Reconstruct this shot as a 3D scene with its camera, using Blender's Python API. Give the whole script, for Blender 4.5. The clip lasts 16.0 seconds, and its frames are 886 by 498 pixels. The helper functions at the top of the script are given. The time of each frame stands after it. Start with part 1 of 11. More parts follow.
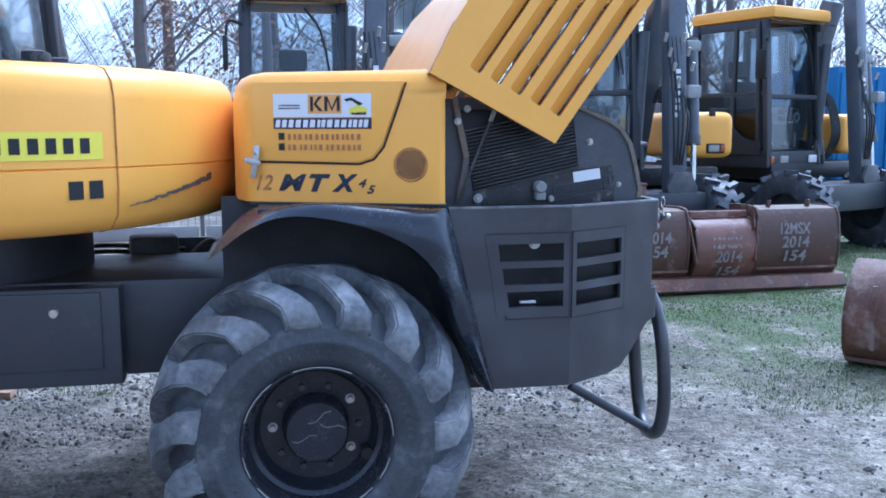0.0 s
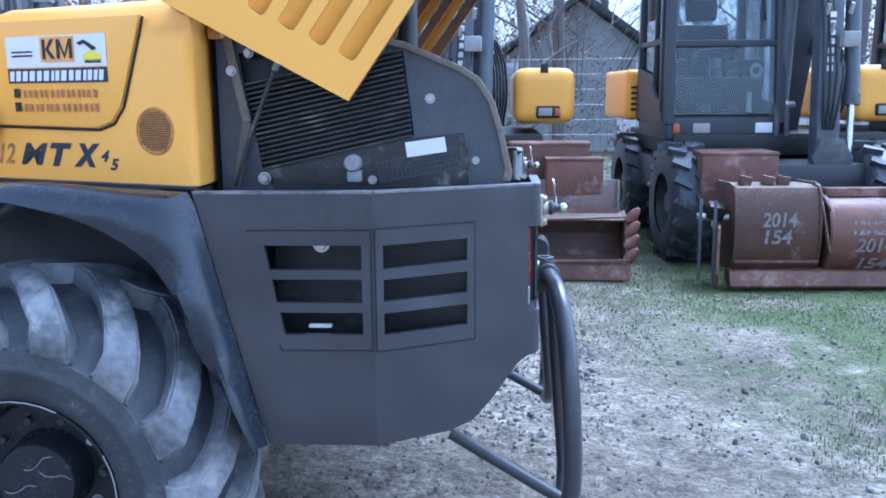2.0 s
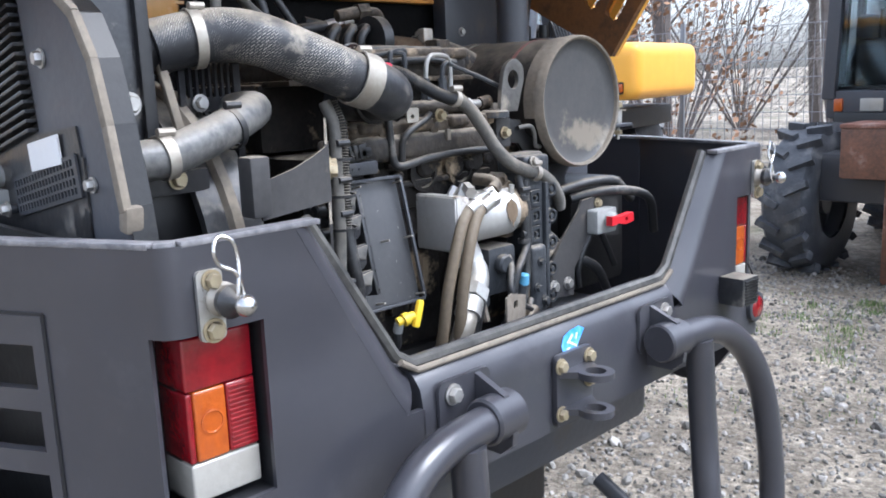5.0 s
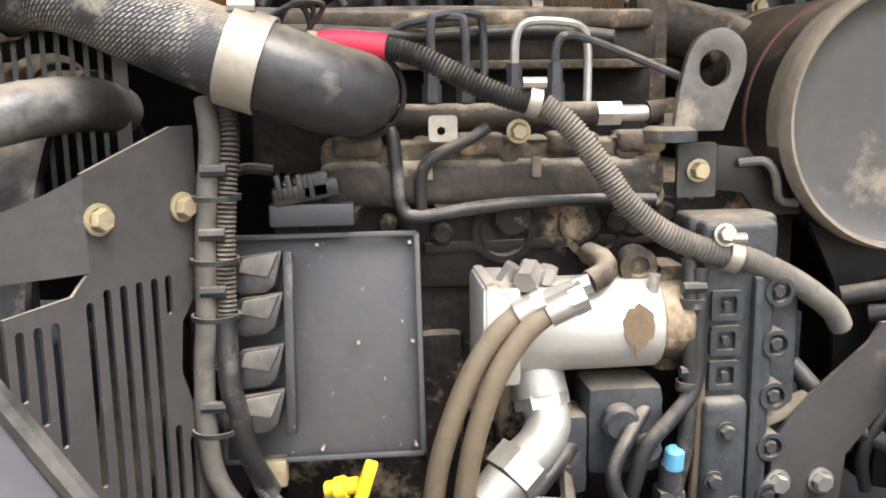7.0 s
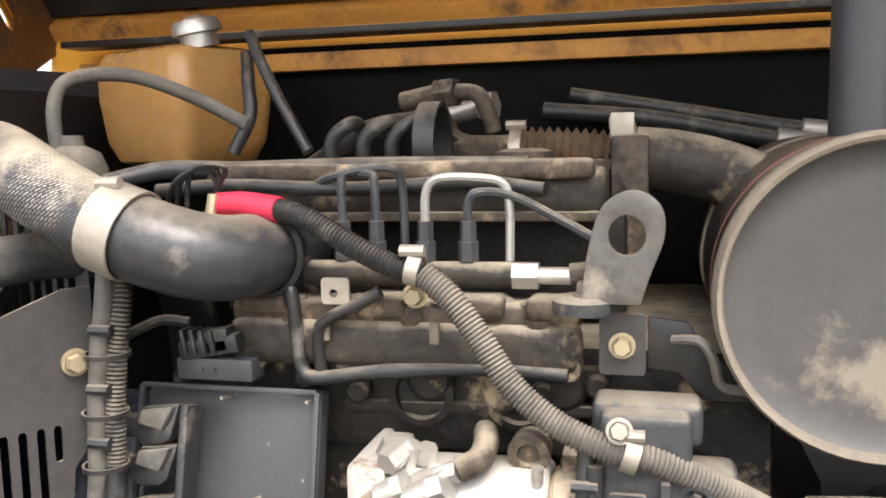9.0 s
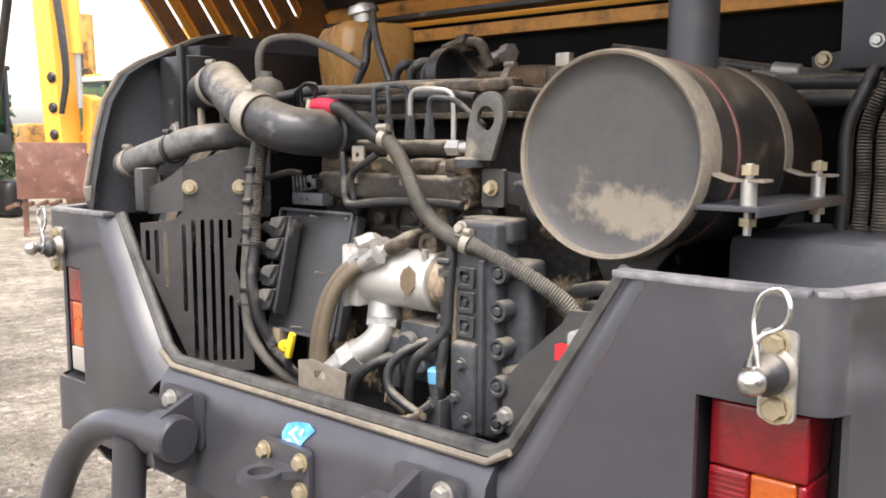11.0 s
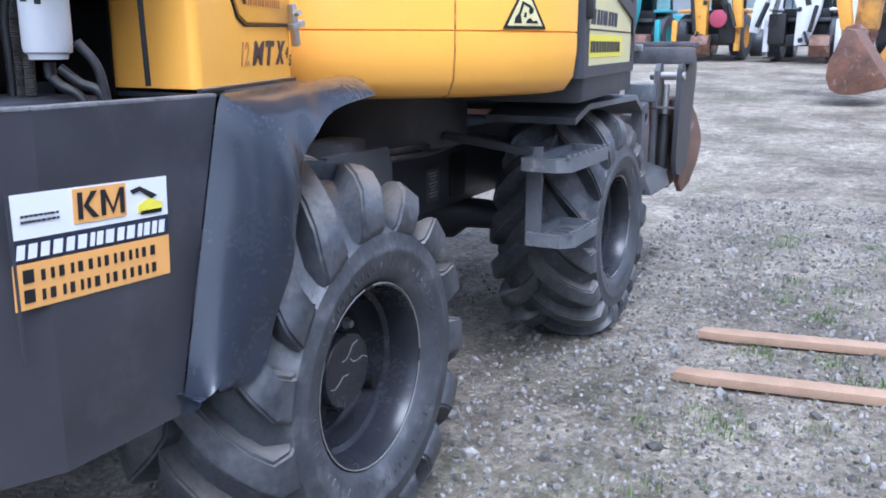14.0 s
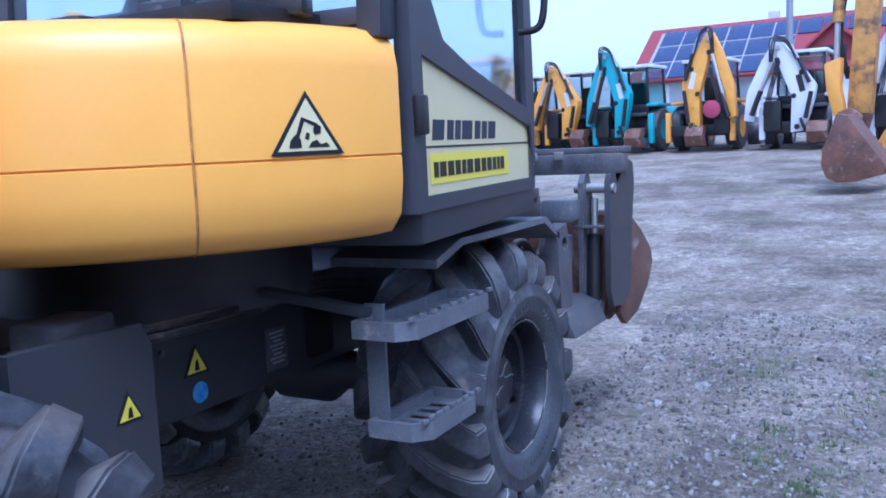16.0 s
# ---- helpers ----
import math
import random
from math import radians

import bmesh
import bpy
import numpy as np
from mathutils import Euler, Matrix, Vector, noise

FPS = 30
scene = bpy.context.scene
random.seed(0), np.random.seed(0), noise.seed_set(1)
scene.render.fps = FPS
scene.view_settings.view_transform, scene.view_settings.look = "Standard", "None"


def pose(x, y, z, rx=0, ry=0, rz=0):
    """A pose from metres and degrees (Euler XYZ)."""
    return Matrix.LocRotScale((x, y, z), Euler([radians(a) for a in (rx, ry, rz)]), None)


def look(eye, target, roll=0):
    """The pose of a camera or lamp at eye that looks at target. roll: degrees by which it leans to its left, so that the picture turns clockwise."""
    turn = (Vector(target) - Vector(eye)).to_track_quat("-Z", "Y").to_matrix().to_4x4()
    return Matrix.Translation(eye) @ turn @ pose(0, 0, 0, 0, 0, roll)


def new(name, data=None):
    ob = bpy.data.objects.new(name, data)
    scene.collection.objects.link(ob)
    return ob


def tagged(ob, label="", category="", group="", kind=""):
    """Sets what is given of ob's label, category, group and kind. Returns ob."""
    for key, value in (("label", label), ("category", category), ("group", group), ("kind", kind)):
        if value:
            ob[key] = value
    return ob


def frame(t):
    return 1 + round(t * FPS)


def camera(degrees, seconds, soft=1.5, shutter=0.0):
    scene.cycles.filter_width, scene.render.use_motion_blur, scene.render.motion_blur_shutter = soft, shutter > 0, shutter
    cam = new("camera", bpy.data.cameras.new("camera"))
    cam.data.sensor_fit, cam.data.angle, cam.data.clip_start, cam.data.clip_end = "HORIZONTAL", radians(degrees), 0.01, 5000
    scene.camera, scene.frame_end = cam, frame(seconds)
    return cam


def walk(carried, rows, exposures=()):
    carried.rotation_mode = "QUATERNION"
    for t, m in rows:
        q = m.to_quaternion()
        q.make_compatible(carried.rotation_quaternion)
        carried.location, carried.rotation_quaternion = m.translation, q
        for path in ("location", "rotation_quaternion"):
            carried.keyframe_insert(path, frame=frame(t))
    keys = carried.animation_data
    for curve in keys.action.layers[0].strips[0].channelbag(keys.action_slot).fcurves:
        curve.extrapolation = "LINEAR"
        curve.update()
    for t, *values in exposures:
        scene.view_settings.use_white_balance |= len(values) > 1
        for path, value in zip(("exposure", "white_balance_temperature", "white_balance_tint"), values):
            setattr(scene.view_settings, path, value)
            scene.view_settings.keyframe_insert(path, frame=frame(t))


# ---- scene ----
cam = camera(53.8, 16.0, 1.8)
# seconds, stops, kelvin, tint
EXPOSURES = [(0.0, 1.22, 4480, 11), (1.0, 1.42, 4380, 11), (2.0, 1.64, 4430, 10), (3.2, 1.84, 4380, 9), (5.3, 1.7, 5900, 11), (7.0, 2.02, 6800, 11), (8.2, 2.1, 7000, 12),
             (10.5, 1.9, 6700, 11), (11.6, 1.78, 6750, 15), (12.0, 1.74, 5650, 11), (12.5, 1.72, 4550, 15), (13.0, 1.68, 4950, 9), (13.5, 1.5, 5120, 12), (14.5, 1.3, 4950, 14), (15.5, 1.15, 4430, 18), (16.0, 0.87, 4370, 22)]
PATH = [
    (0, (-1.476, -3.96, 1.597), (-1.097, -2.015, 1.325), -0.1),
    (0.5, (-1.105, -3.8, 1.579), (-0.808, -1.843, 1.287), 0.1),
    (1, (-0.799, -3.616, 1.602), (-0.609, -1.647, 1.306), 0.1),
    (1.5, (-0.409, -3.395, 1.59), (-0.416, -1.421, 1.265), -0.6),
    (2, (-0.112, -3.104, 1.564), (-0.222, -1.139, 1.211), -0.5),
    (2.5, (0.159, -2.833, 1.57), (-0.162, -0.889, 1.229), -1.2),
    (3, (0.471, -2.576, 1.561), (-0.17, -0.713, 1.211), -1.5),
    (3.1, (0.509, -2.508, 1.551), (-0.166, -0.658, 1.2), -1.4),
    (3.2, (0.55, -2.44, 1.536), (-0.158, -0.603, 1.185), -1.3),
    (5.3, (0.965, -1.032, 1.477), (-0.608, 0.144, 1.096), -2.2),
    (5.5, (0.941, -0.91, 1.46), (-0.747, 0.092, 1.079), -1.9),
    (6, (0.855, -0.644, 1.458), (-0.977, 0.057, 1.07), -1.4),
    (6.5, (0.711, -0.395, 1.458), (-1.18, 0.161, 1.115), -0.7),
    (7, (0.668, -0.188, 1.477), (-1.291, -0.006, 1.116), -0.8),
    (7.5, (0.611, -0.081, 1.553), (-1.331, -0.12, 1.077), -0.2),
    (8, (0.559, -0.082, 1.616), (-1.385, -0.141, 1.149), -1.4),
    (8.2, (0.544, -0.053, 1.623), (-1.414, -0.142, 1.223), -1.8),
    (10.3, (0.723, 0.766, 1.502), (-0.876, -0.402, 1.22), 0.1),
    (10.5, (0.75, 0.839, 1.51), (-0.803, -0.388, 1.222), -0.1),
    (11, (0.837, 1.036, 1.458), (-0.659, -0.268, 1.214), 0.2),
    (11.5, (0.869, 1.261, 1.456), (-0.637, -0.03, 1.203), 0.1),
    (12, (0.815, 1.529, 1.42), (-0.709, 0.268, 1.127), 0.2),
    (12.5, (0.843, 1.708, 1.395), (-0.73, 0.532, 1.018), -0.6),
    (13, (0.881, 1.872, 1.381), (-0.793, 0.884, 0.911), -0.7),
    (13.5, (0.761, 2.103, 1.4), (-0.966, 1.221, 0.913), 0.2),
    (14, (0.593, 2.246, 1.426), (-1.137, 1.353, 0.97), 0.1),
    (14.5, (0.308, 2.29, 1.446), (-1.461, 1.461, 1.019), -0.8),
    (15, (0.096, 2.34, 1.402), (-1.712, 1.575, 1.022), -1.9),
    (15.5, (-0.242, 2.387, 1.457), (-2.038, 1.565, 1.143), -2.2),
    (16, (-0.557, 2.377, 1.486), (-2.305, 1.433, 1.252), -2.7),
]
walk(cam, [(t, look(eye, target, roll)) for t, eye, target, roll in PATH],
     exposures=EXPOSURES)

# ---------------------------------------------------------------- light
world = bpy.data.worlds.new("overcast_sky")
scene.world = world
world.use_nodes = True
wn, wl = world.node_tree.nodes, world.node_tree.links
wn.clear()
sky = wn.new("ShaderNodeTexSky")
sky.sky_type = "NISHITA"
sky.sun_disc = False
sky.sun_elevation = radians(60)
sky.sun_rotation = radians(60)
sky.air_density, sky.dust_density, sky.ozone_density = 1.0, 3.0, 1.0
soften = wn.new("ShaderNodeHueSaturation")
soften.inputs["Saturation"].default_value = 0.35
backg = wn.new("ShaderNodeBackground")
backg.inputs["Strength"].default_value = 0.15
wout = wn.new("ShaderNodeOutputWorld")
wl.new(sky.outputs[0], soften.inputs["Color"])
wl.new(soften.outputs[0], backg.inputs["Color"])
wl.new(backg.outputs[0], wout.inputs["Surface"])

sun_data = bpy.data.lights.new("sun", "SUN")
sun_data.energy, sun_data.angle, sun_data.color = 1.05, radians(32), (1.0, 0.97, 0.93)
sun = new("sun", sun_data)
sun.matrix_world = look((4.5, 3.5, 10), (0, 0, 0))

# ---------------------------------------------------------------- materials
def material(name, base, rough=0.6, metal=0.0, other=None, amount=0.5, scale=6.0, fine=90.0, bump=0.15, bump_scale=60.0,
             spots=None, spot_scale=9.0, spot_low=0.55, spot_high=0.7, spot_rough=0.9, coat=0.0, island=0.0, dust=0.0, gloss=0.5, dent=0.0):
    """A procedural surface: a base colour, a second tone in broad and fine noise, stains or dust of their own shape, fine relief."""
    m = bpy.data.materials.new(name)
    m.use_nodes = True
    n, l = m.node_tree.nodes, m.node_tree.links
    b = n["Principled BSDF"]
    b.inputs["Metallic"].default_value = metal
    b.inputs["Coat Weight"].default_value = coat
    b.inputs["Coat Roughness"].default_value = 0.15
    b.inputs["Specular IOR Level"].default_value = gloss
    co = n.new("ShaderNodeTexCoord")
    big = n.new("ShaderNodeTexNoise")
    big.inputs["Scale"].default_value, big.inputs["Detail"].default_value, big.inputs["Roughness"].default_value = scale, 6, 0.6
    small = n.new("ShaderNodeTexNoise")
    small.inputs["Scale"].default_value, small.inputs["Detail"].default_value = fine, 3
    l.new(co.outputs["Object"], big.inputs["Vector"])
    l.new(co.outputs["Object"], small.inputs["Vector"])
    both = n.new("ShaderNodeMix")
    both.inputs[0].default_value = 0.35
    l.new(big.outputs["Fac"], both.inputs[2])
    l.new(small.outputs["Fac"], both.inputs[3])
    ramp = n.new("ShaderNodeMapRange")
    ramp.inputs[1].default_value, ramp.inputs[2].default_value = 0.35, 0.65
    ramp.inputs[3].default_value, ramp.inputs[4].default_value = 0.0, amount
    l.new(both.outputs[0], ramp.inputs[0])
    other = other or tuple(c * 0.75 for c in base)
    mix = n.new("ShaderNodeMix")
    mix.data_type = "RGBA"
    mix.inputs[6].default_value, mix.inputs[7].default_value = (*base, 1), (*other, 1)
    l.new(ramp.outputs[0], mix.inputs[0])
    colour = mix.outputs[2]
    if island:
        geo = n.new("ShaderNodeNewGeometry")
        hsv = n.new("ShaderNodeHueSaturation")
        vr = n.new("ShaderNodeMapRange")
        vr.inputs[3].default_value, vr.inputs[4].default_value = 1 - island, 1 + island
        l.new(geo.outputs["Random Per Island"], vr.inputs[0])
        l.new(vr.outputs[0], hsv.inputs["Value"])
        l.new(colour, hsv.inputs["Color"])
        colour = hsv.outputs[0]
    rr = n.new("ShaderNodeMapRange")
    rr.inputs[3].default_value, rr.inputs[4].default_value = rough - 0.08, min(1, rough + 0.12)
    l.new(both.outputs[0], rr.inputs[0])
    roughness = rr.outputs[0]
    if spots:
        sp = n.new("ShaderNodeTexNoise")
        sp.inputs["Scale"].default_value, sp.inputs["Detail"].default_value, sp.inputs["Roughness"].default_value = spot_scale, 8, 0.65
        l.new(co.outputs["Object"], sp.inputs["Vector"])
        sr = n.new("ShaderNodeMapRange")
        sr.inputs[1].default_value, sr.inputs[2].default_value = spot_low, spot_high
        l.new(sp.outputs["Fac"], sr.inputs[0])
        smix = n.new("ShaderNodeMix")
        smix.data_type = "RGBA"
        smix.inputs[7].default_value = (*spots, 1)
        l.new(sr.outputs[0], smix.inputs[0])
        l.new(colour, smix.inputs[6])
        colour = smix.outputs[2]
        rmix = n.new("ShaderNodeMix")
        rmix.inputs[3].default_value = spot_rough
        l.new(sr.outputs[0], rmix.inputs[0])
        l.new(roughness, rmix.inputs[2])
        roughness = rmix.outputs[0]
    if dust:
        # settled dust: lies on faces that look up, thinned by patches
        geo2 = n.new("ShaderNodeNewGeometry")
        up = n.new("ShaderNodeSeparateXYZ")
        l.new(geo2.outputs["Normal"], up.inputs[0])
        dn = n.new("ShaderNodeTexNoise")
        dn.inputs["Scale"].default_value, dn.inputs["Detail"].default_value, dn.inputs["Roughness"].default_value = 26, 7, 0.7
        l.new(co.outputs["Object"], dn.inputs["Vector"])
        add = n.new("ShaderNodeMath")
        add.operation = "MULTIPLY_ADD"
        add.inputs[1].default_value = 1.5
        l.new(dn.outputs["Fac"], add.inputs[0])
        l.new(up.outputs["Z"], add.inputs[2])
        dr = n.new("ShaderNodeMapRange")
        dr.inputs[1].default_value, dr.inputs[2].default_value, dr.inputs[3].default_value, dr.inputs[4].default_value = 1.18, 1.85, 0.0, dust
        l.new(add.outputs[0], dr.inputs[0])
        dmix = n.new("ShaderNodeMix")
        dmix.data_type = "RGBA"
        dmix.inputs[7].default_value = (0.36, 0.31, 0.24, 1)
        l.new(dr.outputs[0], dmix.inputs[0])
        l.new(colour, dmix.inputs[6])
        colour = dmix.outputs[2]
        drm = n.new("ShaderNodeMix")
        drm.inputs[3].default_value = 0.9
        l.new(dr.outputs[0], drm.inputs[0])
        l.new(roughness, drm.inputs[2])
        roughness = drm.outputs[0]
    l.new(colour, b.inputs["Base Color"])
    l.new(roughness, b.inputs["Roughness"])
    if bump:
        bn = n.new("ShaderNodeTexNoise")
        bn.inputs["Scale"].default_value, bn.inputs["Detail"].default_value = bump_scale, 5
        l.new(co.outputs["Object"], bn.inputs["Vector"])
        bp = n.new("ShaderNodeBump")
        bp.inputs["Strength"].default_value, bp.inputs["Distance"].default_value = bump, 0.01
        l.new(bn.outputs["Fac"], bp.inputs["Height"])
        l.new(bp.outputs[0], b.inputs["Normal"])
        if dent:
            dn2 = n.new("ShaderNodeTexNoise")
            dn2.inputs["Scale"].default_value, dn2.inputs["Detail"].default_value = 3.2, 1.0
            l.new(co.outputs["Object"], dn2.inputs["Vector"])
            bd = n.new("ShaderNodeBump")
            bd.inputs["Strength"].default_value, bd.inputs["Distance"].default_value = dent, 0.05
            l.new(dn2.outputs["Fac"], bd.inputs["Height"])
            l.new(bd.outputs[0], bp.inputs["Normal"])
    return m


# near-black with hardly any gloss, for the bulkhead
bulkhead_black = material("matt_bulkhead_black", (0.006, 0.006, 0.0062), 0.9, other=(0.012, 0.0115, 0.011), amount=0.8, bump=0.2, gloss=0.06)
DUST = (0.33, 0.26, 0.18)
yellow = material("yellow_paint", (0.94, 0.475, 0.072), 0.32, other=(0.89, 0.43, 0.06), amount=0.6, bump=0.02, coat=0.12,
                  spots=(0.70, 0.44, 0.16), spot_scale=3.0, spot_low=0.62, spot_high=0.85, spot_rough=0.6)
yellow.node_tree.nodes["Principled BSDF"].inputs["Specular IOR Level"].default_value = 0.35
yellow_in = material("dusty_yellow_paint", (0.62, 0.28, 0.05), 0.6, other=(0.35, 0.15, 0.04), amount=0.8, bump=0.1,
                     spots=(0.12, 0.07, 0.04), spot_scale=14, spot_low=0.5, spot_high=0.7)
grey = material("dark_grey_paint", (0.042, 0.042, 0.050), 0.30, other=(0.052, 0.051, 0.058), bump=0.02, fine=40,
                spots=(0.10, 0.10, 0.108), spot_scale=2.5, spot_low=0.58, spot_high=0.85, spot_rough=0.36, coat=0.3, dent=1.0)
frame_grey = material("chassis_grey_paint", (0.046, 0.049, 0.058), 0.38, other=(0.046, 0.045, 0.046), bump=0.08,
                      spots=(0.11, 0.095, 0.075), spot_scale=7, spot_low=0.58, spot_high=0.8)
black = material("black_paint", (0.009, 0.009, 0.010), 0.42, other=(0.02, 0.019, 0.018), bump=0.08,
                 spots=(0.10, 0.085, 0.065), spot_scale=8, spot_low=0.6, spot_high=0.85)
rubber = material("tyre_rubber", (0.034, 0.037, 0.044), 0.42, other=(0.075, 0.080, 0.090), amount=0.95, scale=9, bump=0.35, bump_scale=45,
                  spots=(0.17, 0.17, 0.17), spot_scale=9, spot_low=0.55, spot_high=0.76)
tread_rubber = material("scuffed_tread_rubber", (0.028, 0.031, 0.038), 0.34, other=(0.100, 0.105, 0.115), amount=1.0, scale=7, fine=45, bump=0.35, bump_scale=30,
                        spots=(0.22, 0.19, 0.155), spot_scale=5, spot_low=0.60, spot_high=0.72, spot_rough=0.7, dust=0.3)
# black-grey hose; part of its sheen is put into the pale tones
pale_hose = material("scuffed_sheen_hose", (0.050, 0.051, 0.053), 0.38, other=(0.18, 0.176, 0.166), amount=1.0, scale=10, bump=0.15,
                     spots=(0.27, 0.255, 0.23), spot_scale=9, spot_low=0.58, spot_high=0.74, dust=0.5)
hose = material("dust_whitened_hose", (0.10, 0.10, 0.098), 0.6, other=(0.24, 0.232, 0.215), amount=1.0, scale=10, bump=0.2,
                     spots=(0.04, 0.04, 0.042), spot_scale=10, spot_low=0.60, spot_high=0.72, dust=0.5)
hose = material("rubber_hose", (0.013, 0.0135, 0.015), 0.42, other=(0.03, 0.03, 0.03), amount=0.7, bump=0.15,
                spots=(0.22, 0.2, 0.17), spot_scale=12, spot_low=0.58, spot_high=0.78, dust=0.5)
dusty_hose = material("dusty_grey_hose", (0.075, 0.072, 0.067), 0.7, other=(0.16, 0.145, 0.12), amount=0.8, bump=0.2,
                      spots=(0.05, 0.05, 0.05), spot_scale=14, spot_low=0.55, spot_high=0.7, dust=0.5)
worn_seal = material("worn_rubber_seal", (0.022, 0.022, 0.022), 0.5, other=(0.2, 0.19, 0.17), amount=0.4, scale=16, fine=60, bump=0.2)
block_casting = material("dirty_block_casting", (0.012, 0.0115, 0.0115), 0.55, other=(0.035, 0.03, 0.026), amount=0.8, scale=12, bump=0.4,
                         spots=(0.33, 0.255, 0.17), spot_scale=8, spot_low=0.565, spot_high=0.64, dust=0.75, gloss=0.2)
oil_stain = material("dried_oil_stain", (0.10, 0.068, 0.038), 0.6, other=(0.17, 0.12, 0.075), amount=0.9, scale=30, bump=0.1)
scuffed_hose = material("scuffed_rubber_hose", (0.014, 0.015, 0.018), 0.32, other=(0.045, 0.046, 0.05), amount=0.9, scale=8, bump=0.1,
                        spots=(0.25, 0.23, 0.20), spot_scale=9, spot_low=0.57, spot_high=0.74, spot_rough=0.75, dust=0.45)
pale_grey = material("pale_grey_plastic", (0.34, 0.35, 0.34), 0.5, other=(0.24, 0.24, 0.23), amount=0.8, bump=0.05)
rim_paint = material("glossy_rim_paint", (0.018, 0.019, 0.024), 0.24, other=(0.036, 0.037, 0.044), amount=0.8, scale=6, bump=0.03,
                     spots=(0.11, 0.105, 0.10), spot_scale=5, spot_low=0.62, spot_high=0.8, gloss=0.35)
tan_hose = material("brown_fabric_hose", (0.15, 0.115, 0.075), 0.6, other=(0.085, 0.066, 0.045), amount=0.7, bump=0.08, bump_scale=160, dust=0.4)


def woven_material():
    """Black hose with a diagonal woven cover, worn pale where it rubs."""
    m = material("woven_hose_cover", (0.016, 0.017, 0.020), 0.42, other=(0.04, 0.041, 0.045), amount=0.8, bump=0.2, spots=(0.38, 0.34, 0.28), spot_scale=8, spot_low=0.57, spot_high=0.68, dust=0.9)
    n, l = m.node_tree.nodes, m.node_tree.links
    b = n["Principled BSDF"]
    uv = n.new("ShaderNodeUVMap")
    uv.uv_map = "along"
    mp = n.new("ShaderNodeMapping")
    mp.inputs["Rotation"].default_value = (0, 0, 0.6)
    mp.inputs["Scale"].default_value = (1.0, 1.0, 1.0)
    l.new(uv.outputs[0], mp.inputs[0])
    br = n.new("ShaderNodeTexBrick")
    br.inputs["Scale"].default_value = 95
    br.inputs["Mortar Size"].default_value = 0.12
    br.inputs["Brick Width"].default_value, br.inputs["Row Height"].default_value = 0.9, 0.32
    br.inputs["Color1"].default_value, br.inputs["Color2"].default_value, br.inputs["Mortar"].default_value = (1, 1, 1, 1), (0.35, 0.35, 0.35, 1), (0, 0, 0, 1)
    l.new(mp.outputs[0], br.inputs["Vector"])
    co = n.new("ShaderNodeTexCoord")
    wear = n.new("ShaderNodeTexNoise")
    wear.inputs["Scale"].default_value, wear.inputs["Detail"].default_value = 9, 4
    l.new(co.outputs["Object"], wear.inputs["Vector"])
    wr = n.new("ShaderNodeMapRange")
    wr.inputs[1].default_value, wr.inputs[2].default_value = 0.44, 0.56
    l.new(wear.outputs["Fac"], wr.inputs[0])
    mul = n.new("ShaderNodeMath")
    mul.operation = "MULTIPLY"
    l.new(br.outputs["Color"], mul.inputs[0])
    l.new(wr.outputs[0], mul.inputs[1])
    old = b.inputs["Base Color"].links[0].from_socket
    mix = n.new("ShaderNodeMix")
    mix.data_type = "RGBA"
    mix.inputs[7].default_value = (0.50, 0.47, 0.41, 1)
    l.new(mul.outputs[0], mix.inputs[0])
    l.new(old, mix.inputs[6])
    l.new(mix.outputs[2], b.inputs["Base Color"])
    bp = n.new("ShaderNodeBump")
    bp.inputs["Strength"].default_value, bp.inputs["Distance"].default_value = 0.5, 0.002
    l.new(br.outputs["Color"], bp.inputs["Height"])
    l.new(bp.outputs[0], b.inputs["Normal"])
    return m


woven = woven_material()
steel = material("zinc_steel", (0.55, 0.54, 0.52), 0.4, 0.8, other=(0.36, 0.34, 0.31), amount=0.7, bump=0.05,
                 spots=(0.30, 0.25, 0.18), spot_scale=16, spot_low=0.6, spot_high=0.75, dust=0.4)
brass = material("yellow_zinc", (0.46, 0.39, 0.26), 0.45, 0.6, other=(0.3, 0.25, 0.17), bump=0.05, spots=DUST, spot_scale=40, spot_low=0.55, spot_high=0.75)
alloy = material("bare_aluminium", (0.62, 0.61, 0.59), 0.42, 0.6, other=(0.5, 0.48, 0.44), amount=0.6, bump=0.06,
                 spots=(0.20, 0.13, 0.07), spot_scale=7, spot_low=0.62, spot_high=0.68, dust=0.35)
polished = material("polished_steel", (0.62, 0.61, 0.60), 0.22, 0.95, other=(0.45, 0.44, 0.42), amount=0.6, bump=0.02)
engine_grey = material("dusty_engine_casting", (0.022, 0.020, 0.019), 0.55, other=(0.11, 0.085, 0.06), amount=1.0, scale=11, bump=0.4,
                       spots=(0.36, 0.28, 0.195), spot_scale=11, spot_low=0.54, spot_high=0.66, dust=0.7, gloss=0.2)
engine_dark = material("dark_engine_casting", (0.024, 0.027, 0.032), 0.36, other=(0.065, 0.068, 0.072), amount=0.8, scale=12, bump=0.25,
                       spots=(0.2, 0.16, 0.11), spot_scale=10, spot_low=0.6, spot_high=0.75, dust=0.5, gloss=0.3)
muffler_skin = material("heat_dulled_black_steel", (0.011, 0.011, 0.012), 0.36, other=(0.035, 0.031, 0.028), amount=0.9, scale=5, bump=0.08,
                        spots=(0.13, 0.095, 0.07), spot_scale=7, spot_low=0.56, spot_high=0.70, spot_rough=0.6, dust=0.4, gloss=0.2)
heat_tint = material("red_heat_tint", (0.20, 0.085, 0.075), 0.5, other=(0.08, 0.05, 0.045), amount=0.9, scale=12, bump=0.08)
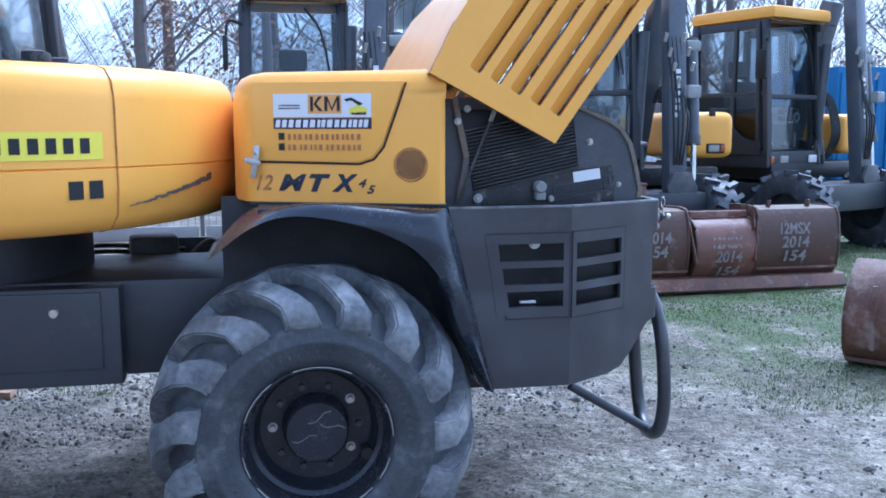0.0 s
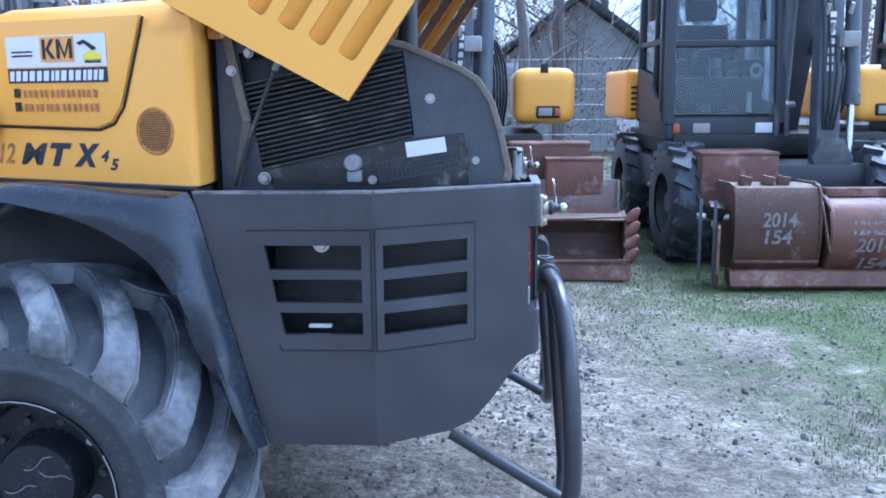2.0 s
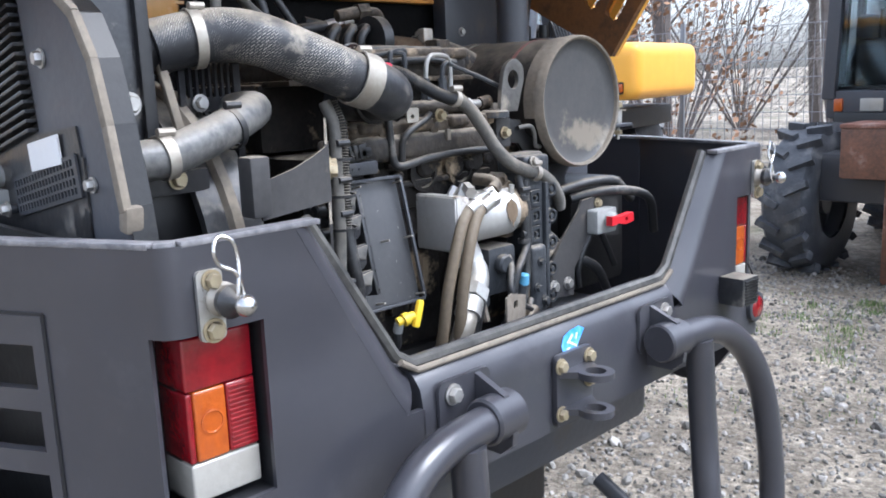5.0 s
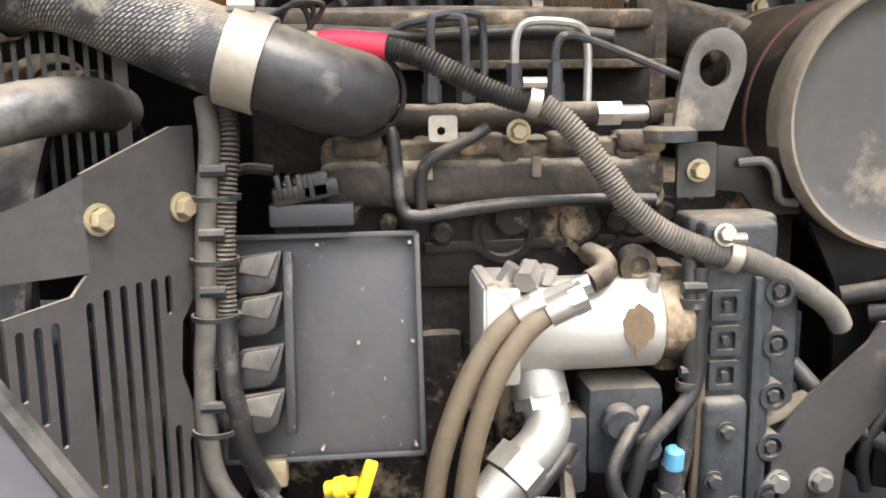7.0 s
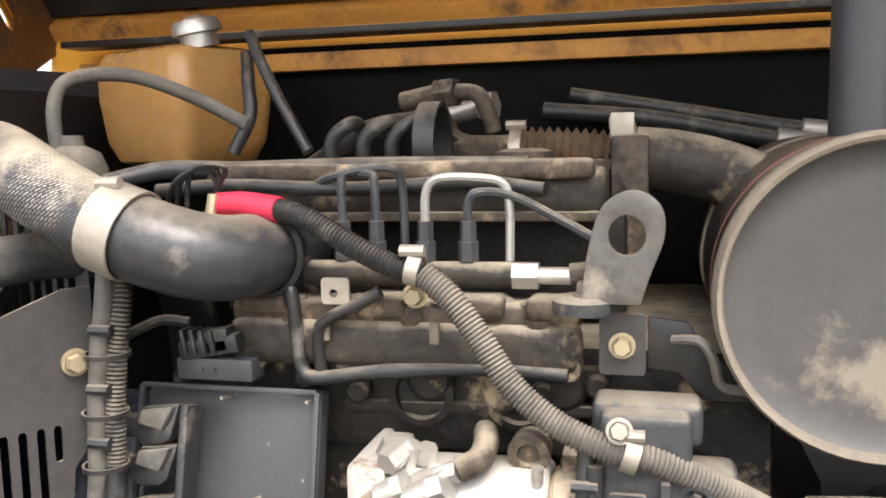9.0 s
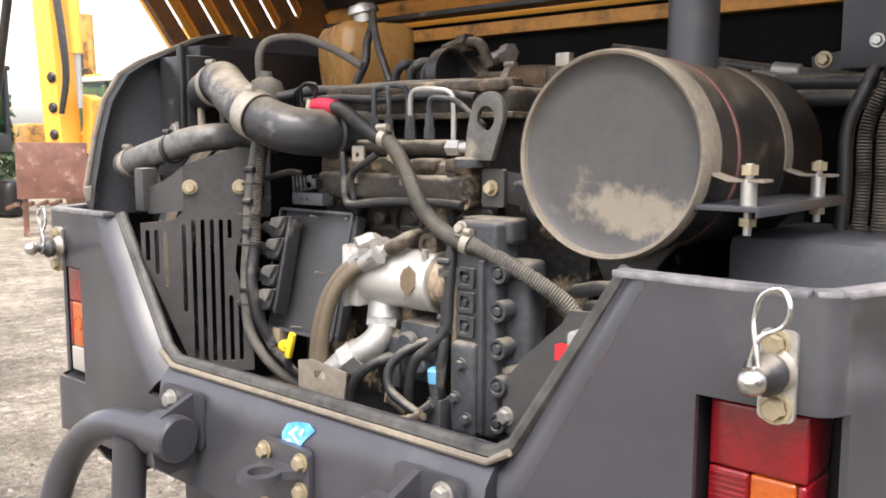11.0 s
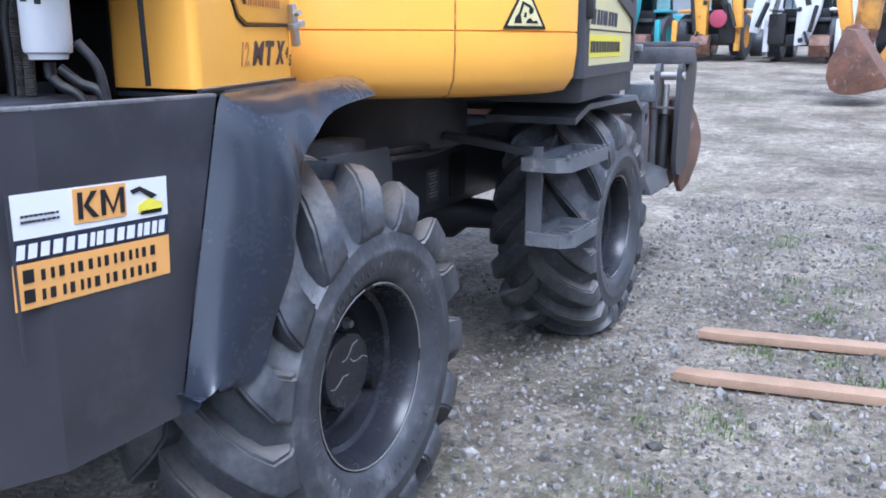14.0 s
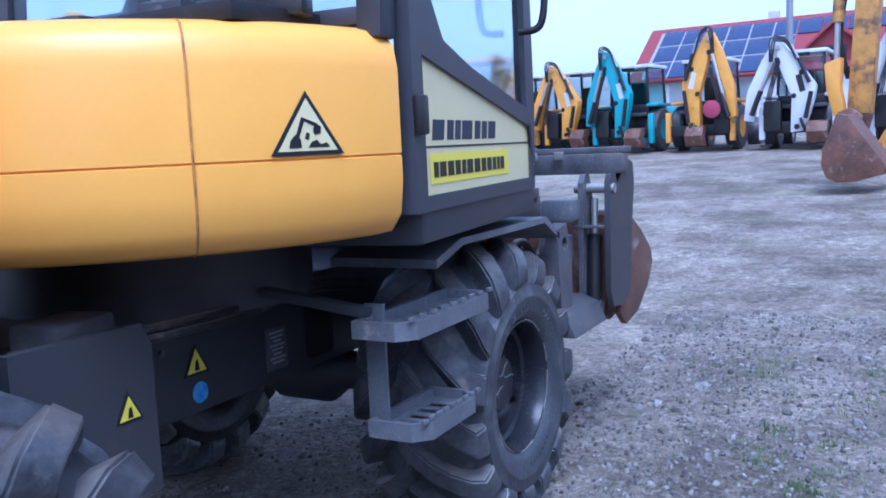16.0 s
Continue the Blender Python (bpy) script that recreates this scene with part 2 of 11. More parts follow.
eye_steel = material("worn_bare_steel", (0.15, 0.145, 0.135), 0.42, 0.35, other=(0.075, 0.07, 0.065), amount=0.9, scale=14, bump=0.12,
                     spots=(0.34, 0.30, 0.24), spot_scale=12, spot_low=0.58, spot_high=0.72, dust=0.4)
dusty_cover = material("dusty_cover_steel", (0.05, 0.052, 0.06), 0.45, other=(0.085, 0.088, 0.1), amount=0.9, scale=5, bump=0.06,
                       spots=(0.19, 0.19, 0.20), spot_scale=6, spot_low=0.58, spot_high=0.75)


def stained_plate():
    """Dull grey steel with one dried tan dust stain of uneven outline."""
    m = material("dusty_black_steel_plate", (0.05, 0.05, 0.051), 0.55, other=(0.075, 0.071, 0.067), amount=0.9, bump=0.05)
    n, l = m.node_tree.nodes, m.node_tree.links
    b = n["Principled BSDF"]
    co = n.new("ShaderNodeTexCoord")
    mp = n.new("ShaderNodeMapping")
    mp.inputs["Location"].default_value = (-1.15, -0.418, -1.366)
    l.new(co.outputs["Object"], mp.inputs[0])
    sc = n.new("ShaderNodeVectorMath")
    sc.operation = "MULTIPLY"
    sc.inputs[1].default_value = (0.0, 9.5, 22.0)
    l.new(mp.outputs[0], sc.inputs[0])
    ln = n.new("ShaderNodeVectorMath")
    ln.operation = "LENGTH"
    l.new(sc.outputs[0], ln.inputs[0])
    ns = n.new("ShaderNodeTexNoise")
    ns.inputs["Scale"].default_value, ns.inputs["Detail"].default_value, ns.inputs["Roughness"].default_value = 16, 6, 0.65
    l.new(co.outputs["Object"], ns.inputs["Vector"])
    ad = n.new("ShaderNodeMath")
    ad.operation = "MULTIPLY_ADD"
    ad.inputs[1].default_value = 3.2
    l.new(ns.outputs["Fac"], ad.inputs[0])
    l.new(ln.outputs["Value"], ad.inputs[2])
    mr = n.new("ShaderNodeMapRange")
    mr.inputs[1].default_value, mr.inputs[2].default_value, mr.inputs[3].default_value, mr.inputs[4].default_value = 2.05, 2.55, 0.6, 0.0
    l.new(ad.outputs[0], mr.inputs[0])
    old = b.inputs["Base Color"].links[0].from_socket
    mix = n.new("ShaderNodeMix")
    mix.data_type = "RGBA"
    mix.inputs[7].default_value = (0.30, 0.255, 0.19, 1)
    l.new(mr.outputs[0], mix.inputs[0])
    l.new(old, mix.inputs[6])
    l.new(mix.outputs[2], b.inputs["Base Color"])
    return m


muffler_end = stained_plate()
rim_dust = material("dust_covered_edge", (0.23, 0.195, 0.15), 0.8, other=(0.10, 0.088, 0.074), amount=0.8, scale=9, bump=0.2)
plastic = material("black_plastic", (0.013, 0.0135, 0.016), 0.3, other=(0.045, 0.045, 0.046), amount=0.9, bump=0.08,
                   spots=(0.24, 0.22, 0.19), spot_scale=14, spot_low=0.56, spot_high=0.74, dust=0.45)
red_lens = material("red_lamp_lens", (0.26, 0.007, 0.013), 0.18, other=(0.13, 0.004, 0.008), amount=0.8, scale=18, bump=0.12, bump_scale=140, coat=0.6)
orange_lens = material("orange_lamp_lens", (0.48, 0.10, 0.01), 0.18, other=(0.28, 0.05, 0.008), amount=0.8, scale=18, bump=0.12, bump_scale=140, coat=0.6)
white_lens = material("clear_lamp_lens", (0.36, 0.345, 0.31), 0.2, other=(0.27, 0.25, 0.22), scale=14, bump=0.1, coat=0.5)
pink_plastic = material("pink_red_plastic", (0.40, 0.05, 0.10), 0.6, other=(0.25, 0.04, 0.07), amount=0.9, scale=12)
red_plastic = material("red_plastic", (0.62, 0.02, 0.03), 0.45, bump=0.03)
red_tape = material("red_shrink_sleeve", (0.6, 0.03, 0.07), 0.5, other=(0.45, 0.02, 0.05), bump=0.1)
yellow_plastic = material("yellow_plastic", (0.85, 0.6, 0.03), 0.4, other=(0.6, 0.4, 0.03), bump=0.05)
blue_plastic = material("blue_plastic", (0.12, 0.36, 0.55), 0.45, bump=0.05)
white_tin = material("white_painted_tin", (0.78, 0.78, 0.78), 0.3, other=(0.68, 0.67, 0.65), bump=0.02)
white_paper = material("white_sticker", (0.8, 0.8, 0.8), 0.45, other=(0.72, 0.72, 0.72), bump=0.0)
orange_paper = material("orange_sticker", (0.82, 0.42, 0.12), 0.45, other=(0.75, 0.37, 0.1), bump=0.0)
yellow_paper = material("yellow_sticker", (0.86, 0.75, 0.06), 0.45, other=(0.8, 0.7, 0.06), bump=0.0)
cream_paper = material("pale_yellow_sticker", (0.72, 0.65, 0.33), 0.4, other=(0.66, 0.6, 0.32), bump=0.0)
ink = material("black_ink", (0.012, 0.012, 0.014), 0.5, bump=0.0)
navy = material("dark_blue_ink", (0.02, 0.025, 0.05), 0.5, bump=0.0)
blue_paper = material("blue_sticker", (0.02, 0.25, 0.75), 0.35, other=(0.3, 0.6, 0.9), amount=0.8, scale=30, bump=0.0)
rust = material("rusty_steel", (0.070, 0.038, 0.027), 0.48, other=(0.20, 0.090, 0.052), amount=1.0, scale=4, fine=40, bump=0.3,
                spots=(0.30, 0.225, 0.19), spot_scale=4.5, spot_low=0.56, spot_high=0.68)
rust_pink = material("worn_red_paint", (0.21, 0.092, 0.062), 0.48, other=(0.09, 0.042, 0.030), amount=1.0, scale=3, bump=0.25,
                     spots=(0.36, 0.26, 0.225), spot_scale=5, spot_low=0.55, spot_high=0.72)
chalk = material("chalk_marks", (0.33, 0.31, 0.30), 0.95, other=(0.15, 0.11, 0.1), amount=0.9, scale=30, fine=200, bump=0.0)
wood = material("sawn_plank", (0.42, 0.28, 0.185), 0.8, other=(0.27, 0.175, 0.115), amount=0.7, scale=8, bump=0.2)
amber_tank = material("stained_plastic_tank", (0.50, 0.295, 0.11), 0.25, other=(0.36, 0.18, 0.055), amount=0.9, scale=7, fine=25, bump=0.02, spots=(0.20, 0.06, 0.02), spot_scale=4, spot_low=0.55, spot_high=0.8, spot_rough=0.3)
amber_tank.node_tree.nodes["Principled BSDF"].inputs["Subsurface Weight"].default_value = 0.35
amber_tank.node_tree.nodes["Principled BSDF"].inputs["Subsurface Radius"].default_value = (0.06, 0.03, 0.01)
fence_steel = material("galvanised_wire", (0.3, 0.31, 0.33), 0.5, 0.6, bump=0.0)
cab_grey = material("cab_dark_grey", (0.04, 0.042, 0.05), 0.45, other=(0.06, 0.06, 0.066), bump=0.03)
teal = material("teal_paint", (0.06, 0.34, 0.38), 0.45, other=(0.06, 0.33, 0.36), bump=0.02)
white_paint = material("white_paint", (0.62, 0.63, 0.65), 0.4, other=(0.6, 0.6, 0.6), bump=0.02)
ochre = material("faded_ochre_paint", (0.62, 0.31, 0.05), 0.5, other=(0.3, 0.16, 0.05), amount=0.9, bump=0.1, spots=(0.14, 0.09, 0.06), spot_scale=3, spot_low=0.52, spot_high=0.66)
blue_paint = material("blue_container_paint", (0.03, 0.16, 0.4), 0.5, bump=0.03)
plaster = material("house_plaster", (0.5, 0.5, 0.5), 0.9, other=(0.4, 0.4, 0.4), bump=0.1)
roof_red = material("red_roof_tiles", (0.27, 0.045, 0.05), 0.7, other=(0.2, 0.04, 0.045), bump=0.1)
solar = material("solar_panel", (0.03, 0.045, 0.10), 0.2, other=(0.05, 0.08, 0.18), bump=0.0)
bark = material("bark", (0.13, 0.11, 0.1), 0.9, other=(0.2, 0.18, 0.17), amount=0.8, bump=0.4)
leaf_brown = material("withered_leaves", (0.3, 0.17, 0.1), 0.8, other=(0.22, 0.13, 0.08), bump=0.0, island=0.35)
twig_mass = material("bare_twigs", (0.15, 0.135, 0.125), 0.9, other=(0.22, 0.205, 0.195), bump=0.0, island=0.4)
leaf_green = material("evergreen_leaves", (0.05, 0.08, 0.035), 0.8, other=(0.08, 0.1, 0.05), bump=0.0, island=0.35)


def glass_material(name, tint, rough=0.03):
    m = bpy.data.materials.new(name)
    m.use_nodes = True
    b = m.node_tree.nodes["Principled BSDF"]
    b.inputs["Base Color"].default_value = (*tint, 1)
    b.inputs["Transmission Weight"].default_value = 1.0
    b.inputs["Roughness"].default_value = rough
    b.inputs["IOR"].default_value = 1.45
    return m


glass = glass_material("window_glass", (0.75, 0.83, 0.86))
smoked_glass = glass_material("smoked_cab_glass", (0.42, 0.48, 0.53))
teal_glass = glass_material("tinted_window_glass", (0.35, 0.62, 0.62))


def ground_material():
    """Gravel and mud with patches of moss and short grass."""
    m = bpy.data.materials.new("gravel_yard")
    m.use_nodes = True
    n, l = m.node_tree.nodes, m.node_tree.links
    b = n["Principled BSDF"]
    b.inputs["Roughness"].default_value = 0.72
    co = n.new("ShaderNodeTexCoord")

    def noise_node(sc, det=6, rgh=0.6):
        t = n.new("ShaderNodeTexNoise")
        t.inputs["Scale"].default_value, t.inputs["Detail"].default_value, t.inputs["Roughness"].default_value = sc, det, rgh
        l.new(co.outputs["Object"], t.inputs["Vector"])
        return t.outputs["Fac"]

    def ramp(src, stops):
        r = n.new("ShaderNodeValToRGB")
        r.color_ramp.elements[0].position, r.color_ramp.elements[0].color = stops[0][0], (*stops[0][1], 1)
        r.color_ramp.elements[1].position, r.color_ramp.elements[1].color = stops[-1][0], (*stops[-1][1], 1)
        for p, c in stops[1:-1]:
            e = r.color_ramp.elements.new(p)
            e.color = (*c, 1)
        l.new(src, r.inputs[0])
        return r.outputs[0]

    def blend(fac, a, c):
        x = n.new("ShaderNodeMix")
        x.data_type = "RGBA"
        l.new(fac, x.inputs[0])
        l.new(a, x.inputs[6])
        l.new(c, x.inputs[7])
        return x.outputs[2]

    def cells(scale, stops):
        v = n.new("ShaderNodeTexVoronoi")
        v.inputs["Scale"].default_value = scale
        warp = n.new("ShaderNodeMix")
        warp.data_type = "VECTOR"
        warp.inputs[0].default_value = 0.02
        wob = n.new("ShaderNodeTexNoise")
        wob.inputs["Scale"].default_value, wob.inputs["Detail"].default_value = scale * 0.8, 3
        l.new(co.outputs["Object"], wob.inputs["Vector"])
        l.new(co.outputs["Object"], warp.inputs[4])
        l.new(wob.outputs["Color"], warp.inputs[5])
        l.new(warp.outputs[1], v.inputs["Vector"])
        s = n.new("ShaderNodeSeparateColor")
        l.new(v.outputs["Color"], s.inputs[0])
        return ramp(s.outputs[0], stops), v.outputs["Distance"]

    def mixed(a, c, f, kind="MIX"):
        x = n.new("ShaderNodeMix")
        x.data_type = "RGBA"
        x.blend_type = kind
        x.inputs[0].default_value = f
        l.new(a, x.inputs[6])
        l.new(c, x.inputs[7])
        return x.outputs[2]

    coarse, coarse_d = cells(27, [(0.0, (0.06, 0.055, 0.05)), (0.35, (0.19, 0.176, 0.157)), (0.75, (0.36, 0.34, 0.315)), (1.0, (0.62, 0.60, 0.57))])
    fine, fine_d = cells(85, [(0.0, (0.05, 0.046, 0.04)), (0.5, (0.27, 0.25, 0.225)), (0.9, (0.46, 0.44, 0.41)), (1.0, (0.60, 0.58, 0.55))])
    mud = ramp(noise_node(30, 9, 0.8), [(0.3, (0.10, 0.09, 0.078)), (0.5, (0.30, 0.28, 0.25)), (0.7, (0.58, 0.555, 0.52))])
    stony = blend(ramp(noise_node(2.6, 6, 0.7), [(0.38, (0.2, 0.2, 0.2)), (0.6, (0.85, 0.85, 0.85))]), mud, mixed(coarse, fine, 0.5))
    broad = ramp(noise_node(0.9, 6, 0.65), [(0.36, (0.5, 0.475, 0.44)), (0.64, (1.3, 1.28, 1.25))])
    mid = ramp(noise_node(7, 9, 0.8), [(0.36, (0.58, 0.565, 0.54)), (0.64, (1.40, 1.39, 1.38))])
    gravel_tone = mixed(mixed(stony, broad, 1.0, "MULTIPLY"), mid, 1.0, "MULTIPLY")
    moss = ramp(noise_node(55, 5, 0.8), [(0.3, (0.05, 0.07, 0.03)), (0.7, (0.17, 0.22, 0.085))])
    mask = ramp(noise_node(0.55, 7, 0.68), [(0.54, (0, 0, 0)), (0.68, (0.45, 0.45, 0.45))])
    sep = n.new("ShaderNodeSeparateXYZ")
    l.new(co.outputs["Object"], sep.inputs[0])

    def rise(src, a, b2):
        r = n.new("ShaderNodeMapRange")
        r.interpolation_type = "SMOOTHSTEP"
        r.inputs[1].default_value, r.inputs[2].default_value = a, b2
        l.new(src, r.inputs[0])
        return r.outputs[0]

    def times(a, b2):
        t = n.new("ShaderNodeMath")
        t.operation = "MULTIPLY"
        l.new(a, t.inputs[0])
        l.new(b2, t.inputs[1])
        return t.outputs[0]

    turf = times(times(rise(sep.outputs["X"], 0.2, 2.0), rise(sep.outputs["Y"], -0.3, 2.2)), rise(noise_node(1.6, 8, 0.7), 0.36, 0.56))
    grass_tone = ramp(noise_node(70, 5, 0.8), [(0.3, (0.055, 0.085, 0.025)), (0.7, (0.15, 0.20, 0.07))])
    colour = blend(turf, blend(mask, gravel_tone, moss), grass_tone)
    warm = n.new("ShaderNodeMix")
    warm.data_type = "RGBA"
    warm.blend_type = "MULTIPLY"
    warm.inputs[0].default_value = 1.0
    warm.inputs[7].default_value = (1.0, 0.945, 0.85, 1)
    l.new(colour, warm.inputs[6])
    l.new(warm.outputs[2], b.inputs["Base Color"])
    bp = n.new("ShaderNodeBump")
    bp.inputs["Strength"].default_value, bp.inputs["Distance"].default_value = 0.9, 0.03
    height = n.new("ShaderNodeMath")
    height.operation = "SUBTRACT"
    l.new(noise_node(60, 8, 0.75), height.inputs[0])
    l.new(coarse_d, height.inputs[1])
    l.new(height.outputs[0], bp.inputs["Height"])
    l.new(bp.outputs[0], b.inputs["Normal"])
    return m


gravel = ground_material()

# ---------------------------------------------------------------- builders
def part(name, bm, mat, parent=None, label="", smooth=40):
    """Links a bmesh as one mesh object under a thing or part."""
    me = bpy.data.meshes.new(name)
    bmesh.ops.recalc_face_normals(bm, faces=bm.faces)
    bm.to_mesh(me)
    bm.free()
    me.materials.append(mat)
    if smooth:
        me.polygons.foreach_set("use_smooth", [True] * len(me.polygons))
        me.set_sharp_from_angle(angle=radians(smooth))
    ob = new(name, me)
    ob.parent = parent
    if label:
        tagged(ob, label)
    return ob


def thing(name, label, category, group="", at=None):
    ob = new(name)
    ob.empty_display_size = 0.1
    if at is not None:
        ob.matrix_world = at
    return tagged(ob, label, category, group)


def basis(origin, u, v):
    """A frame with its x along u, y near v, z out of the plane."""
    u = Vector(u).normalized()
    w = u.cross(Vector(v)).normalized()
    v = w.cross(u)
    m = Matrix((u, v, w)).transposed().to_4x4()
    m.translation = origin
    return m


def plate(outline, thick, m=Matrix(), holes=(), bm=None, bevel=0.0):
    """A flat plate in the xy plane of m, from z = -thick to 0, with holes through it."""
    bm = bm or bmesh.new()
    sub = bmesh.new()
    edges = []
    for loop in (outline, *holes):
        vs = [sub.verts.new((p[0], p[1], 0)) for p in loop]
        edges += [sub.edges.new((vs[i], vs[(i + 1) % len(vs)])) for i in range(len(vs))]
    if holes:
        bmesh.ops.triangle_fill(sub, use_beauty=True, use_dissolve=False, edges=edges)
    else:
        sub.faces.new(sub.verts[:])
    for f in sub.faces:
        f.normal_update()
        if f.normal.z < 0:
            f.normal_flip()
    ext = bmesh.ops.extrude_face_region(sub, geom=sub.faces[:])
    moved = [g for g in ext["geom"] if isinstance(g, bmesh.types.BMVert)]
    bmesh.ops.translate(sub, verts=moved, vec=(0, 0, -thick))
    if bevel:
        sub.normal_update()
        es = [e for e in sub.edges if len(e.link_faces) == 2 and e.calc_face_angle(0) > 0.5]
        bmesh.ops.bevel(sub, geom=es, offset=bevel, segments=2, profile=0.6, affect="EDGES")
    join(bm, sub, m)
    return bm


def join(bm, sub, m=Matrix()):
    """Adds sub, moved by m, to bm."""
    table = {}
    for v in sub.verts:
        table[v] = bm.verts.new(m @ v.co)
    for f in sub.faces:
        try:
            bm.faces.new([table[v] for v in f.verts])
        except ValueError:
            pass
    sub.free()
    return bm


def box(size, m=Matrix(), bevel=0.0, bm=None, segments=2):
    bm = bm or bmesh.new()
    sub = bmesh.new()
    bmesh.ops.create_cube(sub, size=1.0)
    bmesh.ops.scale(sub, vec=size, verts=sub.verts)
    if bevel:
        bmesh.ops.bevel(sub, geom=sub.edges[:], offset=bevel, segments=segments, profile=0.6, affect="EDGES")
    return join(bm, sub, m)


def between(a, b, width, height, up=(0, 0, 1), bevel=0.0, bm=None):
    """A bar of rectangular section from a to b."""
    a, b = Vector(a), Vector(b)
    m = basis((a + b) / 2, b - a, Vector(up).cross(b - a))
    return box(((b - a).length, width, height), m, bevel, bm)


def lathe(profile, m=Matrix(), n=32, bm=None, closed=True, flat=None):
    """A body turned round the z axis of m from pairs of radius and height."""
    bm = bm or bmesh.new()
    sub = bmesh.new()
    rings = []
    for r, z in profile:
        if r < 1e-6:
            rings.append([sub.verts.new((0, 0, z))])
        else:
            rings.append([sub.verts.new((r * math.cos(2 * math.pi * i / n), r * math.sin(2 * math.pi * i / n), z)) for i in range(n)])
    for a, b in zip(rings, rings[1:]):
        for i in range(n):
            j = (i + 1) % n
            if len(a) == 1 and len(b) == 1:
                continue
            if len(a) == 1:
                sub.faces.new((a[0], b[j], b[i]))
            elif len(b) == 1:
                sub.faces.new((a[i], a[j], b[0]))
            else:
                sub.faces.new((a[i], a[j], b[j], b[i]))
    return join(bm, sub, m)


def rod(a, b, r, n=16, bm=None, r2=None, bevel=0.0):
    """A round bar or pin from a to b with closed ends."""
    a, b = Vector(a), Vector(b)
    d = b - a
    side = Vector((0, 0, 1)) if abs(d.normalized().z) < 0.9 else Vector((1, 0, 0))
    m = basis(a, side.cross(d), d.cross(side.cross(d)))
    h = d.length
    r2 = r if r2 is None else r2
    if bevel:
        prof = [(0, 0), (r - bevel, 0), (r, bevel), (r2, h - bevel), (r2 - bevel, h), (0, h)]
    else:
        prof = [(0, 0), (r, 0), (r2, h), (0, h)]
    return lathe(prof, m, n, bm)


def curve_points(points, per=10):
    """A smooth line through the points."""
    p = [Vector(q) for q in points]
    if len(p) < 3:
        return [p[0].lerp(p[-1], i / per) for i in range(per + 1)]
    p = [2 * p[0] - p[1], *p, 2 * p[-1] - p[-2]]
    out = []
    for i in range(1, len(p) - 2):
        a, b, c, d = p[i - 1:i + 3]
        for k in range(per):
            t = k / per
            out.append(0.5 * (2 * b + (c - a) * t + (2 * a - 5 * b + 4 * c - d) * t * t + (3 * b - a - 3 * c + d) * t ** 3))
    out.append(p[-2])
    return out


def tube(points, r, n=12, per=10, ribs=0.0, pitch=0.006, bm=None, r_end=None, raw=False, along=False):
    """A hose or bent bar along a smooth line; ribs: depth of corrugation."""
    bm = bm or bmesh.new()
    line = [Vector(q) for q in points] if raw else curve_points(points, per)
    if ribs:
        total = [0.0]
        for a, b in zip(line, line[1:]):
            total.append(total[-1] + (b - a).length)
        count = max(4, int(total[-1] / pitch) * 2)
        fine, k = [], 0
        for i in range(count + 1):
            s = total[-1] * i / count
            while k < len(total) - 2 and total[k + 1] < s:
                k += 1
            fine.append(line[k].lerp(line[k + 1], (s - total[k]) / max(1e-9, total[k + 1] - total[k])))
        line = fine
    rings, side = [], None
    for i, p in enumerate(line):
        d = (line[min(i + 1, len(line) - 1)] - line[max(i - 1, 0)]).normalized()
        if side is None:
            side = d.orthogonal().normalized()
        side = (side - d * side.dot(d)).normalized()
        up = d.cross(side)
        rr = r if r_end is None else r + (r_end - r) * i / (len(line) - 1)
        if ribs:
            rr += ribs * (0.5 if i % 2 else -0.5)
        rings.append([bm.verts.new(p + rr * (math.cos(a) * side + math.sin(a) * up)) for a in [2 * math.pi * j / n for j in range(n)]])
    layer = bm.loops.layers.uv.new("along") if along else None
    dist = [0.0]
    for a, b in zip(line, line[1:]):
        dist.append(dist[-1] + (b - a).length)
    for k, (a, b) in enumerate(zip(rings, rings[1:])):
        for j in range(n):
            f = bm.faces.new((a[j], a[(j + 1) % n], b[(j + 1) % n], b[j]))
            if along:
                for loop, (u, v) in zip(f.loops, ((j, k), (j + 1, k), (j + 1, k + 1), (j, k + 1))):
                    loop[layer].uv = (u * 2 * math.pi * r / n, dist[v])
    bm.faces.new(rings[0])
    bm.faces.new(rings[-1])
    return bm


def bolt(at, normal, r=0.012, h=0.009, bm=None):
    """A hexagon head on a washer."""
    bm = bm or bmesh.new()
    nrm = Vector(normal).normalized()
    m = basis(at, nrm.orthogonal(), nrm.cross(nrm.orthogonal()))
    lathe([(0, 0), (r * 1.35, 0), (r * 1.35, 0.003), (r, 0.003)], m, 18, bm)
    lathe([(r, 0.003), (r, h * 0.8), (r * 0.85, h), (0, h)], m, 6, bm)
    return bm


def clamp_ring(at, along, r, width=0.018, bm=None):
    """A hose clip: a band with its screw."""
    bm = bm or bmesh.new()
    d = Vector(along).normalized()
    s = d.orthogonal().normalized()
    m = basis(Vector(at) - d * width / 2, s, d.cross(s))
    lathe([(r, 0), (r + 0.0025, 0), (r + 0.0025, width), (r, width), (r, 0)], m, 24, bm)
    c = Vector(at) + Vector((0.3, 0, 1)).normalized() * (r + 0.006)
    rod(c - Vector((0, 0.012, 0)), c + Vector((0, 0.012, 0)), 0.006, 8, bm)
    return bm


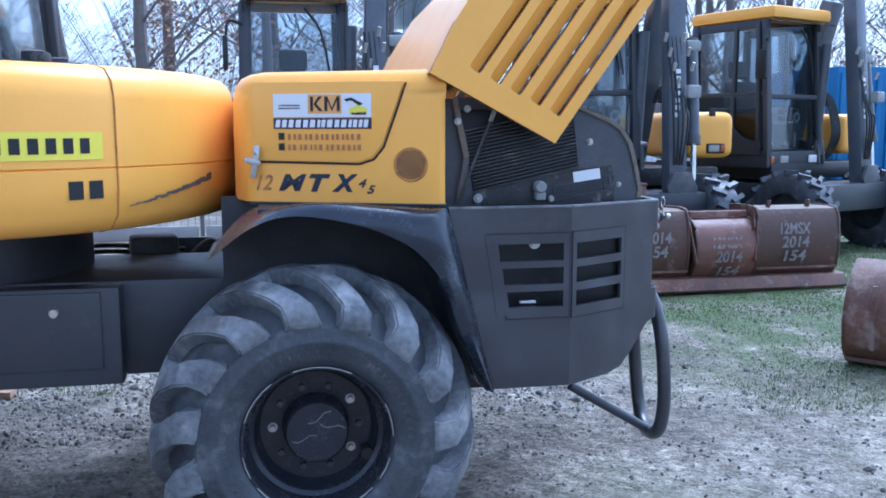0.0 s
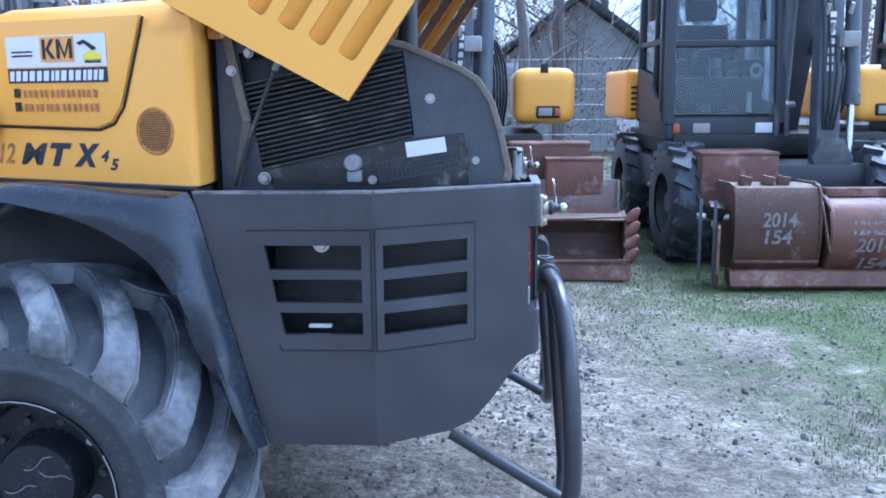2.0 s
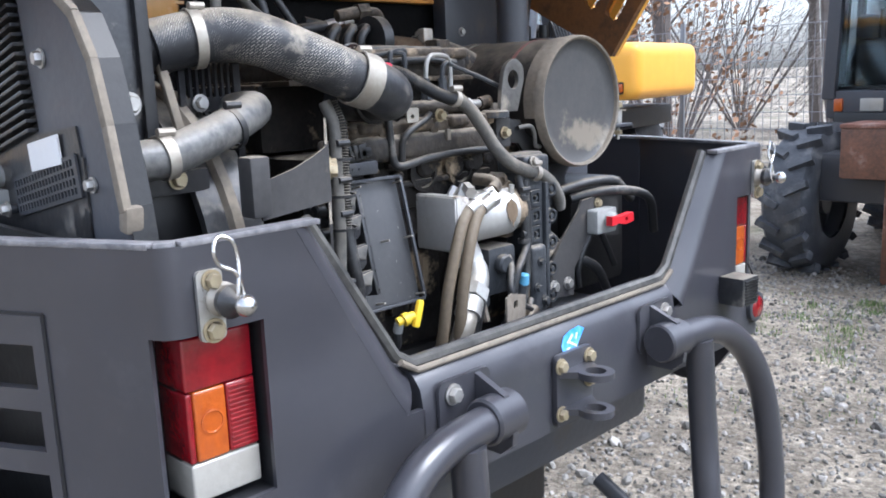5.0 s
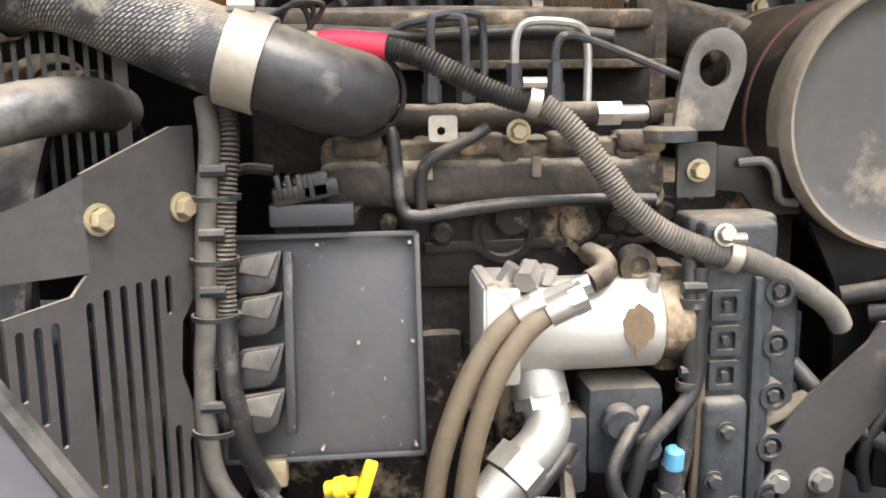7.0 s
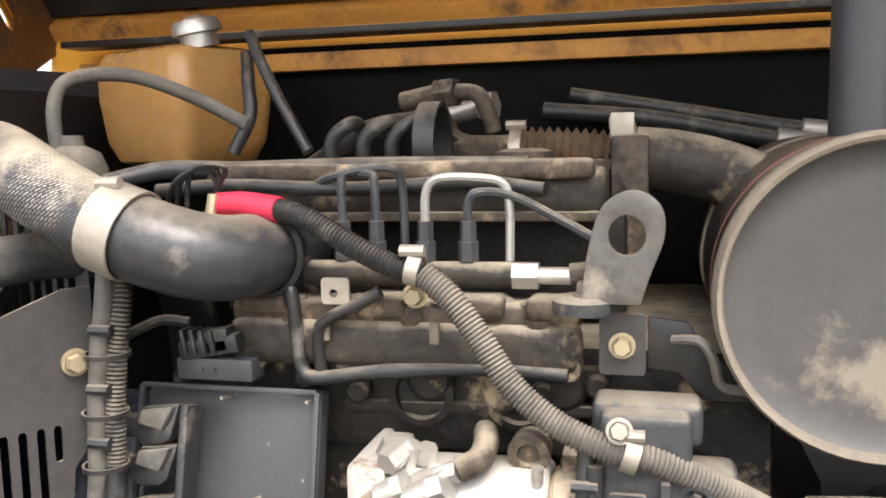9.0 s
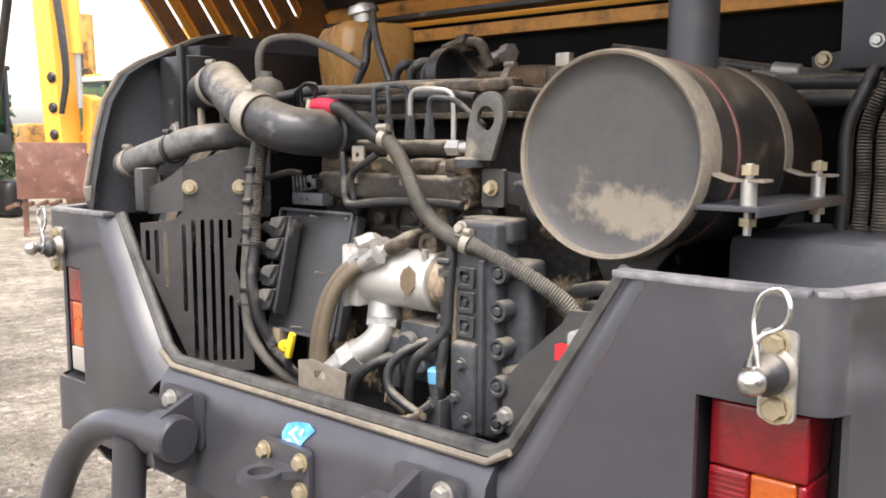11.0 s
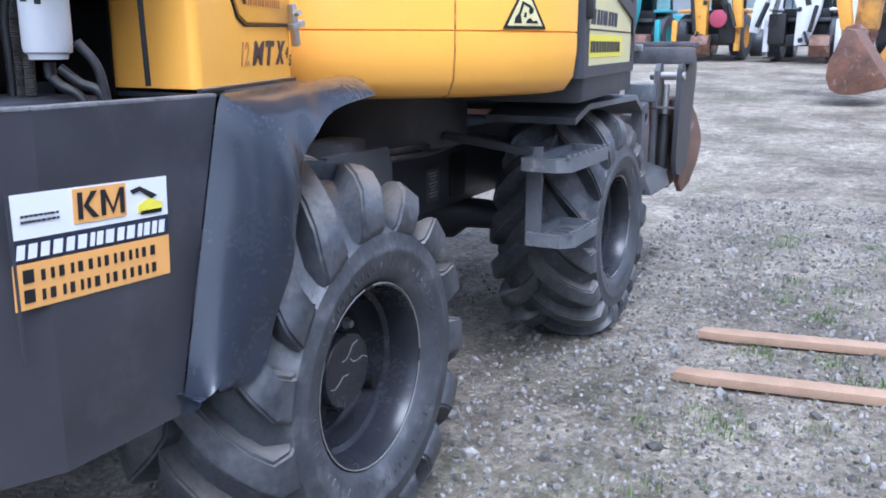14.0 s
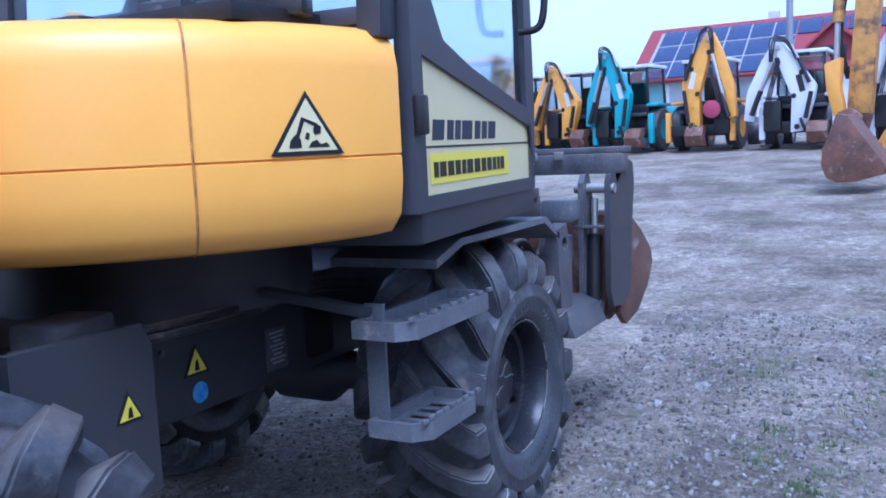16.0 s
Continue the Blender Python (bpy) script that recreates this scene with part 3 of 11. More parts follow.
def rounded(x0, y0, x1, y1, r, n=4):
    out = []
    for cx, cy, a0 in ((x1 - r, y1 - r, 0), (x0 + r, y1 - r, 90), (x0 + r, y0 + r, 180), (x1 - r, y0 + r, 270)):
        for k in range(n + 1):
            a = radians(a0 + 90 * k / n)
            out.append((cx + r * math.cos(a), cy + r * math.sin(a)))
    return out


def lettering(text, m, size, mat, parent, name="lettering", width=None, shear=0.0, thick=0.0006, bold=0.0):
    """Text as a thin mesh in the xy plane of m, starting at its origin."""
    cu = bpy.data.curves.new(name, "FONT")
    cu.body, cu.size, cu.extrude, cu.shear, cu.offset = text, size, thick, shear, bold
    tmp = bpy.data.objects.new(name, cu)
    scene.collection.objects.link(tmp)
    bpy.context.view_layer.update()
    me = bpy.data.meshes.new_from_object(tmp.evaluated_get(bpy.context.evaluated_depsgraph_get()))
    bpy.data.objects.remove(tmp)
    bpy.data.curves.remove(cu)
    xs = [v.co.x for v in me.vertices] or [0]
    if width:
        me.transform(Matrix.Diagonal((width / max(1e-6, max(xs) - min(xs)), 1, 1, 1)) @ Matrix.Translation((-min(xs), 0, 0)))
    me.transform(m)
    me.materials.clear()
    me.materials.append(mat)
    ob = new(name, me)
    ob.parent = parent
    return ob

# ---------------------------------------------------------------- ground
def ground_height(x, y):
    if abs(x) > 9 or abs(y) > 9:
        return 0.0
    fade = min(1, (9 - max(abs(x), abs(y))) / 2)
    return fade * (0.02 * noise.noise((x * 0.9, y * 0.9, 0)) + 0.008 * noise.noise((x * 4, y * 4, 3)) - 0.006)


def build_ground():
    bm = bmesh.new()
    grid = [-2500, -600, -200, -80, -40, -20, -12, -10] + [-9 + 0.15 * i for i in range(121)] + [12, 20, 40, 80, 200, 600, 2500]
    rows = [[bm.verts.new((x, y, ground_height(x, y) + 0.045 * max(0, min(-x, 40) - 8))) for x in grid] for y in grid]
    for i in range(len(grid) - 1):
        for j in range(len(grid) - 1):
            bm.faces.new((rows[i][j], rows[i][j + 1], rows[i + 1][j + 1], rows[i + 1][j]))
    ob = part("ground", bm, gravel, smooth=60)
    tagged(ob, "grey gravel and mud yard with thin patches of grass", "ground", kind="structure")


build_ground()

# ---------------------------------------------------------------- the wheeled excavator
excavator = thing("wheeled_excavator", "yellow and dark grey articulated wheeled excavator with its engine hood open", "excavator",
                  at=Matrix.Translation((-1.4, 0, 0)))
BASE = excavator.matrix_world.inverted()


def ex(name, bm, mat, parent=None, label="", smooth=40):
    """A part of the excavator, built in world places."""
    if parent is None or parent is excavator:
        bm.transform(BASE)
        return part(name, bm, mat, excavator, label, smooth)
    bm.transform(BASE)
    return part(name, bm, mat, parent, label, smooth)


def ex_pieces(name, bm, mat, parent=None, label="", piece="boss", smooth=40):
    """Separate solids of one assembly: the first is the part, the others its own pieces."""
    bm.verts.index_update()
    bm.faces.index_update()
    seen, groups = set(), []
    for v in bm.verts:
        if v in seen:
            continue
        stack, island = [v], []
        seen.add(v)
        while stack:
            q = stack.pop()
            island.append(q)
            for e in q.link_edges:
                o = e.other_vert(q)
                if o not in seen:
                    seen.add(o)
                    stack.append(o)
        groups.append(island)
    main = None
    for island in groups:
        table, sub = {}, bmesh.new()
        faces = set()
        for v in island:
            table[v] = sub.verts.new(v.co)
            faces.update(v.link_faces)
        for f in sorted(faces, key=lambda f: f.index):
            sub.faces.new([table[v] for v in f.verts])
        if main is None:
            main = ex(name, sub, mat, parent, label, smooth)
        else:
            ex(piece, sub, mat, main if parent is None or parent is excavator else parent, "", smooth)
    bm.free()
    return main


TOP, LOW = 1.318, 0.65          # upper and lower edge of the rear shell
FOLD_X, SIDE_Y, REAR_Y, MID_Y = -0.41, 0.945, 0.772, 0.02


def dent_depth(u, z):
    """How far the struck right corner is pushed in, along the turned panel and up."""
    a = 0.017 * math.exp(-((u - 0.385 - 0.25 * (z - 1.24)) / 0.055) ** 2 - ((z - 1.262) / 0.034) ** 2)
    b = 0.013 * math.exp(-((u - 0.275) / 0.06) ** 2 - ((z - 1.262 - 0.3 * (0.275 - u)) / 0.028) ** 2)
    return (a + b) * min(1.0, (TOP - z) / 0.03)


def dented_panel(a, d):
    """The turned panel of the right side as a fine sheet with a shallow dent."""
    bm = bmesh.new()
    grid = []
    for i in range(23):
        u = 0.015 * i
        low = LOW + (0.05 * u if u < 0.2 else 0.01 + 0.2857 * (u - 0.2) if u < 0.27 else 0.03 + 0.9167 * (u - 0.27))
        column = []
        for k in range(25):
            z = low + (1.15 - low) * k / 4 if k < 5 else 1.15 + (TOP - 1.15) * (k - 4) / 20
            q = a + d * u
            push = dent_depth(u, z)
            column.append(bm.verts.new((q.x - push * abs(d.y), q.y - push * abs(d.x), z)))
        grid.append(column)
    for c0, c1 in zip(grid, grid[1:]):
        for k in range(24):
            bm.faces.new((c0[k], c1[k], c1[k + 1], c0[k + 1]))
    bmesh.ops.recalc_face_normals(bm, faces=bm.faces)
    if sum(f.normal.y for f in bm.faces) < 0:
        bmesh.ops.reverse_faces(bm, faces=bm.faces)
    bmesh.ops.solidify(bm, geom=bm.faces[:], thickness=0.008)
    return bm


def side_shell(s, label):
    """One side of the rear shell, s = -1 left, 1 right: a flat front panel, a panel turned in, the bent lamp corner, the rear face."""
    t = 0.012 if s < 0 else -0.012
    m = basis((0, s * SIDE_Y, 0), (1, 0, 0), (0, 0, 1))
    hole = []
    if s < 0:
        for z0, z1, xa, xb in ((1.122, 1.185, -0.688, -0.44), (1.036, 1.097, -0.672, -0.44), (0.952, 1.01, -0.654, -0.44)):
            hole.append([(xa + 0.01, z0), (xb, z0), (xb, z1), (xa, z1)])
    shell = ex("side_shell", plate([(-0.868, TOP), (-0.70, LOW), (FOLD_X, LOW), (FOLD_X, TOP)], t, m, hole), grey, label=label)
    if s < 0:
        ex("vent_frame", plate([(-0.728, 1.221), (-0.652, 0.912), (-0.418, 0.912), (-0.418, 1.221)], 0.0035, m @ Matrix.Translation((0, 0, 0.0035)), hole, None), grey, shell)
        # raised black strips stand in for the dark open gap
        line = [(-0.730, 1.223), (-0.654, 0.910), (-0.416, 0.910), (-0.416, 1.223)]
        for (x0, z0), (x1, z1) in zip(line, line[1:] + line[:1]):
            ex("frame_gap_strip", between(m @ Vector((x0, z0, 0.001)), m @ Vector((x1, z1, 0.001)), 0.0045, 0.003, (0, 1, 0), 0), ink, shell)
    a, b = Vector((FOLD_X, s * SIDE_Y, 0)), Vector((0.022, s * REAR_Y + MID_Y, 0))
    d = (b - a).normalized()
    m = basis(a, d, (0, 0, 1))
    hole = []
    if s < 0:
        for z0, z1 in ((1.122, 1.187), (1.036, 1.098), (0.948, 1.01)):
            hole.append([(0.025, z0), (0.258, z0 + 0.006), (0.258, z1), (0.025, z1 - 0.004)])
    if s < 0:
        ex("vent_frame", plate([(0.006, 1.224), (0.006, 0.908), (0.276, 0.914), (0.276, 1.226)], 0.0035, m @ Matrix.Translation((0, 0, 0.0035)), hole, None), grey, shell)
        # same black strips in place of a gap on the turned panel
        line = [(0.004, 1.226), (0.004, 0.906), (0.278, 0.912), (0.278, 1.228)]
        for (x0, z0), (x1, z1) in zip(line, line[1:] + line[:1]):
            ex("frame_gap_strip", between(m @ Vector((x0, z0, 0.001)), m @ Vector((x1, z1, 0.001)), 0.0045, 0.003, m.to_3x3() @ Vector((0, 0, 1)), 0), ink, shell)
    if s > 0:
        ex("turned_panel", dented_panel(a, d), grey, shell)
    else:
        ex("turned_panel", plate([(0, TOP), (0, LOW), (0.20, LOW + 0.01), (0.27, LOW + 0.03), (0.33, 0.735), (0.33, TOP)], t, m, hole), grey, shell)
    # bent corner with the lamp's opening through the bend
    e = Vector((0, -s, 0))
    bend0, bend1 = b - d * 0.022, b + e * 0.022
    arc = [bend0.lerp(b, f).lerp(b.lerp(bend1, f), f) for f in (0.0, 0.17, 0.33, 0.5, 0.67, 0.83, 1.0)]
    extra = [a + d * (0.33 + 0.013 * k) for k in range(1, 7)]
    plan = [a + d * 0.33, *extra, b - d * 0.036, b - d * 0.028, *arc, b + e * 0.028, Vector((0.022, s * 0.645 + MID_Y, 0)), Vector((0.022, s * 0.60 + MID_Y, 0))]
    low = [0.735 + 0.0155 * k for k in range(7)] + [0.845 + 0.0015 * k for k in range(10)] + [0.86, 0.86]
    bm = bmesh.new()
    grid = []
    for p, zb in zip(plan, low):
        column = []
        for z in (zb, 0.972, 1.206, 1.222, 1.238, 1.254, 1.270, 1.286, 1.302, TOP):
            u = (p - a).dot(d)
            push = dent_depth(u, z) if s > 0 and u < 0.43 else 0.0
            column.append(bm.verts.new((p.x - push * abs(d.y), p.y - push * abs(d.x), z)))
        grid.append(column)
    for i in range(len(plan) - 1):
        for k in range(9):
            if not (k == 1 and 7 <= i <= len(plan) - 3):
                bm.faces.new((grid[i][k], grid[i + 1][k], grid[i + 1][k + 1], grid[i][k + 1]))
    bmesh.ops.recalc_face_normals(bm, faces=bm.faces)
    if sum((f.normal.x for f in bm.faces)) < 0:
        bmesh.ops.reverse_faces(bm, faces=bm.faces)
    bmesh.ops.solidify(bm, geom=bm.faces[:], thickness=0.008)
    ex("corner_panel", bm, grey, shell)
    m = basis((0.022, MID_Y, 0), (0, s, 0), (0, 0, 1))
    ex("rear_panel", plate([(0.60, TOP), (0.60, 0.86), (0.37, 0.86), (0.37, 1.0), (0.405, 1.0), (0.438, 1.052), (0.588, TOP)], -t, m), grey, shell)
    # rounded flange that turns into the bay
    bm = bmesh.new()
    lines = []
    for k in range(6):
        f = k / 5
        xx = 0.0225 - 0.036 * f ** 2
        lines.append([bm.verts.new((xx, s * (y0 + (y1 - y0) * f) + MID_Y, z0 + (z1 - z0) * f)) for (y0, z0), (y1, z1) in (((0.588, TOP), (0.545, TOP)), ((0.438, 1.052), (0.40, 1.075)), ((0.405, 1.0), (0.37, 1.045)))])
    for a2, b2 in zip(lines, lines[1:]):
        for q in range(2):
            bm.faces.new((a2[q], a2[q + 1], b2[q + 1], b2[q]))
    ex("opening_flange", bm, grey, shell)
    # rolled upper edge
    rim = [(-0.868, s * (SIDE_Y - 0.012)), (FOLD_X, s * (SIDE_Y - 0.012)), (bend0.x - 0.006, bend0.y - s * 0.010), (0.010, bend1.y), (0.010, s * 0.545 + MID_Y)]
    for p, q in zip(rim, rim[1:]):
        ex("upper_edge", between((*p, TOP + 0.001), (*q, TOP + 0.001), 0.026, 0.008, (0, 0, 1), 0.0025), edge_paint, shell, "worn pale upper edge")
    return shell


edge_paint = material("worn_edge_paint", (0.085, 0.085, 0.095), 0.4, other=(0.3, 0.29, 0.29), amount=0.8, scale=14, bump=0.05)
shell_left = side_shell(-1, "dark grey steel rear side panel with six cooling slots")
shell_right = side_shell(1, "dark grey steel rear side panel with a rental sticker")

# beam under the engine opening
bm = bmesh.new()
prof = [(0.022, 0.86), (0.022, 0.995), (0.016, 1.03), (0.0, 1.05), (-0.03, 1.058), (-0.06, 1.058), (-0.06, 0.86)]
m = basis((0, MID_Y - 0.372, 0), (1, 0, 0), (0, 0, 1))
plate(prof, 0.744, m, (), bm)
ex("rear_beam", bm, grey)
# sealing lip round the opening
lip = [(-0.015, y + MID_Y, z) for y, z in ((-0.545, TOP), (-0.395, 1.085), (-0.36, 1.064), (0.36, 1.064), (0.395, 1.085), (0.545, TOP))]
bm = tube(lip, 0.011, 8, raw=True)
ex("sealing_lip", bm, worn_seal, label="worn rubber edge seal")
worn_edge = [(p[0] + 0.014, p[1], p[2] - 0.008) for p in lip[1:-1]]
ex("worn_edge", tube(worn_edge, 0.0055, 8, raw=True), rim_dust, label="pale worn paint edge under the seal")


# left lugs: some dust, and the sky's pale sheen put into the colour
sheen_dust_tread = material("sheen_and_dust_tread_rubber", (0.075, 0.080, 0.09), 0.3, other=(0.26, 0.265, 0.275), amount=1.0, scale=6, fine=45, bump=0.3, bump_scale=30,
                       spots=(0.40, 0.39, 0.37), spot_scale=5, spot_low=0.54, spot_high=0.66, spot_rough=0.55)


def wheel(s, x, inner=False):
    """A wheel with broad lugs, rim and hub; s: side of the machine."""
    R, cy, w = 0.584, 0.81, 0.50
    centre = Vector((x, s * cy, 0.53))
    m = basis(centre, (1, 0, 0), (0, 0, 1)) if s < 0 else basis(centre, (-1, 0, 0), (0, 0, 1))
    # z of m points out from the machine
    half = w / 2
    wall = [(0.252, 0.195), (0.262, 0.213), (0.272, 0.226), (0.283, 0.236), (0.305, 0.246), (0.345, 0.252), (0.352, 0.2555), (0.362, 0.2555), (0.368, 0.2525), (0.392, 0.251), (0.405, 0.2495), (0.418, 0.228), (0.452, 0.198), (0.484, 0.164), (0.510, 0.125), (0.526, 0.07), (0.531, 0.0)]
    prof = [(r, -z) for r, z in wall] + wall[-2::-1] + [(0.248, 0.19), (0.248, -0.19), (0.252, -0.195)]
    tyre = ex("tyre", lathe(prof, m, 72), rubber, label="worn dusty tractor-tread tyre")
    # broad lugs that reach over the round shoulder, one mesh for the tread
    lugs = bmesh.new()
    count = 15
    low = [(0.398, 0.242), (0.412, 0.222), (0.446, 0.190), (0.478, 0.158), (0.504, 0.118), (0.519, 0.068), (0.524, 0.03), (0.524, -0.022)]
    top = [(0.408, 0.2535), (0.428, 0.260), (0.486, 0.256), (0.528, 0.224), (0.560, 0.168), (0.579, 0.10), (0.584, 0.035), (0.583, -0.018)]
    for side in (1, -1):
        for i in range(count):
            a0 = 2 * math.pi * (i + (0.5 if side < 0 else 0)) / count
            rows = []
            for k, ((r0, z0), (r1, z1)) in enumerate(zip(low, top)):
                sweep = max(0, k - 1.6) / 5.4
                ang = a0 - s * 0.52 * sweep ** 1.15
                wid = 0.116 - 0.018 * sweep
                jit = [0.005 * noise.noise((i * 3.1 + q, k * 1.7, side * 2)) for q in range(4)]
                row = []
                for dr, z, dw in ((r0, z0, wid * 0.54), (r1 + jit[0], z1, wid * 0.47 + jit[1]), (r1 + jit[2], z1, -wid * 0.47 + jit[3]), (r0, z0, -wid * 0.54)):
                    row.append(lugs.verts.new(m @ Vector((dr * math.cos(ang) - dw * math.sin(ang), dr * math.sin(ang) + dw * math.cos(ang), side * z))))
                rows.append(row)
            for a, b in zip(rows, rows[1:]):
                for j in range(3):
                    lugs.faces.new((a[j], a[j + 1], b[j + 1], b[j]))
            lugs.faces.new(rows[0])
            lugs.faces.new(rows[-1])
    bmesh.ops.recalc_face_normals(lugs, faces=lugs.faces)
    bmesh.ops.bevel(lugs, geom=[e for e in lugs.edges if e.is_valid and len(e.link_faces) == 2 and e.calc_face_angle(0) > 0.6], offset=0.008, segments=2, affect="EDGES")
    ex("tread", lugs, tread_rubber if s > 0 else sheen_dust_tread, tyre, "worn scuffed lugs", smooth=50)
    # small moulded ridge marks on the outer wall
    marks = bmesh.new()
    for i in range(64):
        a = 2 * math.pi * i / 64
        if i % 16 < 11:
            p = m @ Matrix.Rotation(a, 4, "Z") @ pose(0.320, 0, half - 0.0015)
            box((0.016 if i % 3 else 0.024, 0.007, 0.003), p, 0.001, marks)
    tagged(ex("wall_print", marks, rubber, tyre, smooth=0), kind="stuff")
    # rim: flange, stepped dish, hub
    dish = [(0.248, half - 0.05), (0.262, half - 0.036), (0.263, half - 0.029), (0.254, half - 0.03), (0.240, half - 0.06), (0.237, half - 0.12), (0.222, half - 0.13),
            (0.218, half - 0.18), (0.200, half - 0.20), (0.122, half - 0.205), (0.116, half - 0.19), (0.113, half - 0.125), (0.106, half - 0.116), (0.0, half - 0.114)]
    ex("rim", lathe(dish, m, 64), rim_paint, tyre, label="dark grey dished steel rim")
    bm = bmesh.new()
    for k in range(40):
        if noise.noise((k * 0.35, x, s)) > -0.12:
            a, b = 2 * math.pi * k / 40, 2 * math.pi * (k + 1) / 40
            rod(m @ Vector((0.2615 * math.cos(a), 0.2615 * math.sin(a), half - 0.0285)), m @ Vector((0.2615 * math.cos(b), 0.2615 * math.sin(b), half - 0.0285)), 0.0022, 6, bm)
    tagged(ex("rim_wear", bm, steel, tyre, "bright worn rim lip"), kind="stuff")
    for k, (u, v, turn) in enumerate(((-0.045, -0.02, 10), (0.055, 0.02, -15), (0.01, 0.055, 25))):
        c, w2 = math.cos(radians(turn)), math.sin(radians(turn))
        pts = [(u + c * q - w2 * h, v + w2 * q + c * h) for q, h in ((-0.045, 0.0), (-0.025, -0.008), (0.0, -0.002), (0.02, 0.007), (0.045, 0.002))]
        ex("chalk_line", tube([m @ Vector((a, b, half - 0.1138)) for a, b in pts], 0.0014, 5, 5), pale_grey, tyre)
    for i in range(10):
        a = 2 * math.pi * i / 10
        p = m @ Vector((0.155 * math.cos(a), 0.155 * math.sin(a), half - 0.203))
        ex("wheel_nut", bolt(p, m.to_3x3() @ Vector((0, 0, 1)), 0.013, 0.022), steel if i % 4 == 1 else frame_grey, tyre)
    bm = bmesh.new()
    p = m @ Vector((0.18, -0.10, half - 0.19))
    q = m @ Vector((0.18, -0.10, half - 0.135))
    rod(p, q, 0.022, 14, bm)
    ex("valve", bm, black, tyre)


for wheel_x in (-1.345, -3.66):
    for side in (-1, 1):
        wheel(side, wheel_x)


def fender(s, edge, bulge):
    """Rubber sheet between the front edge of the shell and the wheel arch, and the arch's inner side."""
    bm = bmesh.new()
    line = curve_points([(x, 0, z) for x, z in edge], 4)
    n = len(line) - 1
    rows = []
    for i, q in enumerate(line):
        f = i / n
        if f < 0.52:
            g = f / 0.52
            outer = Vector((-0.70 - 0.168 * g, s * 0.95, LOW + (TOP - LOW) * g))
        else:
            g = (f - 0.52) / 0.48
            outer = Vector((-0.868 - 0.66 * g, s * (0.95 - 0.22 * g), TOP + 0.004))
        arch = Vector((q.x, s * (0.965 + bulge * math.sin(math.pi * min(1, f * 1.15))), q.z))
        row = []
        for k in range(7):
            g = k / 6
            p = outer.lerp(arch, g)
            p.y += s * (0.05 * math.sin(g * 3.0) * (1 - 0.5 * f) + 0.035 * noise.noise((i * 0.22, g * 2.6, s * 3)) * g)
            p.z += 0.034 * math.sin(g * 3.14) * min(1, 0.25 + f)
            row.append(p)
        for k in range(1, 7):
            p = row[6].copy()
            p.y -= s * 0.5 * k / 6
            p.x -= 0.008
            row.append(p)
        rows.append([bm.verts.new(p) for p in row])
    for a, b in zip(rows, rows[1:]):
        for j in range(len(a) - 1):
            bm.faces.new((a[j], a[j + 1], b[j + 1], b[j]))
    bmesh.ops.solidify(bm, geom=bm.faces[:], thickness=0.006)
    return bm


ARCH_LEFT = [(-0.735, 0.655), (-0.80, 0.80), (-0.855, 0.93), (-0.90, 1.06), (-0.965, 1.15), (-1.05, 1.215), (-1.20, 1.275), (-1.40, 1.305), (-1.55, 1.27), (-1.70, 1.16)]
ARCH_RIGHT = [(-0.69, 0.70), (-0.80, 0.69), (-0.885, 0.76), (-0.94, 0.90), (-1.0, 1.03), (-1.045, 1.13), (-1.12, 1.205), (-1.27, 1.262), (-1.49, 1.29)]
fender_sheet = material("glossy_fender_rubber", (0.050, 0.059, 0.083), 0.24, other=(0.060, 0.070, 0.094), amount=0.4, bump=0.03, bump_scale=25, coat=1.0)
ex("fender", fender(-1, ARCH_LEFT, 0.05), fender_sheet, label="glossy dark bent rubber fender")
ex("fender", fender(1, ARCH_RIGHT, 0.085), fender_sheet, label="glossy dark bent rubber fender")

# the wheel arch's shade is put into this dark liner colour
liner = material("shaded_arch_black", (0.020, 0.022, 0.028), 0.55, other=(0.045, 0.046, 0.052), amount=0.9, scale=8, bump=0.2)
for s in (-1, 1):
    ex("arch_liner", box((0.95, 0.02, 0.72), pose(-1.20, s * 0.46, 0.98), 0.004), liner)
    # added plate, keeps light from falling in over the wheel
    ex("arch_light_block", box((0.66, 0.40, 0.012), pose(-1.20, s * 0.67, 1.316), 0.003), liner)

# yellow cowl in front of the engine bay
def cowl_shape():
    bm = bmesh.new()
    plan = [(-0.865, -0.90), (-1.565, -0.625), (-1.62, -0.45), (-1.62, 0.45), (-1.565, 0.625), (-0.865, 0.90)]
    levels = [(1.33, 0.0), (1.70, 0.0), (1.755, 0.012), (1.79, 0.035), (1.808, 0.07), (1.812, 0.12)]
    rings = [[bm.verts.new((x + (inset if x < -0.9 else 0), y - math.copysign(inset * 0.8, y), z)) for x, y in plan] for z, inset in levels]
    for a, b in zip(rings, rings[1:]):
        for j in range(len(plan)):
            k = (j + 1) % len(plan)
            bm.faces.new((a[j], a[k], b[k], b[j]))
    bm.faces.new(rings[-1])
    bm.faces.new(rings[0])
    bmesh.ops.recalc_face_normals(bm, faces=bm.faces)
    es = [e for e in bm.edges if abs(e.verts[0].co.z - e.verts[1].co.z) > 0.1]
    bmesh.ops.bevel(bm, geom=es, offset=0.03, segments=3, profile=0.5, affect="EDGES")
    return bm


cowl = ex("cowl", cowl_shape(), yellow, label="yellow cowl with rental stickers", smooth=50)

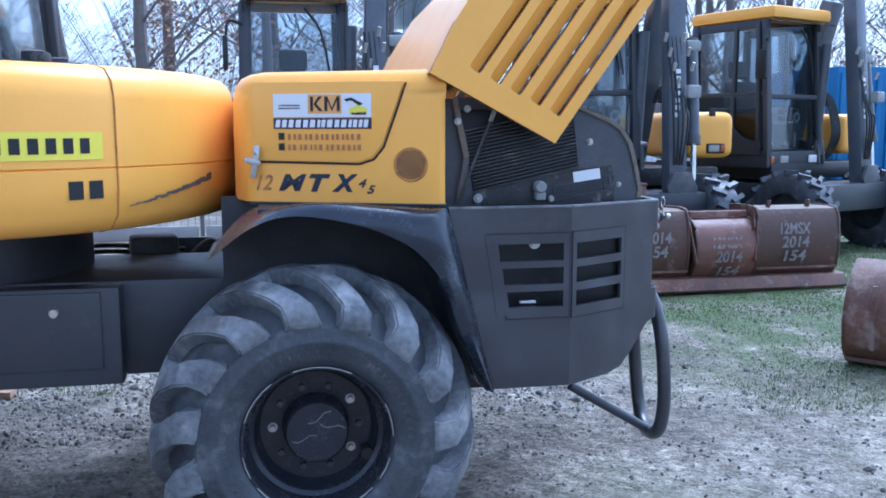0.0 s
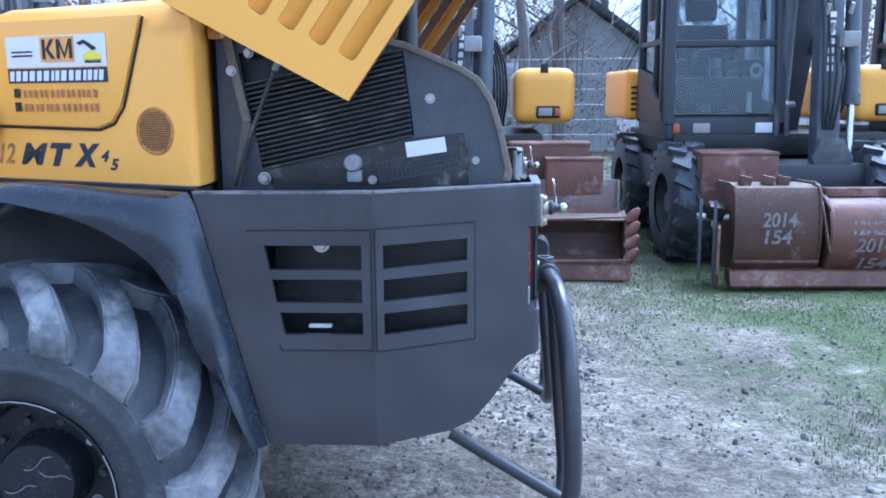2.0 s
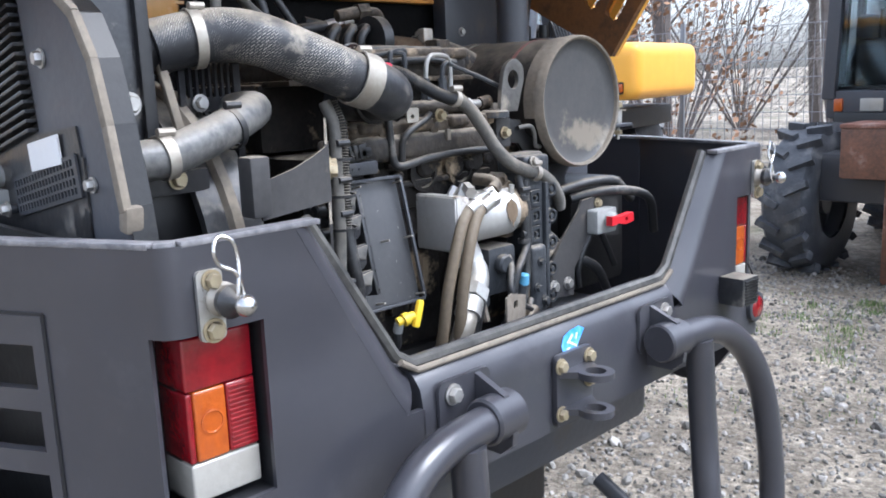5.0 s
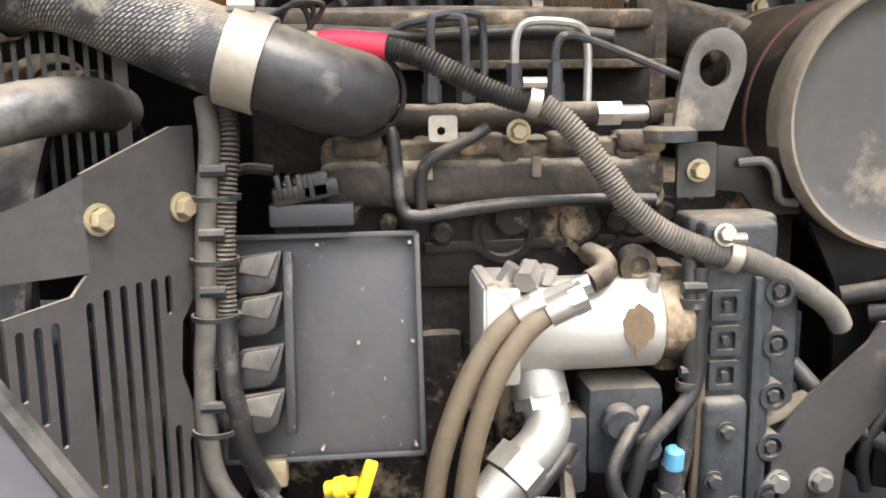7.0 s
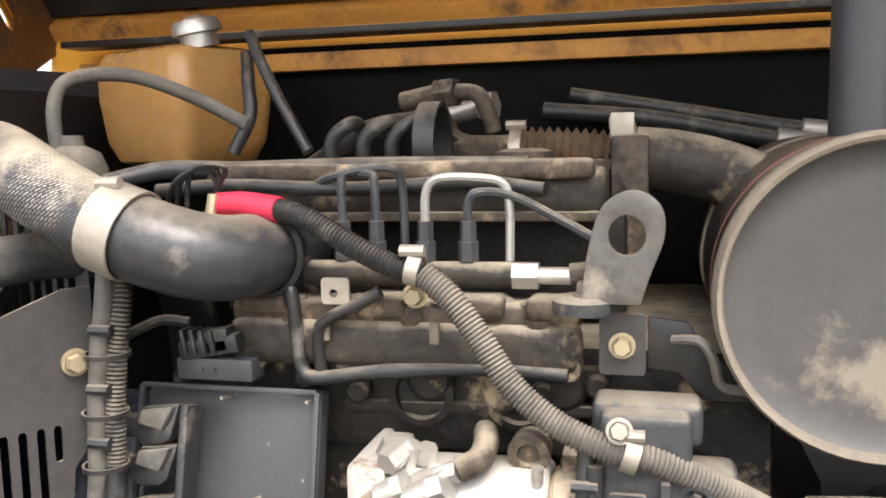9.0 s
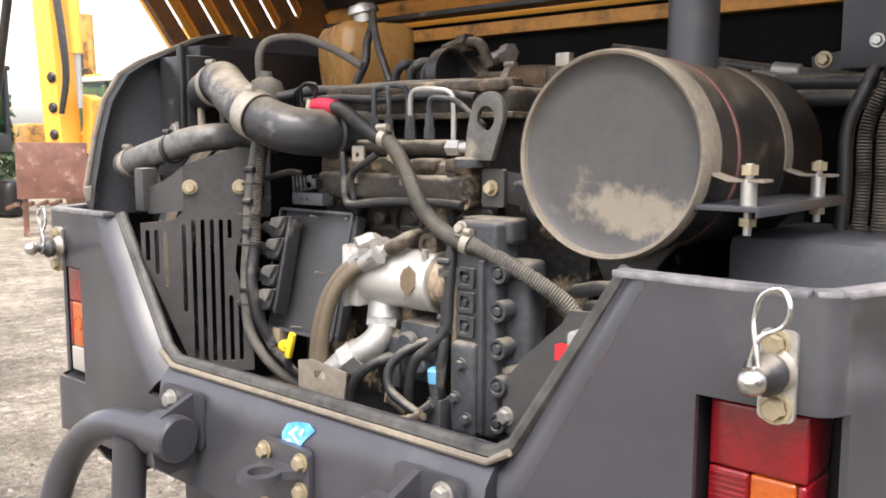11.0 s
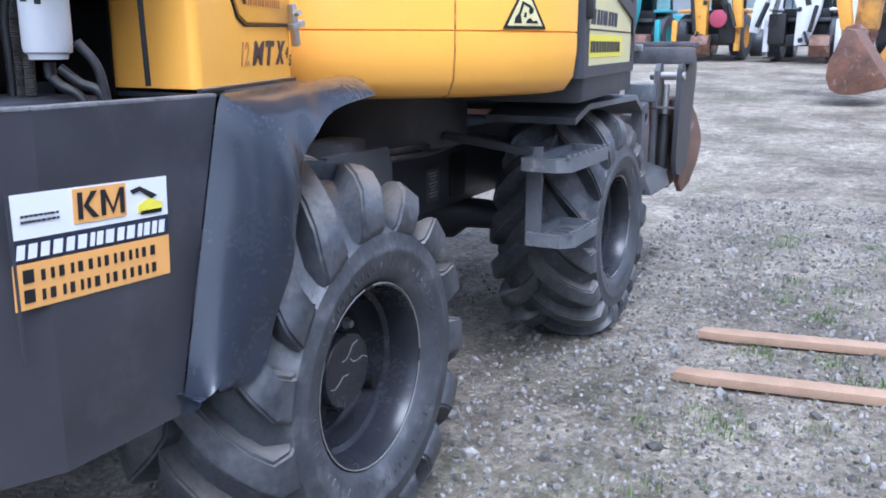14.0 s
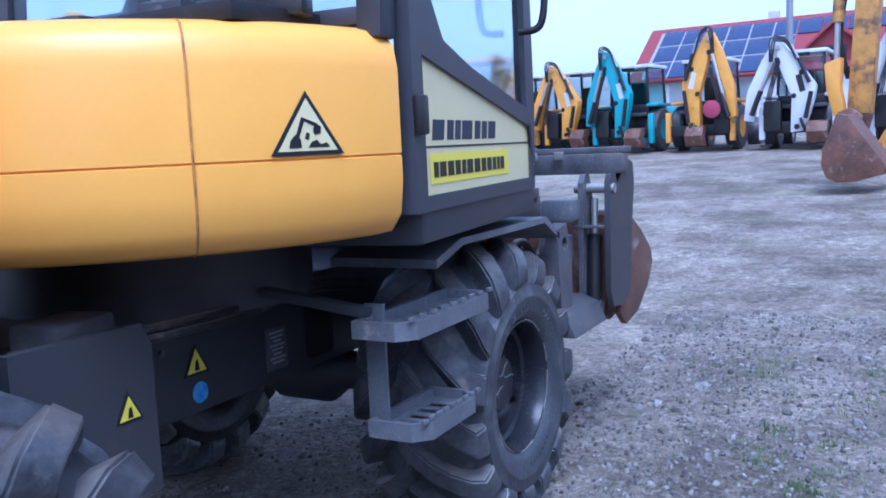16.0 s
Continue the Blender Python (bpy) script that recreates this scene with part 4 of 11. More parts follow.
# chassis
ex("chassis", box((2.6, 0.75, 0.38), pose(-2.9, -0.075, 0.83), 0.02), frame_grey)
# black here puts the shadow under the rear body into the colour
ex("rear_chassis", box((1.3, 0.7, 0.5), pose(-0.95, 0, 0.72), 0.02), black)
for axle_x in (-3.66, -1.345):
    bm = lathe([(0, -0.62), (0.10, -0.62), (0.10, -0.45), (0.075, -0.4), (0.085, -0.2), (0.15, -0.12), (0.15, 0.12), (0.085, 0.2), (0.075, 0.4), (0.10, 0.45), (0.10, 0.62), (0, 0.62)], basis((axle_x, 0, 0.53), (1, 0, 0), (0, 0, 1)), 20)
    ex("axle", bm, frame_grey)

# turning upper structure
TURN = (-2.8, 0.0)
def counterweight():
    bm = bmesh.new()
    R = 1.165
    levels = [(1.272, -0.22), (1.244, -0.12), (1.258, -0.05), (1.308, -0.012), (1.40, 0.0), (1.466, 0.0), (1.470, -0.008), (1.474, 0.0), (1.70, 0.0), (1.76, -0.012), (1.80, -0.045), (1.815, -0.1), (1.82, -0.4)]
    angles = [radians(-100 + 181 * i / 72) for i in range(73)]
    rows = [[bm.verts.new((TURN[0] + (R + d) * math.cos(a), TURN[1] + (R + d) * math.sin(a), z)) for a in angles] for z, d in levels]
    for a, b in zip(rows, rows[1:]):
        for j in range(len(angles) - 1):
            bm.faces.new((a[j], a[j + 1], b[j + 1], b[j]))
    for row in (rows[0], rows[-1]):
        c = bm.verts.new((TURN[0], TURN[1], row[0].co.z))
        for j in range(len(angles) - 1):
            bm.faces.new((row[j], row[j + 1], c))
    return bm


ex("counterweight", counterweight(), yellow, label="yellow rounded rear body of the turning upper part", smooth=50)
bm = lathe([(0, 1.0), (0.55, 1.0), (0.55, 1.32), (0, 1.32)], Matrix.Translation((TURN[0], 0, 0)), 48)
ex("slewing_ring", bm, frame_grey)

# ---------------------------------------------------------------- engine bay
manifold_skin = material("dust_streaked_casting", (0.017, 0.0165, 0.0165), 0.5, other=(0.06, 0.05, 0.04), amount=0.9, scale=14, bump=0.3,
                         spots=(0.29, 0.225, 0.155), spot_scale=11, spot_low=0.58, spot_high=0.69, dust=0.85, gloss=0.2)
dusty_steel = material("dusty_zinc_band", (0.42, 0.39, 0.34), 0.5, 0.55, other=(0.26, 0.23, 0.19), amount=0.8, scale=14, bump=0.08)
bellows_skin = material("rusted_bellows_steel", (0.20, 0.15, 0.105), 0.45, 0.4, other=(0.10, 0.06, 0.035), amount=0.9, scale=30, bump=0.1, spots=(0.36, 0.16, 0.06), spot_scale=18, spot_low=0.55, spot_high=0.68, dust=0.5)
bm = bmesh.new()
box((0.42, 0.62, 0.56), pose(-0.53, 0.02, 1.09), 0.02, bm)
box((0.10, 0.40, 0.10), pose(-0.355, -0.06, 1.30), 0.015, bm)
for i in range(4):
    box((0.03, 0.05, 0.16), pose(-0.315, -0.10 + 0.09 * i, 1.12), 0.012, bm)
for y, z in ((-0.02, 1.355), (0.06, 1.345), (0.12, 1.352)):
    rod((-0.35, y, z - 0.02), (-0.287, y, z - 0.02), 0.026, 18, bm, bevel=0.006)
for y, z in ((-0.16, 1.33), (-0.10, 1.318), (0.155, 1.335), (0.10, 1.325)):
    rod((-0.33, y, z), (-0.283, y, z), 0.013, 14, bm, bevel=0.004)
for z in (1.34, 1.30):
    between((-0.303, -0.12, z), (-0.303, 0.17, z + 0.006), 0.02, 0.012, (0, 0, 1), 0.004, bm)
for y in (-0.03, 0.075):
    lathe([(0.034, 0), (0.036, 0.012), (0.028, 0.014), (0.026, 0.006), (0, 0.004)], basis((-0.303, y, 1.318), (0, 1, 0), (0, 0, 1)), 24, bm)
block = ex_pieces("engine_block", bm, block_casting, label="dusty grey cast-iron engine block")
ex("cylinder_head", box((0.26, 0.50, 0.13), pose(-0.545, -0.07, 1.44), 0.015), block_casting, block, "dark recessed cylinder head")
bm = bmesh.new()
box((0.05, 0.37, 0.03), pose(-0.285, -0.045, 1.408), 0.011, bm, 3)
box((0.06, 0.34, 0.04), pose(-0.295, -0.045, 1.375), 0.016, bm, 3)
for y in (-0.19, -0.06, 0.04, 0.115):
    box((0.05, 0.055, 0.024), pose(-0.275, y, 1.418), 0.010, bm, 3)
for y in (-0.20, -0.10, -0.02, 0.07, 0.13):
    rod((-0.29, y, 1.36), (-0.255, y, 1.36), 0.012, 12, bm)
ex_pieces("head_ledge", bm, engine_grey, block, "tan dust-covered casting ledge", "head_boss")
ex("intake_manifold", box((0.045, 0.375, 0.05), pose(-0.272, -0.045, 1.378), 0.018, None, 4), manifold_skin, block, "dark dusty intake manifold")
for y in (-0.118, -0.002):
    ex("manifold_stub", box((0.008, 0.010, 0.022), pose(-0.248, y, 1.394), 0.002), rim_dust, block)
for k in range(12):
    y = -0.215 + 0.031 * k
    ex("dust_lump", lathe([(0.011 + 0.004 * math.sin(k * 2.1), 0), (0.007, 0.004), (0, 0.0055)], pose(-0.272 + 0.008 * math.sin(k * 1.3), y, 1.4225), 9), rim_dust, block)
for y in (-0.16, -0.03, 0.10):
    ex("head_plug", lathe([(0.013, -0.02), (0.013, 0.006), (0.009, 0.008), (0, 0.008)], basis((-0.262, y, 1.408), (0, 1, 0), (0, 0, 1)), 6), engine_grey, block)
# valve cover with its flange, ribs and screws
bm = box((0.30, 0.46, 0.05), pose(-0.49, -0.07, 1.527), 0.018, None, 3)
for i in range(5):
    box((0.2, 0.012, 0.012), pose(-0.46, -0.25 + 0.09 * i, 1.554), 0.004, bm)
ex_pieces("valve_cover", bm, manifold_skin, block, "dusty ribbed valve cover", "cover_rib")
ex("cover_gasket", box((0.315, 0.475, 0.010), pose(-0.49, -0.07, 1.503), 0.003), engine_grey, block)
for y in (-0.28, -0.19, -0.10, -0.01, 0.08, 0.145):
    ex("cover_screw", bolt((-0.352, y, 1.508), (0.3, 0, 1), 0.007, 0.012), rim_dust, block)
ex("top_rail", box((0.035, 0.44, 0.022), pose(-0.345, -0.07, 1.553), 0.009, None, 3), engine_grey, block)
bm = lathe([(0, 0), (0.036, 0), (0.038, 0.008), (0.034, 0.02), (0.02, 0.024), (0, 0.024)], pose(-0.45, 0.06, 1.55), 20)
ex("filler_cap", bm, engine_grey, block)
# fuel rail with fittings and steel pipes
rail = ex("fuel_rail", rod((-0.285, -0.15, 1.448), (-0.285, 0.072, 1.448), 0.0135, 18), manifold_skin)
bm = rod((-0.285, 0.072, 1.448), (-0.285, 0.098, 1.448), 0.0145, 6)
rod((-0.285, 0.098, 1.448), (-0.285, 0.13, 1.448), 0.009, 12, bm)
ex("rail_plug", bm, steel, rail)
bm = rod((-0.285, 0.13, 1.448), (-0.285, 0.16, 1.452), 0.013, 10)
ex("rail_sensor", bm, engine_grey, rail)
for i, y in enumerate((-0.109, -0.072, -0.019, 0.026)):
    bm = rod((-0.286, y, 1.462), (-0.286, y, 1.482), 0.0105, 6)
    rod((-0.286, y, 1.482), (-0.286, y, 1.503), 0.0085, 6, bm)
    ex("pipe_nut", bm, engine_dark, rail)
pipe_lines = [
    [(-0.286, -0.109, 1.50), (-0.286, -0.109, 1.545), (-0.29, -0.10, 1.555), (-0.30, -0.06, 1.557), (-0.31, -0.05, 1.54), (-0.31, -0.048, 1.47)],
    [(-0.286, -0.072, 1.50), (-0.286, -0.073, 1.54), (-0.29, -0.08, 1.552), (-0.31, -0.13, 1.548), (-0.33, -0.17, 1.53)],
    [(-0.286, -0.019, 1.50), (-0.284, -0.017, 1.532), (-0.284, -0.005, 1.546), (-0.29, 0.03, 1.547), (-0.30, 0.058, 1.541), (-0.302, 0.066, 1.52), (-0.302, 0.066, 1.46)],
    [(-0.286, 0.026, 1.50), (-0.284, 0.027, 1.522), (-0.284, 0.038, 1.532), (-0.30, 0.07, 1.527), (-0.28, 0.12, 1.505), (-0.262, 0.165, 1.483)],
]
dusty_zinc = material("dull_zinc_fitting", (0.46, 0.46, 0.44), 0.45, 0.6, other=(0.30, 0.29, 0.27), amount=0.9, scale=18, bump=0.08, spots=(0.20, 0.16, 0.11), spot_scale=14, spot_low=0.58, spot_high=0.72, dust=0.4)
for i, line in enumerate(pipe_lines):
    ex("fuel_pipe", tube(line, 0.0048, 8, 6), dusty_zinc if i == 2 else engine_dark, rail)
ex("small_bracket", plate(rounded(-0.117, 1.423, -0.087, 1.450, 0.004, 2), 0.004, basis((-0.238, 0, 0), (0, 1, 0), (0, 0, 1)), [[(-0.104 + 0.0045 * math.cos(radians(a)), 1.434 + 0.0045 * math.sin(radians(a))) for a in range(0, 360, 40)]]), dusty_steel, rail)
bm = bolt((-0.25, -0.021, 1.432), (1, 0, 0), 0.0095, 0.013)
ex("rail_bolt", bm, brass, rail)

# battery cable in a corrugated sleeve
cable_line = [(-0.238, -0.165, 1.520), (-0.232, -0.127, 1.510), (-0.224, -0.076, 1.484), (-0.217, -0.034, 1.466), (-0.213, -0.003, 1.460), (-0.208, 0.025, 1.437), (-0.203, 0.054, 1.400), (-0.198, 0.083, 1.359), (-0.193, 0.123, 1.327), (-0.189, 0.171, 1.307), (-0.193, 0.216, 1.296), (-0.210, 0.275, 1.267), (-0.235, 0.330, 1.230), (-0.25, 0.352, 1.205)]
black_len = cable_line[:5]
cable = ex("battery_cable", tube(black_len, 0.0115, 12, 10, 0.0022, 0.0042), hose, label="black ribbed cable sleeve")
ex("cable_sleeve", tube(cable_line[4:], 0.0125, 14, 10, 0.0022, 0.0042), dusty_hose, cable, "dusty grey ribbed cable sleeve")
ex("red_sleeve", tube([(-0.25, -0.232, 1.523), (-0.245, -0.20, 1.524), (-0.236, -0.158, 1.519)], 0.0135, 12, 6), red_tape, cable, "red shrink sleeve")
bm = clamp_ring((-0.216, -0.012, 1.463), (0, 1, -0.25), 0.0135, 0.013)
ex("cable_clip", bm, dusty_steel, cable)
bm = clamp_ring((-0.190, 0.192, 1.302), (0, 1, -0.3), 0.0145, 0.014)
bolt((-0.185, 0.182, 1.325), (1, 0, 0.3), 0.009, 0.01, bm)
ex("cable_clip", bm, dusty_steel, cable)

# charge-air hose with a woven cover
charge = [(-0.26, -0.60, 1.560), (-0.25, -0.545, 1.572), (-0.232, -0.495, 1.578), (-0.205, -0.45, 1.570), (-0.182, -0.39, 1.545), (-0.165, -0.325, 1.517), (-0.160, -0.282, 1.503)]
hose_big = ex("charge_air_hose", tube(charge, 0.0405, 28, 12, along=True), woven, label="thick black air hose with a worn woven cover")
ex("hose_elbow", tube([(-0.161, -0.286, 1.503), (-0.164, -0.250, 1.490), (-0.177, -0.217, 1.479), (-0.208, -0.194, 1.474), (-0.27, -0.186, 1.473), (-0.34, -0.185, 1.473)], 0.0425, 24, 10), scuffed_hose, hose_big)
ex("hose_clip", clamp_ring((-0.1605, -0.289, 1.5045), (0.05, 0.9, -0.3), 0.0435, 0.036), dusty_steel, hose_big)
ex("hose_clip", clamp_ring((-0.246, -0.535, 1.573), (0.2, 0.9, 0.1), 0.0425, 0.016), dusty_steel, hose_big)
bm = lathe([(0.043, 0), (0.048, 0.004), (0.048, 0.012), (0.043, 0.016)], basis((-0.258, -0.186, 1.473), (0, 1, 0), (0, 0, 1)), 24)
ex("elbow_bead", bm, hose, hose_big)
ret = [(-0.125, -0.70, 1.408), (-0.12, -0.66, 1.413), (-0.126, -0.61, 1.427), (-0.140, -0.56, 1.442), (-0.160, -0.51, 1.458), (-0.198, -0.472, 1.466), (-0.26, -0.456, 1.466), (-0.33, -0.45, 1.458)]
hose_low = ex("coolant_hose", tube(ret, 0.027, 20, 10), pale_hose, label="scuffed rubber coolant hose with its grey sheen put into the colour")
ex("hose_clip", clamp_ring((-0.121, -0.665, 1.412), (0, 1, 0.15), 0.0285, 0.016), dusty_steel, hose_low)
ex("hose_clip", clamp_ring((-0.144, -0.548, 1.442), (-0.2, 1, 0.25), 0.0285, 0.01), hose, hose_low)

guard_grey = material("dusty_guard_steel", (0.042, 0.041, 0.042), 0.42, other=(0.07, 0.067, 0.065), amount=0.8, bump=0.05, spots=(0.24, 0.2, 0.15), spot_scale=7, spot_low=0.6, spot_high=0.8, dust=0.6, gloss=0.3)
# radiator with its side cover
COVER_Y = -0.748
arch = [(-0.86, 1.30), (-0.058, 1.30), (-0.066, 1.36), (-0.088, 1.46), (-0.112, 1.54), (-0.150, 1.597), (-0.195, 1.625), (-0.242, 1.645), (-0.343, 1.688), (-0.42, 1.705), (-0.86, 1.715)]
m = basis((0, COVER_Y, 0), (1, 0, 0), (0, 0, 1))
window = [(-0.735, 1.362), (-0.318, 1.450), (-0.345, 1.672), (-0.79, 1.672)]
radiator = ex("radiator_cover", plate(arch, 0.006, m, [window]), dusty_cover, label="dusty black radiator side cover")
bm = bmesh.new()
for a, b in zip(arch[1:-1], arch[2:-1]):
    pa, pb = Vector((a[0], COVER_Y, a[1])), Vector((b[0], COVER_Y, b[1]))
    between(pa + Vector((0, 0.016, 0)), pb + Vector((0, 0.016, 0)), 0.004, 0.032, Vector((0, 1, 0)), 0, bm)
ex_pieces("cover_flange", bm, black, radiator, "", "cover_flange")
trim = [(x, COVER_Y - 0.004, z) for x, z in arch[2:-1]]
for p, q in zip(trim, trim[1:]):
    ex("edge_trim", between(Vector(p) + (Vector(q) - Vector(p)) * -0.06, q, 0.017, 0.012, (0, 1, 0), 0.004), rim_dust, radiator, "dusty rubber edge trim")
ex("trim_end", box((0.022, 0.024, 0.035), pose(-0.068, COVER_Y + 0.004, 1.345, 0, 12, 0), 0.005), rim_dust, radiator)
for i in range(18):
    zr = 1.452 + 0.0132 * i
    zl = zr - 0.088
    x0 = -0.728 - 0.2 * (zl - 1.362)
    if zr < 1.68:
        ex("fin_bar", between((x0, COVER_Y - 0.004, zl), (-0.322 - 0.12 * (zr - 1.45), COVER_Y - 0.004, zr), 0.020, 0.0055, (0, 0, 1), 0.0015), plastic, radiator)
ex("radiator_core", box((0.50, 0.07, 0.42), pose(-0.54, -0.695, 1.46), 0.012), ink, radiator)
# lower plate of the cover, with a stepped upper edge and a pierced strip
ex("lower_plate", plate([(-0.735, 1.30), (-0.172, 1.30), (-0.172, 1.418), (-0.178, 1.418), (-0.186, 1.458), (-0.318, 1.446), (-0.735, 1.357)], 0.003, basis((0, COVER_Y - 0.0035, 0), (1, 0, 0), (0, 0, 1))), plastic, radiator, "black lower plate")
strip_m = basis((-0.412, COVER_Y - 0.008, 1.322), (1, 0, 0.19), (0, 0, 1))
holes = []
for i in range(19):
    for j in range(4):
        x0, z0 = 0.006 + 0.0118 * i, 0.006 + 0.0125 * j
        holes.append([(x0, z0), (x0 + 0.008, z0), (x0 + 0.008, z0 + 0.009), (x0, z0 + 0.009)])
ex("pierced_strip", plate([(0, 0), (0.237, 0), (0.237, 0.058), (0, 0.058)], 0.003, strip_m, holes), frame_grey, radiator)
for px, pz, rr, out_y in ((-0.275, 1.548, 0.010, 0.0), (-0.154, 1.383, 0.008, 0.0), (-0.722, 1.340, 0.013, 0.03), (-0.432, 1.333, 0.009, 0.015), (-0.758, 1.672, 0.010, 0.004), (-0.80, 1.625, 0.010, 0.03)):
    ex("cover_bolt", bolt((px, COVER_Y - 0.001 - out_y, pz), (0, -1, 0), rr, 0.012), steel, radiator)
    if out_y > 0.01:
        ex("bolt_stud", rod((px, COVER_Y, pz), (px, COVER_Y - out_y, pz), rr * 0.9, 12), frame_grey, radiator)
ex("drain_cap", lathe([(0, 0.05), (0.018, 0.05), (0.022, 0.045), (0.023, 0.012), (0.017, 0.008), (0.017, 0)], basis((-0.482, COVER_Y - 0.004, 1.380), (1, 0, 0), (0, 0, 1)), 24), pale_grey, radiator, "grey round drain cap")
ex("cap_foot", box((0.038, 0.04, 0.030), pose(-0.478, COVER_Y - 0.022, 1.345), 0.005), pale_grey, radiator)
ex("label_plate", box((0.108, 0.003, 0.040), pose(-0.287, COVER_Y - 0.008, 1.420, 0, -8, 0)), white_paper, radiator, "blank white label")
ex("side_strip", between((-0.812, COVER_Y - 0.02, 1.715), (-0.765, COVER_Y - 0.026, 1.49), 0.022, 0.012, (0, 1, 0), 0.003), rim_dust, radiator, "pale worn edge strip")
ex("side_strip", between((-0.765, COVER_Y - 0.026, 1.49), (-0.80, COVER_Y - 0.03, 1.32), 0.022, 0.012, (0, 1, 0), 0.003), dusty_hose, radiator)
ex("stay_rod", tube([(-0.668, COVER_Y - 0.045, 1.655), (-0.745, COVER_Y - 0.05, 1.47), (-0.80, COVER_Y - 0.05, 1.32)], 0.006, 8, 4), plastic, radiator)
ex("stay_end", rod((-0.662, COVER_Y - 0.045, 1.670), (-0.680, COVER_Y - 0.045, 1.625), 0.009, 10), pale_grey, radiator)
# black side column of the cooler, with its bracket and bolts
ex("side_column", box((0.07, 0.115, 0.43), pose(-0.262, -0.668, 1.425), 0.010), plastic, radiator)
ex("column_rib", box((0.012, 0.020, 0.40), pose(-0.222, -0.628, 1.46), 0.004), black, radiator)
ex("column_bolt", bolt((-0.226, -0.655, 1.482), (1, 0, 0), 0.0125, 0.014), steel, radiator)
ex("charge_stub", rod((-0.262, -0.66, 1.556), (-0.262, -0.59, 1.562), 0.034, 20, None, None, 0.004), plastic, radiator)
ex("return_stub", rod((-0.17, -0.705, 1.404), (-0.15, -0.655, 1.412), 0.026, 18, None, None, 0.004), plastic, radiator)
ex("lower_stay", box((0.012, 0.16, 0.032), pose(-0.165, -0.655, 1.372, 0, 0, 6), 0.003), guard_grey, radiator)
ex("stay_bolt", bolt((-0.158, -0.630, 1.377), (1, 0, 0), 0.0105, 0.012), brass, radiator)
ex("foot_sheet", box((0.012, 0.22, 0.11), pose(-0.21, -0.62, 1.30), 0.003), black, radiator)

# slotted fan guard, turned towards the machine's middle
gm = basis((-0.096, -0.414, 1.371), (-0.793, 0.609, 0), (0, 0, 1))
guard_outline = [(-0.012, 0.040), (0.085, 0.075), (0.112, 0.075), (0.112, -0.03), (0.10, -0.09), (0.085, -0.11), (0.08, -0.16), (0.09, -0.19), (0.112, -0.21), (0.112, -0.36), (0.0, -0.36), (-0.092, -0.13), (-0.092, -0.068), (-0.03, -0.062), (-0.020, -0.052), (-0.012, -0.045)]
slots = []
for i, (u, top, low) in enumerate(((-0.080, -0.08, -0.14), (-0.064, -0.08, -0.165), (-0.048, -0.08, -0.19), (-0.014, -0.07, -0.24), (0.004, -0.062, -0.335), (0.021, -0.062, -0.34), (0.038, -0.062, -0.34), (0.055, -0.062, -0.34), (0.071, -0.062, -0.10), (0.071, -0.21, -0.34), (0.088, -0.228, -0.34))):
    slots.append(rounded(u - 0.004, low, u + 0.004, top, 0.0038, 2))
fan_guard = ex("fan_guard", plate(guard_outline, 0.004, gm, slots), guard_grey, label="dark grey steel fan guard with upright slots")
for u, v in ((0.0, 0.0), (0.092, 0.0)):
    ex("guard_bolt", bolt(gm @ Vector((u, v, 0.001)), gm.to_3x3() @ Vector((0, 0, 1)), 0.0105, 0.012), brass, fan_guard)
arm_m = basis((-0.0855, -0.4205, 1.371), (0.02, -1, 0), (0, 0, 1))
ex("guard_arm", plate([(0.0, 0.0395), (0.03, 0.024), (0.065, 0.010), (0.125, -0.005), (0.125, -0.058), (0.0, -0.045)], -0.004, arm_m), guard_grey, fan_guard, "bent arm of the fan guard")
ex("arm_block", box((0.035, 0.032, 0.085), pose(-0.086, -0.552, 1.362), 0.005), guard_grey, fan_guard)
# fan ring and duct
ring = basis((-0.44, -0.60, 1.20), (1, 0, 0), (0, 0, -1))
bm = lathe([(0.30, 0.0), (0.315, 0.0), (0.315, 0.05), (0.305, 0.055), (0.305, 0.10), (0.29, 0.10), (0.30, 0.0)], ring, 48)
ring_ob = ex("fan_ring", bm, plastic)
ex("ring_trim", lathe([(0.315, 0.035), (0.325, 0.04), (0.325, 0.055), (0.315, 0.06)], ring, 48), rim_dust, ring_ob)
# slotted duct plate behind the hoses
slots_hi = [rounded(-0.050 + 0.0135 * i, 0.085, -0.0415 + 0.0135 * i, 0.150, 0.004, 2) for i in range(8)]
slots_lo = [rounded(-0.050 + 0.0135 * i, -0.060, -0.0415 + 0.0135 * i, 0.065, 0.004, 2) for i in range(8)]
ex("duct_grille", plate(rounded(-0.062, -0.10, 0.068, 0.17, 0.012), 0.005, basis((-0.28, -0.495, 1.40), (-0.25, 1, 0), (0, 0, 1)), slots_hi + slots_lo), plastic, label="black slotted duct plate")
ex("duct_bolt", bolt((-0.262, -0.525, 1.478), (1, 0, 0), 0.010, 0.012), steel)
# pale worn seal strips standing behind the hose
for y, z0, z1, dy in ((-0.545, 1.22, 1.385, -0.018), (-0.575, 1.43, 1.545, -0.02)):
    ex("shroud_strip", between((-0.235, y, z0), (-0.245, y + dy, z1), 0.014, 0.012, (1, 0, 0), 0.004), rim_dust, label="pale worn seal strip")

